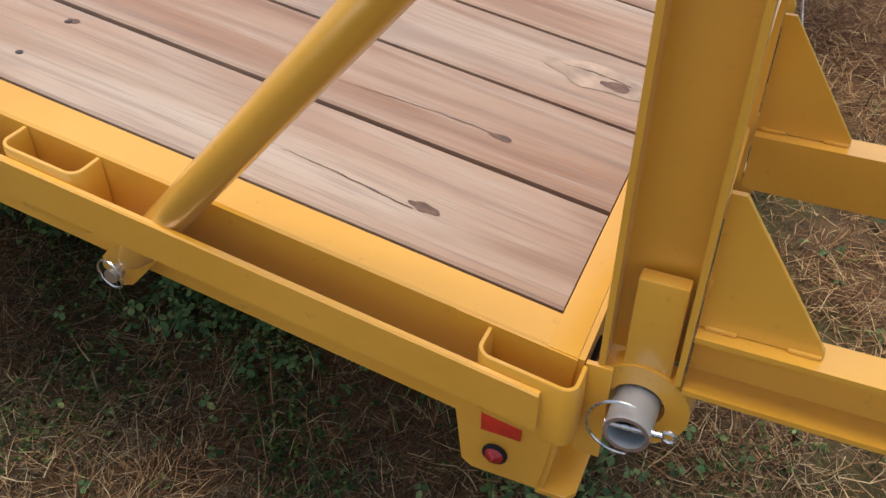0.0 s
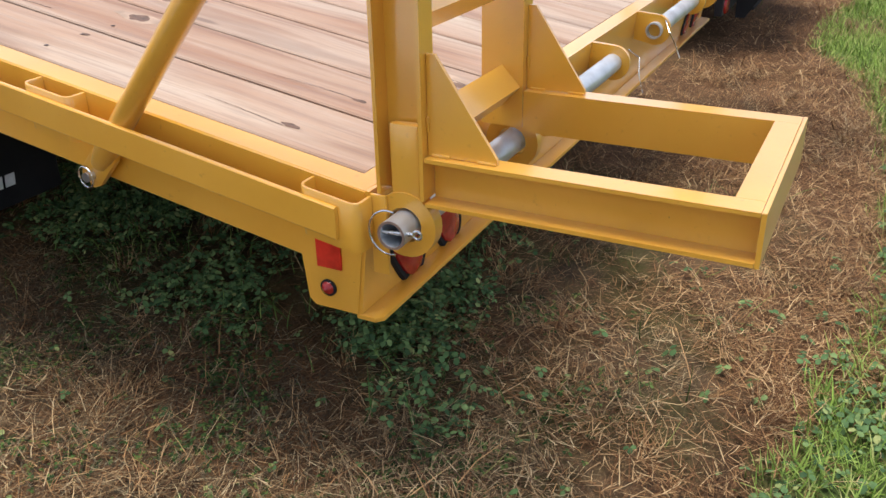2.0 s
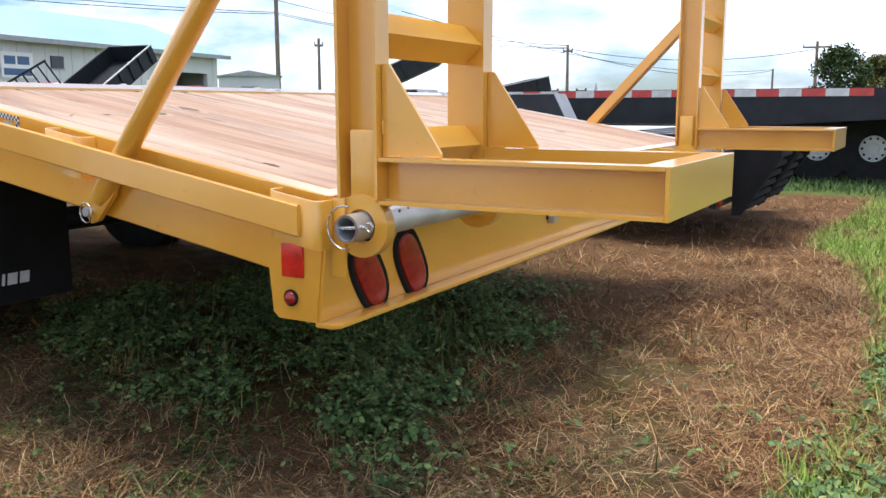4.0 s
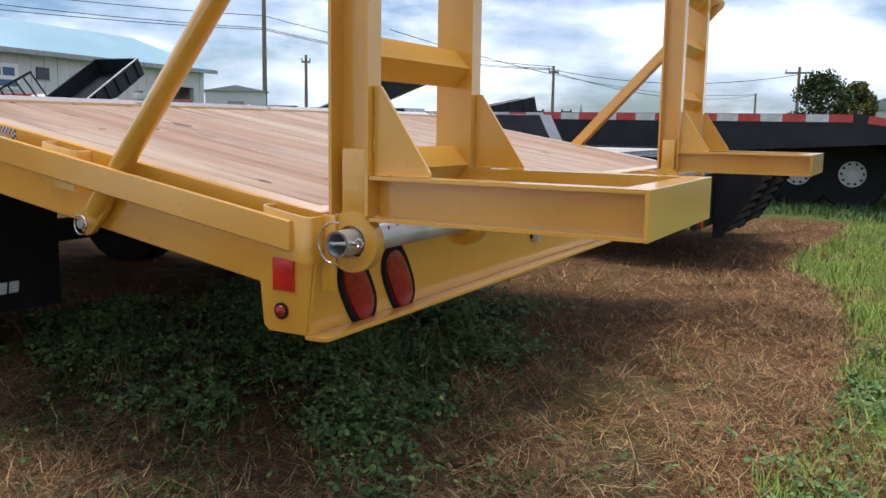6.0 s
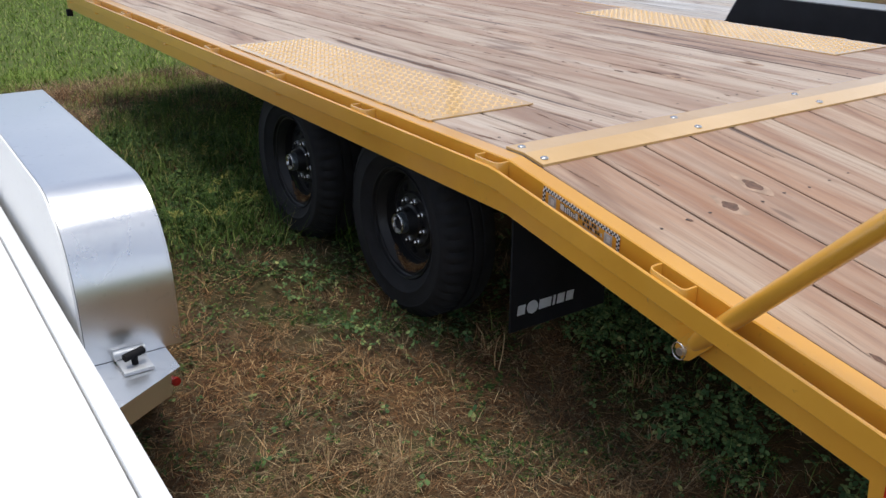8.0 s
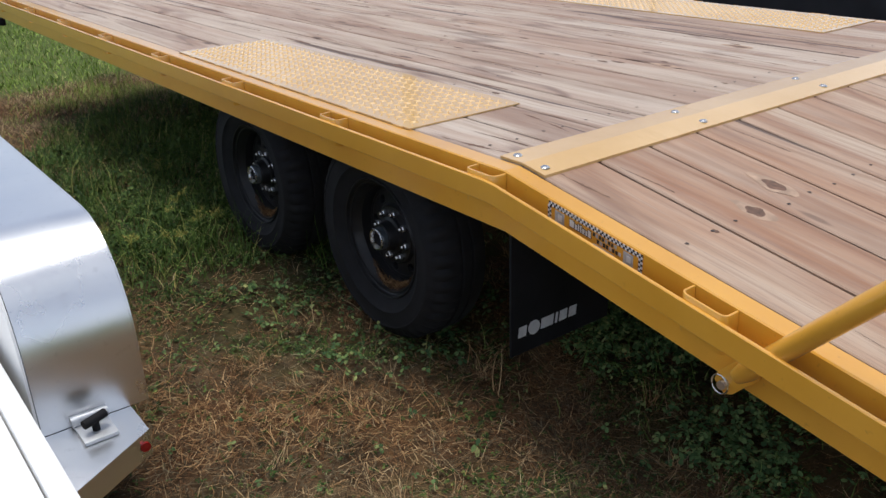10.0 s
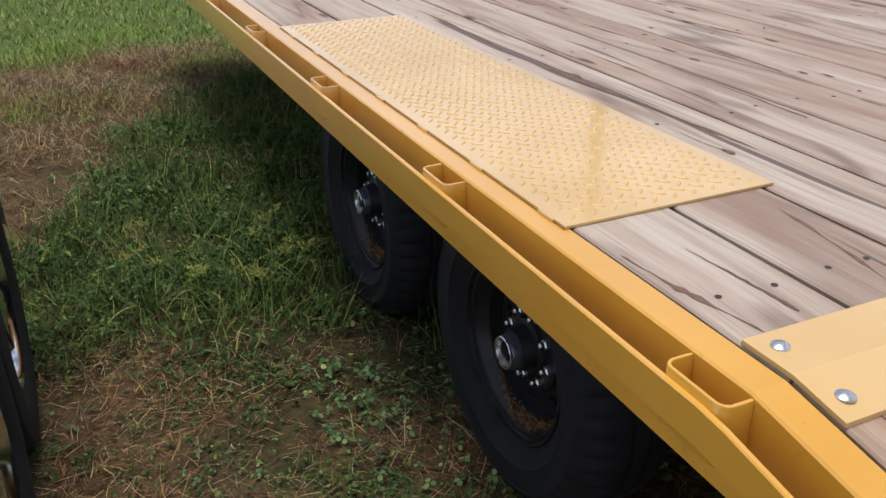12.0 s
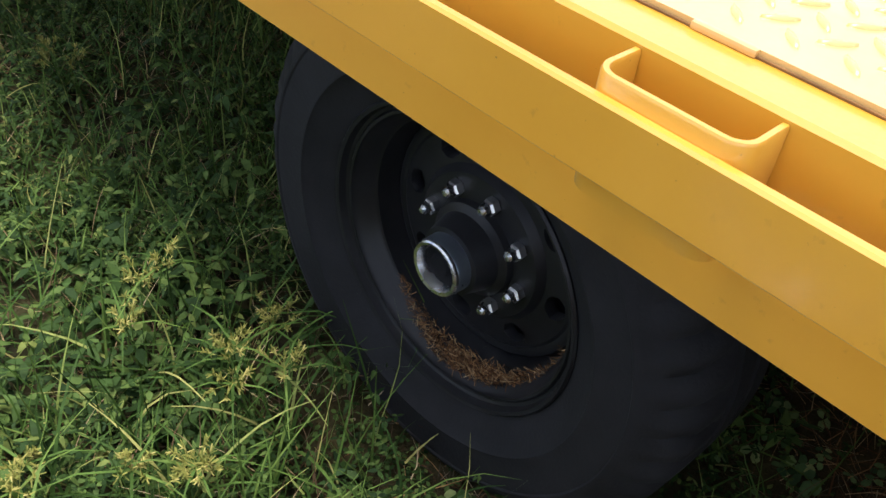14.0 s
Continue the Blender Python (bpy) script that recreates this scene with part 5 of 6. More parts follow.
# mud flaps, the maker's mark as plain white shapes
for side in (0, 1):
    def fx(v):
        return v if side == 0 else 2 * MID - v
    a, b = sorted((fx(0.145), fx(0.520)))
    flap = part("mud_flap", box((a, 1.318, 0.225), (b, 1.327, 0.640), 0.002), M_FLAP, trailer, "black rubber mud flap with a white mark")
    c, d = sorted((fx(0.150), fx(0.505)))
    part("flap_bracket", box((c, 1.328, 0.59), (d, 1.345, 0.655), 0.003), M_PAINT, trailer, "yellow flap bracket")
    x0 = 0.168
    mk = bmesh.new()
    for k, wd in enumerate((0.034, 0.044, 0.052, 0.014, 0.034, 0.034)):
        if k == 1:
            lathe([(1.3165, 0.0), (1.3165, 0.021), (1.3178, 0.021)], ((fx(x0 + wd / 2)), 0, 0.292), "y", 20, mk)
        else:
            p, q = sorted((fx(x0), fx(x0 + wd - 0.006)))
            prism([(p, 0.277), (q, 0.277), (q + 0.004, 0.308), (p + 0.004, 0.308)], "y", 1.3165, 1.3178, 0, mk)
        x0 += wd + 0.002
    part("maker_mark", mk, M_WHITEPRINT, flap, "white printed mark", False)


# a weed that has seeded in a gap between two boards of the tail
rw = np.random.default_rng(21)
wx, wy = BX0 + 6 * BW, 0.345
weed = thing("deck_weed", "small wispy green weed growing between deck boards", "weed", at=(wx, wy, deck_z(wy)))
for k in range(11):
    a, L, t = rw.uniform(0, 6.28), rw.uniform(0.045, 0.105), rw.uniform(0.05, 0.7)
    q, V = np.array((0.0, rw.uniform(-0.02, 0.02), -0.004)), []
    for j in range(5):
        w = 0.0014 * (1 - j / 5) + 0.0003
        V += [tuple(q + (-math.sin(a) * w, math.cos(a) * w, 0)), tuple(q - (-math.sin(a) * w, math.cos(a) * w, 0))]
        q = q + L / 4 * np.array((math.cos(a) * math.sin(t), math.sin(a) * math.sin(t), math.cos(t)))
        t += rw.uniform(0.0, 0.22)
    part("blade", ribbon_mesh("blade", V, [(2 * j, 2 * j + 1, 2 * j + 3, 2 * j + 2) for j in range(4)], M_GREEN), None, weed)


# ---- stand-up ramps ----
def ramp(mirror):
    def mx(v):
        return 2 * MID - v if mirror else v

    def span(a, b):
        return tuple(sorted((mx(a), mx(b))))

    def chan_z(y0, y1, xw, out, z0, z1):
        """Upright channel with its web at xw and flanges towards out."""
        t = 0.006
        poly = [(mx(xw), y0), (mx(out), y0), (mx(out), y0 + t), (mx(xw + (t if out > xw else -t)), y0 + t), (mx(xw + (t if out > xw else -t)), y1 - t), (mx(out), y1 - t), (mx(out), y1), (mx(xw), y1)]
        return prism(poly, "z", z0, z1)

    def chan_y(z0, z1, xw, out, y0, y1):
        t = 0.006
        s = t if out > xw else -t
        poly = [(mx(xw), z0), (mx(out), z0), (mx(out), z0 + t), (mx(xw + s), z0 + t), (mx(xw + s), z1 - t), (mx(out), z1 - t), (mx(out), z1), (mx(xw), z1)]
        return prism(poly, "y", y0, y1)

    top = 1.86
    rp = thing("stand_up_ramp", "yellow steel loading ramp standing folded up on the tail", "ramp", "ramps on the trailer's tail")
    YA, YB = -0.050, 0.027
    part("stringer", chan_z(YA, YB, 0.083, 0.045, 0.600, top), M_PAINT, rp, "yellow channel stringer", False)
    part("stringer", chan_z(YA, YB, 0.410, 0.448, 0.600, top), M_PAINT, rp, "yellow channel stringer", False)
    z0, z1 = 0.592, 0.665
    part("foot_rail", chan_y(z0, z1, 0.083, 0.045, -0.5005, YA - 0.002), M_PAINT, rp, "", False)
    part("foot_rail", chan_y(z0, z1, 0.410, 0.448, -0.5005, YA - 0.002), M_PAINT, rp, "", False)
    t = 0.006
    a, b = span(0.0445, 0.4485)
    end = box((a, -0.5075, z0 - 0.0005), (b, -0.501, z1 + 0.0005), 0.0012)
    a, b = span(0.0835, 0.4095)
    box((a, -0.5005, z1 - t), (b, -0.464, z1), 0.0, end)
    box((a, -0.5005, z0), (b, -0.464, z0 + t), 0.0, end)
    part("end_channel", end, M_PAINT, rp, "", False)
    for gx in (0.060, 0.427):
        a, b = span(gx, gx + 0.006)
        part("gusset", prism([(YA - 0.0015, z1 + 0.001), (-0.156, z1 + 0.001), (-0.156, z1 + 0.008), (-0.064, 0.808), (YA - 0.0015, 0.808)], "x", a, b), M_PAINT, rp, "", False)
        for yy, zz, ly, lz in ((-0.155, z1, 0.028, 0.004), (-0.085, z1, 0.028, 0.004), (YA - 0.005, 0.70, 0.0045, 0.022)):
            a2, b2 = span(gx - 0.003, gx + 0.009)
            part("weld_bead", box((a2, yy, zz), (b2, yy + ly, zz + lz), 0.0018), M_PAINT, rp)
    # angle rungs, ridge to the rear
    for zc in (0.672, 0.857, 1.056, 1.246, 1.434, 1.620):
        h, t = 0.036, 0.007
        poly = [(-0.046, zc), (0.024 - 0.036, zc + h), (0.024 - 0.036 + 0.005, zc + h - 0.005), (-0.036, zc), (0.024 - 0.036 + 0.005, zc - h + 0.005), (0.024 - 0.036, zc - h)]
        a, b = span(0.0832, 0.4098)
        part("rung", prism(poly, "x", a, b), M_PAINT, rp, "yellow angle rung", False)
    # hinge: lugs on the stringers and on the sill, turning on a galvanised pipe
    HY, HZ = -0.014, 0.555
    for lx, wide in ((0.050, 0.022), (0.452, 0.020)):
        a, b = span(lx, lx + wide)
        ring = lathe([(a, 0.0275), (a, 0.051), (b, 0.051), (b, 0.0275)], (0, HY, HZ), "x", 32, None, True)
        part("hinge_lug", ring, M_PAINT, rp, "", True)
        part("lug_plate", box((span(lx + 0.002, lx + wide - 0.002)[0], HY - 0.026, HZ + 0.030), (span(lx + 0.002, lx + wide - 0.002)[1], HY + 0.020, 0.708), 0.004), M_PAINT, rp)
    pp = part("hinge_pipe", pipe((mx(0.010), HY, HZ), (mx(1.105), HY, HZ), 0.0225, 0.0042, 24), M_ZINC, rp, "grey galvanised hinge pipe")
    for lx in (0.62, 1.075):
        a, b = span(lx, lx + 0.012)
        poly = [(0.045, HZ - 0.03), (0.045, HZ + 0.046)] + [(HY + 0.042 * math.cos(t), HZ + 0.042 * math.sin(t)) for t in (math.pi / 2 + math.pi * k / 12 for k in range(13))]
        part("sill_lug", prism(poly, "x", a, b), M_PAINT, rp)
    part("pipe_end", pipe((mx(0.0092), HY, HZ), (mx(0.0101), HY, HZ), 0.0222, 0.0038, 24), M_RUST, rp, "rusty cut end of the pipe")
    # linch pin through the pipe, with its wire bow
    pn = part("linch_pin", tube([(mx(0.019), HY - 0.032, HZ + 0.004), (mx(0.019), HY + 0.0225, HZ - 0.001)], 0.0036, 10), M_STEEL, rp, "bright steel pin through the pipe")
    part("pin_eye", ring_wire((mx(0.019), HY - 0.038, HZ + 0.004), 0.0065, 0.0022, (0, 1, 0), (0, 0, 1)), M_STEEL, pn)
    part("wire_bow", ring_wire((mx(0.015), HY + 0.006, HZ + 0.001), 0.0345, 0.0016, (0, 0.97, 0.0), (0, 0.0, 1.0), -105, 105), M_STEEL, pn, "thin springy wire bow")
    wt = part("wire_tail", tube([(mx(1.10), HY - 0.03, HZ + 0.03), (mx(1.13), HY - 0.05, HZ + 0.005), (mx(1.10), HY - 0.06, HZ - 0.03), (mx(1.09), HY - 0.075, HZ - 0.07)], 0.0016, 6), M_STEEL, rp)
    # prop between ramp and side rail
    P0, P1 = Vector((mx(0.026), 0.587, 0.548)), Vector((mx(-0.030), -0.066, 1.252))
    d = (P1 - P0).normalized()
    if not mirror:
        st = part("prop", tube([P0 + d * 0.03, P0 + d * 0.06, P1 - d * 0.10, P1 - d * 0.05], [0.015, 0.0205, 0.0205, 0.016], 24), M_PAINT, rp, "round yellow prop tube")
    else:
        ang = bmesh.new()
        up = Vector((0, -d.z, d.y)) * -1
        for o, s in ((Vector((-0.020, 0, 0)), (0.040, 0.005)), (Vector((-0.020, 0, 0)), (0.005, 0.040))):
            vs = []
            for q in (P0, P1):
                for sx, su in ((0, 0), (s[0], 0), (s[0], s[1]), (0, s[1])):
                    vs.append(ang.verts.new(q + o + Vector((sx, 0, 0)) + up * su))
            for f in ((0, 1, 2, 3), (7, 6, 5, 4), (0, 4, 5, 1), (1, 5, 6, 2), (2, 6, 7, 3), (3, 7, 4, 0)):
                ang.faces.new([vs[i] for i in f])
        st = part("prop", ang, M_PAINT, rp, "yellow angle-iron prop", False)
    f = Vector((0, d.y, d.z))
    g = Vector((0, -d.z, d.y))
    for q0, q1 in ((P0 - f * 0.022, P0 + f * 0.085), (P1 - f * 0.09, P1 + f * 0.024)):
        n0 = [q0 + g * 0.016 + f * 0.004, q0 + g * 0.024 + f * 0.02, q1 + g * 0.024 - f * 0.02, q1 + g * 0.016 - f * 0.004, q1 - g * 0.016 - f * 0.004, q1 - g * 0.024 - f * 0.02, q0 - g * 0.024 + f * 0.02, q0 - g * 0.016 + f * 0.004]
        part("prop_tab", prism([(v.y, v.z) for v in n0], "x", q0.x - 0.006, q0.x + 0.006, 0.0015), M_PAINT, st)
    for q, lab in ((P0, "low"), (P1, "high")):
        o = -1 if not mirror else 1
        pb = part("prop_pin", tube([q + Vector((-o * 0.02, 0, 0)), q + Vector((o * 0.020, 0, 0))], 0.009, 14), M_STEEL, st, "bright steel prop pin")
        rw = part("pin_ring", ring_wire(q + Vector((o * 0.014, 0.006, -0.002)), 0.019, 0.0016, (0.12, 1, 0), (0, 0, 1)), M_STEEL, st, "thin wire ring of the pin")
    if not mirror:
        rd = random.Random(8)
        dirt = bmesh.new()
        for k in range(46):
            s = rd.uniform(0.0012, 0.0034)
            m = Matrix.Translation((0.0822, YA - 0.012 - abs(rd.gauss(0, 0.03)), rd.gauss(0.628, 0.016))) @ Matrix.Rotation(rd.uniform(0, 3), 4, "X") @ Matrix.Diagonal((0.5, 1.0, 0.7, 1))
            bmesh.ops.create_icosphere(dirt, subdivisions=1, radius=s, matrix=m)
        tagged(part("dirt_crumbs", dirt, M_SEAM, rp, "dark crumbs of dried dirt"), kind="stuff")
    return rp


ramp(False)
ramp(True)


# ---- the white open trailer alongside ----
white = thing("white_trailer", "white-topped trailer with a polished aluminium fender and alloy wheels", "trailer")
WX = -1.0
part("body", box((WX - 1.75, 0.42, 0.36), (WX - 0.045, 5.6, 0.493), 0.006), M_WHITE, white, "flat white body")
part("top_rim", box((WX - 0.042, 0.40, 0.36), (WX, 5.62, 0.503), 0.004), M_WHITE, white, "white edge trim")
part("chassis", box((WX - 1.6, 0.5, 0.26), (WX - 0.15, 5.4, 0.355)), M_BLACK, white)
FY0, FY1, FZ = 1.530, 3.15, 0.765


def fender_profile(off):
    r, n = 0.24 - off, 12
    z1 = FZ - off
    pts = [(FY0 + off, 0.371)]
    pts += [(FY0 + off + r * (1 - math.cos(t)), z1 - r + r * math.sin(t)) for t in (math.pi / 2 * k / n for k in range(n + 1))]
    pts += [(FY1 - off - r * (1 - math.cos(t)), z1 - r + r * math.sin(t)) for t in (math.pi / 2 * (1 - k / n) for k in range(n + 1))]
    return pts + [(FY1 - off, 0.371)]


bm = bmesh.new()
outer, inner = fender_profile(0.0), fender_profile(0.004)
rows = [[bm.verts.new((xx, p[0], p[1])) for p in pr] for pr, xx in ((outer, -0.975), (outer, -0.752), (inner, -0.752), (inner, -0.975))]
for a, b in zip(rows, rows[1:] + rows[:1]):
    for i in range(len(a) - 1):
        bm.faces.new((a[i], a[i + 1], b[i + 1], b[i]))
part("fender", bm, M_ALU, white, "polished aluminium fender")
part("fender_lip", prism([p for p in outer] + [(q[0], q[1]) for q in fender_profile(0.022)][::-1], "x", -0.7515, -0.748), M_ALU, white)
part("fender_inner_wall", prism(outer, "x", -0.982, -0.9765), M_WHITE, white, "white inner fender wall", False)
step = prism([(-0.975, 1.300), (-0.790, 1.415), (-0.790, 1.528), (-0.975, 1.528)], "z", 0.364, 0.370)
step = part("fender_step", step, M_ALU, white, "bare aluminium step plate behind the fender")
d = Vector((0.185, 0.115, 0)).normalized()
part("step_lip", prism([(-0.975, 1.300), (-0.790, 1.415), (-0.7935, 1.4195), (-0.9775, 1.3045)], "z", 0.312, 0.364), M_ALU, white, "", False)
part("marker_light", lathe([(-0.004, 0.0), (-0.004, 0.011), (0.002, 0.011)], (-0.808, 1.400, 0.342), "y", 16), M_RED, white, "small red marker light")
lt = part("latch", box((-0.915, 1.435, 0.371), (-0.845, 1.515, 0.380), 0.002), M_ZINC, white, "grey metal latch with a black knob")
part("latch_roll", tube([(-0.918, 1.518, 0.388), (-0.842, 1.518, 0.388)], 0.013, 14), M_ZINC, lt)
part("knob", tube([(-0.880, 1.470, 0.380), (-0.880, 1.470, 0.400)], 0.008, 12), M_FLAP, lt)
part("knob_bar", tube([(-0.905, 1.462, 0.405), (-0.855, 1.478, 0.408)], 0.010, 12), M_FLAP, lt, "black knob")


def plain_wheel(parent, m, r=0.345, rim_r=0.2, width=0.19, rim_mat=None, tyre_label="black rubber tyre", rim_label="silver alloy rim", spokes=5):
    """A tyre and a spoked rim, facing -x in its own frame."""
    w = new("wheel")
    w.parent = parent
    w.matrix_basis = m
    prof = [(0.0, rim_r), (-0.012, rim_r + 0.02), (-0.020, (rim_r + r) / 2), (-0.012, r - 0.02), (0.015, r), (width - 0.03, r), (width, r - 0.03), (width, rim_r)]
    part("tyre", lathe(prof, (0, 0, 0), "x", 40), M_RUBBER, w, tyre_label)
    bm = lathe([(0.004, rim_r + 0.002), (-0.004, rim_r - 0.004), (0.006, rim_r - 0.014), (0.05, rim_r - 0.03)], (0, 0, 0), "x", 40)
    for k in range(spokes):
        a = 2 * math.pi * k / spokes
        box((0.008, -0.024, 0.03), (0.03, 0.024, rim_r - 0.012), 0.004, bm, Matrix.Rotation(a, 4, "X"))
    lathe([(0.03, 0.055), (0.002, 0.05), (-0.004, 0.035), (-0.004, 0.0)], (0, 0, 0), "x", 24, bm)
    lathe([(0.055, rim_r - 0.02), (0.06, 0.0)], (0, 0, 0), "x", 24, bm)
    part("rim", bm, rim_mat or M_CHROME, w, rim_label)
    return w


for wy in (2.02, 2.72):
    plain_wheel(white, pose(-0.765, wy, 0.335, 0, 0, 180), 0.345, 0.205, 0.19)


# ---- the black car hauler on the other side ----
hauler = thing("car_hauler", "black car hauler with a weathered grey plank deck", "trailer")
HX0, HX1, HD = 3.56, 5.36, 0.600
for k in range(9):
    bw = (HX1 - HX0) / 9
    ob = part("plank", finish(prism([(0, 0), (bw - 0.006, 0), (bw - 0.006, -0.035), (0, -0.035)], "y", 0.80, 6.05), "plank", M_WOOD_G), None, hauler)
    ob.location = (HX0 + k * bw, 0, HD)
tail = prism([(0.797, HD), (0.16, 0.582), (0.16, 0.545), (0.797, HD - 0.04)], "x", HX0 - 0.02, HX1 + 0.02)
part("tail_floor", tail, M_DARKSTEEL, hauler, "dark steel tail floor", False)
for k in range(7):
    yy = 0.20 + k * 0.085
    zz = 0.582 + (yy - 0.16) * (HD - 0.582) / 0.637
    part("tail_slat", box((HX0 + 0.02, yy, zz + 0.001), (HX1 - 0.02, yy + 0.03, zz + 0.006)), M_DARKSTEEL, hauler, "", False)
for sx in (HX0 - 0.07, HX1 + 0.02):
    part("side_rail", prism([(0.16, HD - 0.01), (0.8, HD + 0.012), (6.1, HD + 0.012), (6.1, HD - 0.14), (0.8, HD - 0.14), (0.16, 0.40)], "x", sx, sx + 0.05), M_BLACK, hauler, "", False)
part("headboard", box((HX0 - 0.2, 6.05, HD - 0.02), (HX1 + 0.22, 6.11, 0.905), 0.006), M_BLACK, hauler, "low black headboard")
for fx0, fx1 in ((3.30, 3.535), (5.385, 5.62)):
    f = bmesh.new()
    prism([(3.30, 0.50), (3.12, 0.845), (1.84, 0.845), (1.66, 0.50), (1.665, 0.50), (1.845, 0.839), (3.115, 0.839), (3.295, 0.50)], "x", fx0, fx1, 0, f)
    fd = part("fender", f, M_GREYSTEEL, hauler, "dark tread-plate fender top", False)
    out = fx0 if fx0 < 4 else fx1 - 0.006
    part("fender_skirt", prism([(3.295, 0.50), (3.115, 0.838), (1.845, 0.838), (1.665, 0.50)] , "x", out, out + 0.006), M_BLACK, fd, "black fender side", False)
    part("fender_skirt", prism([(3.295, 0.50), (3.115, 0.838), (1.845, 0.838), (1.665, 0.50)] , "x", (fx1 - 0.006) if fx0 < 4 else fx0, fx1 if fx0 < 4 else fx0 + 0.006), M_BLACK, fd, "black fender side", False)
for wy in (2.06, 2.90):
    plain_wheel(hauler, pose(3.335, wy, 0.335), 0.34, 0.19, 0.18, M_RIM, rim_label="black rim")
    plain_wheel(hauler, pose(5.585, wy, 0.335, 0, 0, 180), 0.34, 0.19, 0.18, M_RIM, rim_label="black rim")
part("tail_beam", box((HX0 - 0.26, 0.12, 0.24), (HX1 + 0.26, 0.157, 0.52), 0.004), M_BLACK, hauler, "black tail beam")
for zz in (0.355, 0.280):
    part("tail_light", lathe([(-0.014, 0.0), (-0.012, 0.034), (0.0, 0.038)], (HX0 - 0.20, 0.12, zz), "y", 18), M_RED, hauler, "round red tail light")
# a folded ladder ramp hangs at the tail
lad = thing("ladder_ramp", "black steel ladder ramp hanging from the hauler's tail", "ramp")
for sx in (3.66, 4.22, 4.34, 4.90):
    part("rail", prism([(0.116, 0.575), (0.116, 0.17), (0.07, 0.17), (-0.12, 0.48), (-0.12, 0.565)], "x", sx, sx + 0.05), M_FLAP, lad, "", False)
for base in (3.71, 4.39):
    for k in range(6):
        yy, zz = -0.075 + 0.027 * k, 0.49 - 0.054 * k
        part("rung", box((base + 0.001, yy - 0.022, zz - 0.018), (base + 0.509, yy + 0.04, zz + 0.012), 0.003), M_FLAP, lad)

for base in (3.71, 4.39):
    part("ramp_skin", box((base + 0.001, -0.118, 0.548), (base + 0.509, 0.116, 0.562)), M_DARKSTEEL, lad, "", False)

# ---- the long black flatbed with reflective tape ----
flat = thing("long_flatbed", "long black flatbed trailer with red and silver reflective tape", "trailer")
TX, TZ, TEND = 7.40, 0.900, 6.4
part("side_beam", prism([(-0.34, TZ), (TEND, TZ), (TEND, TZ - 0.30), (1.0, TZ - 0.36), (-0.6, TZ - 0.26), (-2.6, TZ - 0.56), (-2.6, TZ - 0.36)], "x", TX, TX + 0.10), M_BLACK, flat, "deep black side beam", False)
part("side_beam", prism([(-0.34, TZ), (TEND, TZ), (TEND, TZ - 0.30), (1.0, TZ - 0.36), (-0.6, TZ - 0.26), (-2.6, TZ - 0.56), (-2.6, TZ - 0.36)], "x", TX + 2.4, TX + 2.5), M_BLACK, flat, "deep black side beam", False)
for k in range(12):
    bw = 2.3 / 12
    ob = part("plank", finish(prism([(0, 0), (bw - 0.006, 0), (bw - 0.006, -0.04), (0, -0.04)], "y", -0.34, TEND), "plank", M_WOOD_G), None, flat)
    ob.location = (TX + 0.1 + k * bw, 0, TZ - 0.004)
part("tail_floor", prism([(-0.342, TZ - 0.004), (-0.342, TZ - 0.05), (-2.6, TZ - 0.42), (-2.6, TZ - 0.37)], "x", TX + 0.1, TX + 2.4), M_GREYSTEEL, flat, "", False)
part("kick_panel", prism([(3.6, 0.60), (3.5, 0.60), (2.95, TZ - 0.06), (3.05, TZ - 0.06)], "x", TX - 0.012, TX - 0.004), M_GREYSTEEL, flat, "grey diagonal brace", False)
tapes = [finish(box((-0.004, 0.0, -0.072), (-0.001, 0.192, -0.004)), "tape", mt, False) for mt in (M_REDTAPE, M_WHITETAPE)]
for k in range(34):
    ob = part("tape", tapes[k % 2], None, flat, "red tape" if k % 2 == 0 else "silver tape")
    ob.location = (TX, -0.30 + k * 0.195, TZ)
for k in range(8):
    yy = -0.62 - 0.23 * k
    ob = part("tape", tapes[k % 2], None, flat, "red tape" if k % 2 == 0 else "silver tape")
    ob.matrix_basis = pose(TX, yy, TZ - 0.04 - (0.23 * k) * 0.16, math.degrees(math.atan(0.16)), 0, 0)
part("main_beam", box((TX + 1.05, -1.6, 0.30), (TX + 1.2, TEND - 0.2, 0.72)), M_FLAP, flat, "black main beam", False)
for wy, zr in ((2.05, 0.40), (1.10, 0.40)):
    plain_wheel(flat, pose(TX + 0.16, wy, zr), 0.40, 0.21, 0.22, M_GREYSTEEL, rim_label="grey steel rim")
for wy in (0.20, -0.29):
    w = plain_wheel(flat, pose(TX + 0.7, wy, 0.342), 0.34, 0.125, 0.18, M_WHITE, rim_label="white steel rim")
    part("rim_disc", lathe([(0.03, 0.118), (0.006, 0.085), (0.012, 0.055), (-0.02, 0.05), (-0.02, 0.0)], (0, 0, 0), "x", 30), M_WHITE, w, "white steel wheel disc")
    hole = finish(lathe([(0.0, 0.0), (0.0, 0.012), (0.012, 0.012)], (0, 0, 0), "x", 10), "rim_hole", M_FLAP)
    for k in range(10):
        a = 2 * math.pi * k / 10
        part("rim_hole", hole, None, w, "dark round hole").location = (0.008, 0.098 * math.cos(a), 0.098 * math.sin(a))


# ---- yard, buildings and distance ----
def far_at(az, r, eye=(-1.15, -0.78)):
    return eye[0] + r * math.sin(radians(az)), eye[1] + r * math.cos(radians(az))


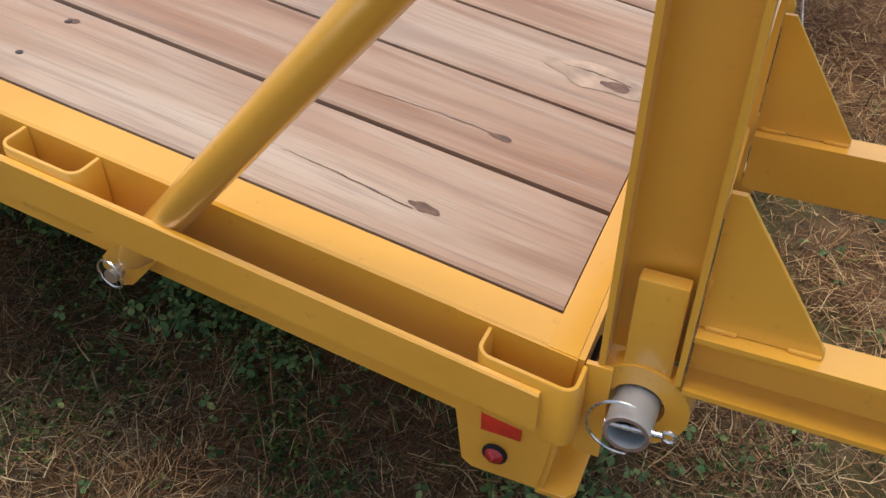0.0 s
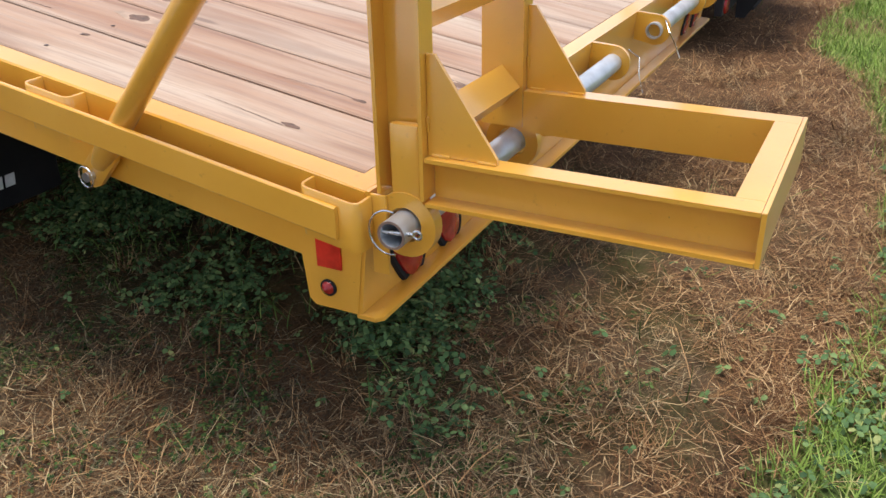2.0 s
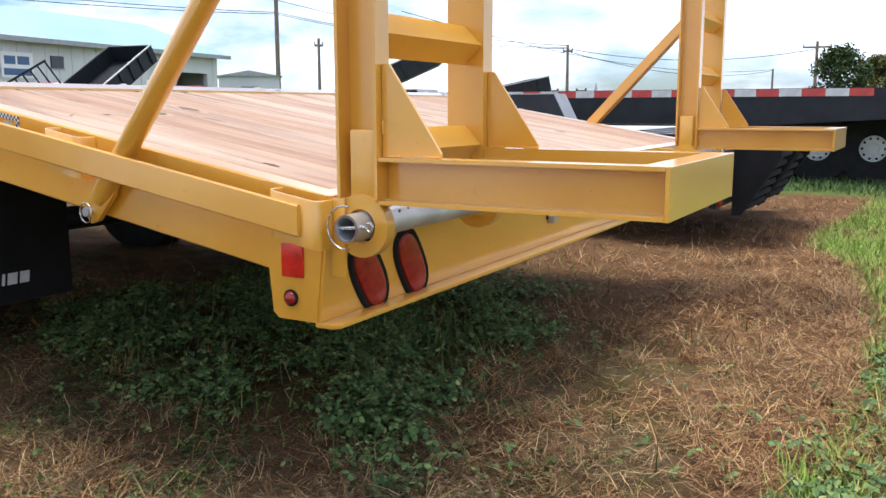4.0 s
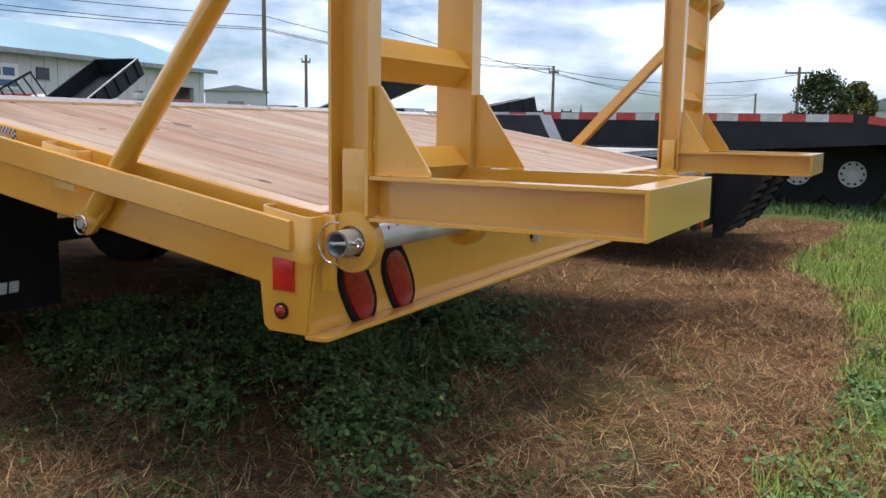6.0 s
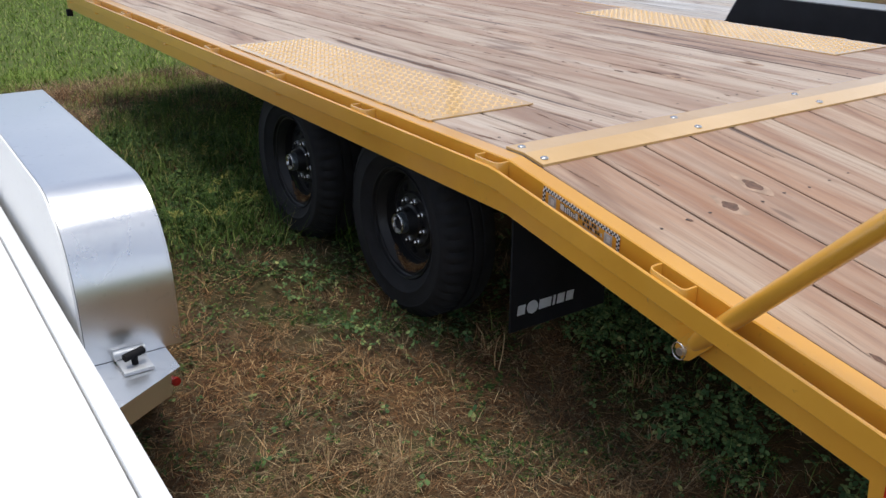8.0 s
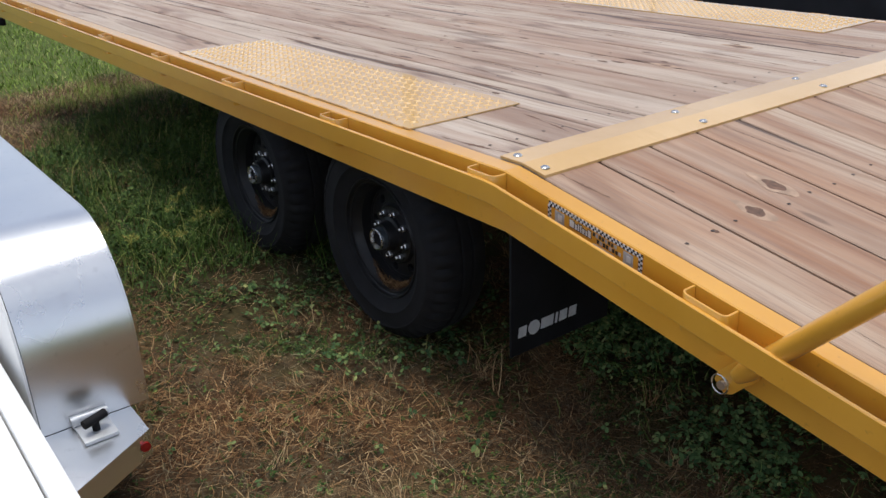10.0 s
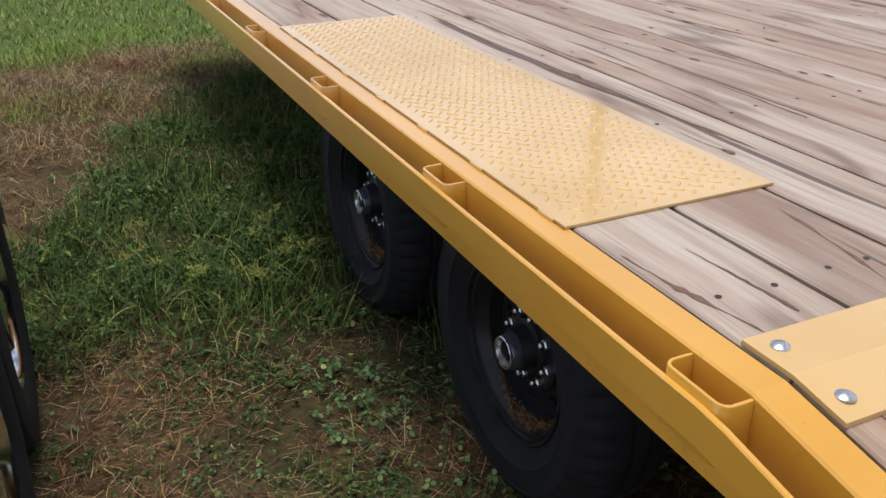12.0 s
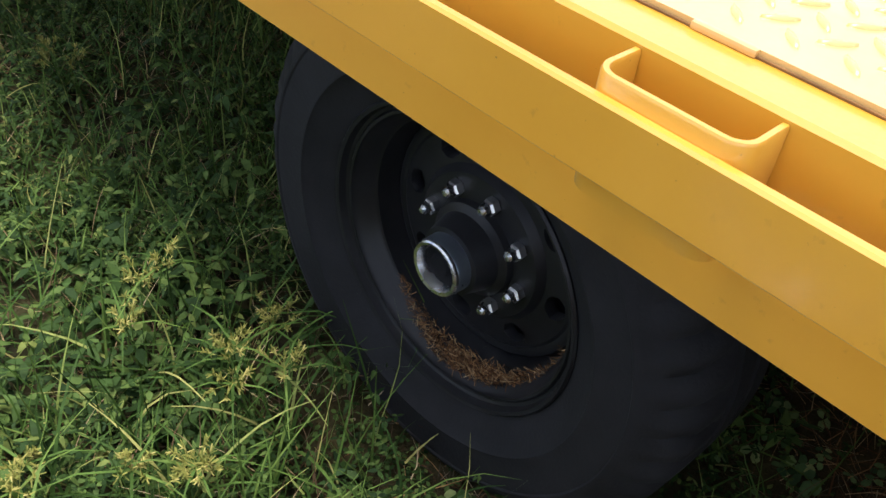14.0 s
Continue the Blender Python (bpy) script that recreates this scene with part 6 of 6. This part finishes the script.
def tub_trailer(az, r, length, depth, high, tilt, turn=0.0, base=0.62, label="black dump trailer with its tub raised"):
    """A dump trailer seen side-on: chassis, wheels and an open tub that may be tipped up."""
    x, y = far_at(az, r)
    tb = thing("dump_trailer", label, "trailer", "dump trailers in the yard", at=(x, y, 0), turn=-az + turn)
    part("chassis", box((-length / 2, -depth / 2 + 0.2, base - 0.18), (length / 2 + 0.9, depth / 2 - 0.2, base), 0.01), M_BLACK, tb)
    for sx in (-0.45, 0.45):
        for sy in (-1, 1):
            plain_wheel(tb, pose(sx, sy * depth / 2 * 0.98, 0.36, 0, 0, 90 if sy < 0 else -90), 0.36, 0.2, 0.2, M_RIM, rim_label="black rim")
    hinge = Vector((-length / 2, 0, base + 0.02))
    m = Matrix.Translation(hinge) @ Matrix.Rotation(-radians(tilt), 4, "Y")
    t = 0.05
    for lo, hi in (((0, -depth / 2, 0), (length, depth / 2, t)), ((0, -depth / 2, t), (length, -depth / 2 + t, high)), ((0, depth / 2 - t, t), (length, depth / 2, high)), ((length - t, -depth / 2 + t, t), (length, depth / 2 - t, high))):
        part("tub_wall", box(lo, hi, 0, None, m), M_BLACK, tb, "", False)
    for k in range(int(length / 0.45)):
        part("rib", box((0.2 + k * 0.45, -depth / 2 - 0.045, 0.05), (0.26 + k * 0.45, -depth / 2 - 0.001, high), 0, None, m), M_BLACK, tb, "", False)
    part("top_rail", box((0, -depth / 2 - 0.03, high), (length, -depth / 2 + 0.01, high + 0.03), 0, None, m), M_WHITETAPE if tilt > 1 else M_BLACK, tb, "pale worn top rail" if tilt > 1 else "", False)
    if tilt < 1:
        for k, wd in enumerate((0.16, 0.2, 0.1, 0.16, 0.14)):
            part("maker_mark", box((0.3 + k * 0.22, -depth / 2 - 0.012, 0.30), (0.3 + k * 0.22 + wd, -depth / 2 - 0.004, 0.42)), M_WHITEPRINT, tb, "", False)
    return tb


tub_trailer(40.3, 26, 2.7, 1.5, 0.5, 31, 48)
tub_trailer(57.6, 24, 3.0, 1.9, 0.50, 24)
tub_trailer(65.7, 27, 1.5, 1.9, 0.55, 12, 15, base=0.74)
tub_trailer(24.5, 15, 4.6, 2.0, 0.66, 0, label="black dump trailer with its tub lowered and white marks")
tub_trailer(48.6, 19, 2.3, 2.0, 0.42, 0, label="black flat-sided dump trailer standing in the yard")

gate_x, gate_y = far_at(37.4, 26)
gate = thing("ramp_gate", "black slatted trailer gate standing half open", "gate", at=(gate_x, gate_y, 0), turn=-37.4)
GM = Matrix.Translation((-0.1, 0, 0.72)) @ Matrix.Rotation(radians(-32), 4, "Y")
for k in range(6):
    part("slat", box((-0.7 + 0.22 * k, -0.02, 0.0), (-0.655 + 0.22 * k, 0.02, 1.2), 0, None, GM), M_BLACK, gate, "", False)
part("top_bar", box((-0.7, -0.03, 1.18), (0.46, 0.03, 1.24), 0, None, GM), M_BLACK, gate, "", False)
part("base", box((-1.0, -0.4, 0.0), (1.4, 0.4, 0.74), 0.02), M_BLACK, gate)

# workshop with a pale blue roof
bx, by = 34.6, 33.3
ang = math.degrees(math.atan2(33.4 - 31.0, 35.0 - 21.6))
shop = thing("workshop", "white metal workshop with pale blue roof and open door", "building", at=(bx, by, 0), turn=ang)
EAVE, DEEP, LONG = 3.44, 6.0, 46.0
part("wall", prism([(-LONG, 0), (-3.7, 0), (-3.7, 2.5), (-0.95, 2.5), (-0.95, 0), (0, 0), (0, EAVE), (-LONG, EAVE)], "y", 0.0, 0.25), M_OFFWHITE, shop, "white ribbed siding", False)
part("wall", box((-0.25, 0.251, 0), (0, DEEP, EAVE)), M_OFFWHITE, shop, "white ribbed siding", False)
part("wall", box((-LONG, DEEP - 0.25, 0), (-0.251, DEEP, EAVE)), M_OFFWHITE, shop, "white ribbed siding", False)
part("wall", box((-LONG, 0.251, 0), (-LONG + 0.25, DEEP - 0.251, EAVE)), M_OFFWHITE, shop, "white ribbed siding", False)
# black sheet across the doorway in place of the interior's shade
part("door_dark_sheet", box((-4.2, 2.2, 0), (-0.6, 2.4, 3.2)), M_FLAP, shop, "black sheet standing in for the unlit interior behind the door", False)
rib = finish(box((-0.03, -0.03, 0.0), (0.03, -0.001, EAVE - 0.05)), "rib", M_OFFWHITE)
for k in range(60):
    rx = -0.4 - k * 0.74
    if -3.85 < rx < -0.8:
        continue
    ob = part("rib", rib, None, shop)
    ob.location = (rx, 0, 0)
rf = bmesh.new()
v = [rf.verts.new(p) for p in ((-LONG - 0.5, -0.5, EAVE), (0.5, -0.5, EAVE), (0.5, DEEP + 0.5, EAVE), (-LONG - 0.5, DEEP + 0.5, EAVE), (-LONG, DEEP / 2, EAVE + 1.6), (-2.0, DEEP / 2, EAVE + 1.6))]
for f in ((0, 1, 5, 4), (1, 2, 5), (2, 3, 4, 5), (3, 0, 4), (3, 2, 1, 0)):
    rf.faces.new([v[i] for i in f])
part("roof", rf, M_ROOF, shop, "pale blue metal roof", False)
part("fascia", box((-LONG - 0.52, -0.56, EAVE - 0.16), (0.52, -0.50, EAVE + 0.04)), M_GREYSTEEL, shop, "", False)
sign = part("wall_sign", box((-14.6, -0.07, 1.9), (-13.0, -0.032, 2.9)), M_WHITE, shop, "pale sign board with blue shapes", False)
for k, (sa, sb, sz, sh) in enumerate(((-14.45, -13.9, 2.42, 0.32), (-13.8, -13.2, 2.42, 0.32), (-14.5, -13.1, 2.0, 0.26))):
    part("sign_shape", box((sa, -0.078, sz), (sb, -0.0705, sz + sh), 0.0), M_SIGNBLUE, sign, "", False)
for wx in (-8.6, -12.0):
    win = part("window", box((wx, -0.05, 2.35), (wx + 0.7, -0.002, 2.85)), M_GLASS, shop, "small dark window", False)
    part("window_frame", box((wx - 0.06, -0.045, 2.29), (wx + 0.76, -0.001, 2.345)), M_GREYSTEEL, win, "", False)


def shed(az, r, w, dpt, h, roof_h, mat, label, name="shed"):
    x, y = far_at(az, r)
    s = thing(name, label, "shed" if name == "shed" else name, at=(x, y, 0), turn=-az)
    part("wall", box((-w / 2, 0, 0), (w / 2, dpt, h)), mat, s, "", False)
    part("roof", prism([(-w / 2 - 0.2, h), (w / 2 + 0.2, h), (0, h + roof_h)], "y", -0.2, dpt + 0.2), M_GREYSTEEL, s, "grey pitched roof", False)
    part("door", box((-0.5, -0.04, 0), (0.5, -0.005, min(2.0, h * 0.85))), M_GREYSTEEL, s, "", False)
    return s


shed(48.3, 55, 3.6, 6, 2.6, 0.35, M_OFFWHITE, "low white portable building in the distance")
shed(71.8, 120, 1.7, 5, 1.55, 0.10, M_OFFWHITE, "low white shed across the yard")
shed(72.75, 110, 1.6, 4, 1.5, 0.10, M_ROOF, "small pale green box shed with a flat roof")
shed(74.6, 130, 2.6, 4, 1.2, 0.12, M_OFFWHITE, "low white hut far across the yard")
shed(77.6, 140, 4.2, 4, 1.5, 0.25, M_OFFWHITE, "long low white building in the distance")
shed(35.1, 27, 1.3, 1.2, 1.02, 0.02, M_OFFWHITE, "low pale storage box in the yard", "storage_box")
shed(80.6, 80, 2.8, 4, 1.75, 0.08, M_OFFWHITE, "square white storage container")
shed(90.0, 70, 9.0, 7, 2.3, 1.6, M_OFFWHITE, "far house with a grey pitched roof", "house")
shed(62.0, 70, 3.6, 4, 1.2, 0.2, M_OFFWHITE, "low white shed far off")


def car(az, r, mat, label, turn):
    x, y = far_at(az, r)
    c = thing("car", label, "car", "cars by the workshop", at=(x, y, 0), turn=turn)
    prof = [(-2.2, 0.35), (-2.25, 0.75), (-1.9, 0.98), (-1.1, 1.05), (-0.6, 1.55), (1.4, 1.6), (2.1, 1.05), (2.2, 0.4)]
    part("body", prism(prof, "y", -0.88, 0.88, 0.05), mat, c)
    for s in (-1, 1):
        part("side_glass", prism([(-1.0, 1.08), (-0.58, 1.48), (1.3, 1.5), (1.75, 1.08)], "y", s * 0.895 - 0.004, s * 0.895 + 0.004), M_GLASS, c, "dark side window", False)
        for wx in (-1.35, 1.4):
            plain_wheel(c, pose(wx, s * 0.84, 0.34, 0, 0, 90 if s < 0 else -90), 0.34, 0.2, 0.2, M_GREYSTEEL, rim_label="grey rim")
    return c


car(35.2, 33, M_CARRED, "dark red sport utility car parked by the workshop", -20)
car(37.9, 32, M_WHITE, "white sport utility car parked by the workshop", -20)
car(43.2, 36, M_CARRED, "red pickup partly hidden behind a tub", 10)
car(80.8, 70, M_CARRED, "red pickup parked far across the yard", 15)
car(73.6, 85, M_CARRED, "dull red van parked far across the yard", -30)
car(30.8, 30, M_CARRED, "red car parked by the workshop wall", -10)


def pole(az, r, h, rad, arm=0.0, label="weathered wooden utility pole"):
    x, y = far_at(az, r)
    p = thing("utility_pole", label, "utility pole", "utility poles", at=(x, y, 0), turn=-az)
    part("shaft", tube([(0, 0, 0), (0, 0, h)], [rad, rad * 0.72], 12), M_POLE, p)
    if arm:
        part("crossarm", box((-arm / 2, -0.07, h - 0.55), (arm / 2, 0.07, h - 0.40), 0.01), M_POLE, p)
        for k in (-0.46, 0.0, 0.46):
            part("insulator", tube([(k * arm, 0, h - 0.40), (k * arm, 0, h - 0.22)], 0.05, 8), M_GREYSTEEL, p)
    return Vector((x, y, h))


P1 = pole(50.1, 70, 15.0, 0.19)
P2 = pole(52.7, 62, 5.4, 0.13, 0.6)
P3 = pole(68.6, 72, 5.6, 0.14, 0.8)
P4 = pole(83.4, 78, 5.9, 0.15, 2.2)
P5 = pole(81.0, 120, 5.4, 0.16, 0.0)
pole(33.6, 17, 8.5, 0.15, label="brown timber utility pole in the yard")


def wire(a, b, sag, label="thin black overhead power cable"):
    pts = [a.lerp(b, k / 14) - Vector((0, 0, sag * 4 * (k / 14) * (1 - k / 14))) for k in range(15)]
    tagged(new("overhead_cable", finish(tube(pts, 0.026, 5), "overhead_cable", M_CABLE, True)), label, "cable", "overhead cables")


def aloft(az, r, el):
    return Vector((*far_at(az, r), 0.75 + r * math.tan(radians(el))))


for e0, e1, e2 in ((6.9, 5.75, 3.0), (7.35, 5.85, 3.2), (7.9, 6.6, 3.5)):
    wire(aloft(20, 60, e0), aloft(50.1, 70, e1), 0.45)
    wire(aloft(50.1, 70, e1), P3 + Vector((0, 0, -0.3 + (e2 - 3) * 0.5)), 0.6)
wire(P3 + Vector((0, 0, -0.3)), P4 + Vector((0, 0, -0.6)), 0.9)
wire(P3 + Vector((0, 0, -0.5)), P5 + Vector((0, 0, -0.2)), 1.2)
wire(aloft(58, 60, 6.0), P5 + Vector((0, 0, -0.1)), 1.6)

# a church far off, and the hazy line of trees and roofs on the horizon
cx, cy = far_at(70.4, 300)
church = thing("church", "far white church with a slender grey spire", "church", at=(cx, cy, 0), turn=-70.4)
part("nave", prism([(-3.0, 0), (3.0, 0), (3.0, 2.2), (0, 3.4), (-3.0, 2.2)], "y", 0.5, 9.0), M_OFFWHITE, church, "", False)
part("tower", box((-0.6, -0.8, 0), (0.6, 0.45, 5.2)), M_OFFWHITE, church, "", False)
part("spire", tube([(0, -0.17, 5.2), (0, -0.17, 8.8)], [0.75, 0.03], 8), M_GREYSTEEL, church, "", False)
rt = np.random.default_rng(9)
n = 9000
ta, tr_ = np.radians(rt.uniform(15, 110, n)), rt.uniform(330, 380, n)
top = 2.6 + 1.3 * np.sin(ta * 23) + 0.9 * np.sin(ta * 61 + 1) + 0.5 * np.sin(ta * 140)
tz = rt.uniform(0, 1, n) ** 0.8 * np.clip(top, 0.8, 6)
tp = np.stack([-1.15 + tr_ * np.sin(ta), -0.78 + tr_ * np.cos(ta), tz], -1)
tu = rt.normal(0, 1, (n, 3))
tu /= np.linalg.norm(tu, axis=1)[:, None]
tw = np.cross(tu, rt.normal(0, 1, (n, 3)))
tw /= np.linalg.norm(tw, axis=1)[:, None]
tq = rt.uniform(0.5, 1.1, n)[:, None]
stuff("tree_line", ribbon_mesh("tree_line", np.stack([tp - tu * tq, tp + tw * tq * 0.6, tp + tu * tq, tp - tw * tq * 0.6], 1).reshape(-1, 3), np.arange(4 * n).reshape(n, 4), M_FARTREES), "grey-green line of far trees, haze put into their colour", "trees")

# bundled white lumber by the workshop door
lx, ly = far_at(43.0, 30)
lum = thing("lumber_stack", "stack of wrapped white lumber bundles by the workshop", "lumber", at=(lx, ly, 0), turn=-30)
for k in range(6):
    part("bundle", box((-0.40 + 0.04 * (k % 2), -0.4, 0.28 * k), (0.38 + 0.04 * (k % 2), 0.4, 0.28 * k + 0.22), 0.02), M_OFFWHITE, lum)
    for s in (-0.3, 0.2):
        part("spacer", box((s, -0.4, 0.28 * k + 0.22), (s + 0.1, 0.4, 0.28 * k + 0.28)), M_POLE, lum, "", False)

# a black equipment trailer far off, with two short ladder racks on it
ex, ey = far_at(69.3, 26)
eq = thing("equipment_trailer", "black equipment trailer with two short ladder racks", "trailer", at=(ex, ey, 0), turn=-69.3)
part("deck", box((-1.1, -0.9, 0.56), (1.15, 0.9, 0.78), 0.01), M_BLACK, eq)
for sx in (-0.45, 0.35):
    for sy in (-1, 1):
        plain_wheel(eq, pose(sx, sy * 0.86, 0.34, 0, 0, 90 if sy < 0 else -90), 0.34, 0.2, 0.2, M_RIM, rim_label="black rim")
for cx in (-0.66, 0.12):
    rack = part("ladder_rack", box((cx - 0.15, -0.85, 0.78), (cx - 0.10, -0.80, 1.24)), M_BLACK, eq, "", False)
    part("rack_post", box((cx + 0.10, -0.85, 0.78), (cx + 0.15, -0.80, 1.24)), M_BLACK, rack, "", False)
    for zz in (0.88, 1.02, 1.16):
        part("rack_rung", box((cx - 0.0995, -0.84, zz), (cx + 0.0995, -0.81, zz + 0.035)), M_BLACK, rack, "", False)


def tree(az, r, h, wide, mat, label, seed):
    x, y = far_at(az, r)
    rr = np.random.default_rng(seed)
    t = thing("tree", label, "tree", "trees beyond the yard", at=(x, y, 0))
    tr = tube([(0, 0, 0), (0.05, 0.02, h * 0.3), (-0.03, 0.05, h * 0.6), (0.02, 0, h * 0.9)], [0.24, 0.18, 0.11, 0.03], 10)
    for k in range(7):
        a = rr.uniform(0, 6.28)
        z0 = h * rr.uniform(0.25, 0.6)
        e = Vector((math.cos(a) * wide * 0.36, math.sin(a) * wide * 0.36, z0 + h * 0.22))
        tube([(0, 0, z0), tuple(e * 0.5 + Vector((0, 0, z0 * 0.5))), tuple(e)], [0.08, 0.05, 0.02], 6, tr)
    part("trunk", tr, M_BARK, t)
    cl = 34
    ca, ch = rr.uniform(0, 6.28, cl), rr.uniform(0.16, 1.0, cl)
    cr = wide / 2 * np.sqrt(np.clip(1 - ((ch - 0.42) / 0.60) ** 2, 0.05, 1)) * rr.uniform(0.45, 1.0, cl)
    cc = np.stack([cr * np.cos(ca), cr * np.sin(ca), ch * h * 0.93], -1)
    n = 5200
    pick = rr.integers(0, cl, n)
    dirs = rr.normal(0, 1, (n, 3))
    dirs /= np.linalg.norm(dirs, axis=1)[:, None]
    p = cc[pick] + dirs * (wide * 0.125 * rr.uniform(0.2, 1.25, n) ** 0.7)[:, None]
    u = rr.normal(0, 1, (n, 3))
    u /= np.linalg.norm(u, axis=1)[:, None]
    w = np.cross(u, rr.normal(0, 1, (n, 3)))
    w /= np.linalg.norm(w, axis=1)[:, None]
    s = (0.11 * rr.uniform(0.6, 1.3, n))[:, None]
    V = np.stack([p - u * s, p + w * s * 0.6, p + u * s, p - w * s * 0.6], 1).reshape(-1, 3)
    part("crown", ribbon_mesh("crown", V, np.arange(4 * n).reshape(n, 4), mat), None, t)


tree(84.7, 60, 4.5, 4.4, M_FOLIAGE, "dark green leafy tree behind the yard", 1)
tree(86.6, 64, 4.0, 3.2, M_FOLIAGE2, "yellowing leafy tree beside a darker one", 2)
tree(90.4, 52, 4.4, 3.0, M_FOLIAGE, "dark green tree at the edge of the yard", 3)
tree(94.0, 60, 5.0, 4.0, M_FOLIAGE, "dark green tree beyond the long flatbed", 4)
tree(10.0, 70, 6.0, 6.0, M_FOLIAGE, "broad green tree far ahead", 5)
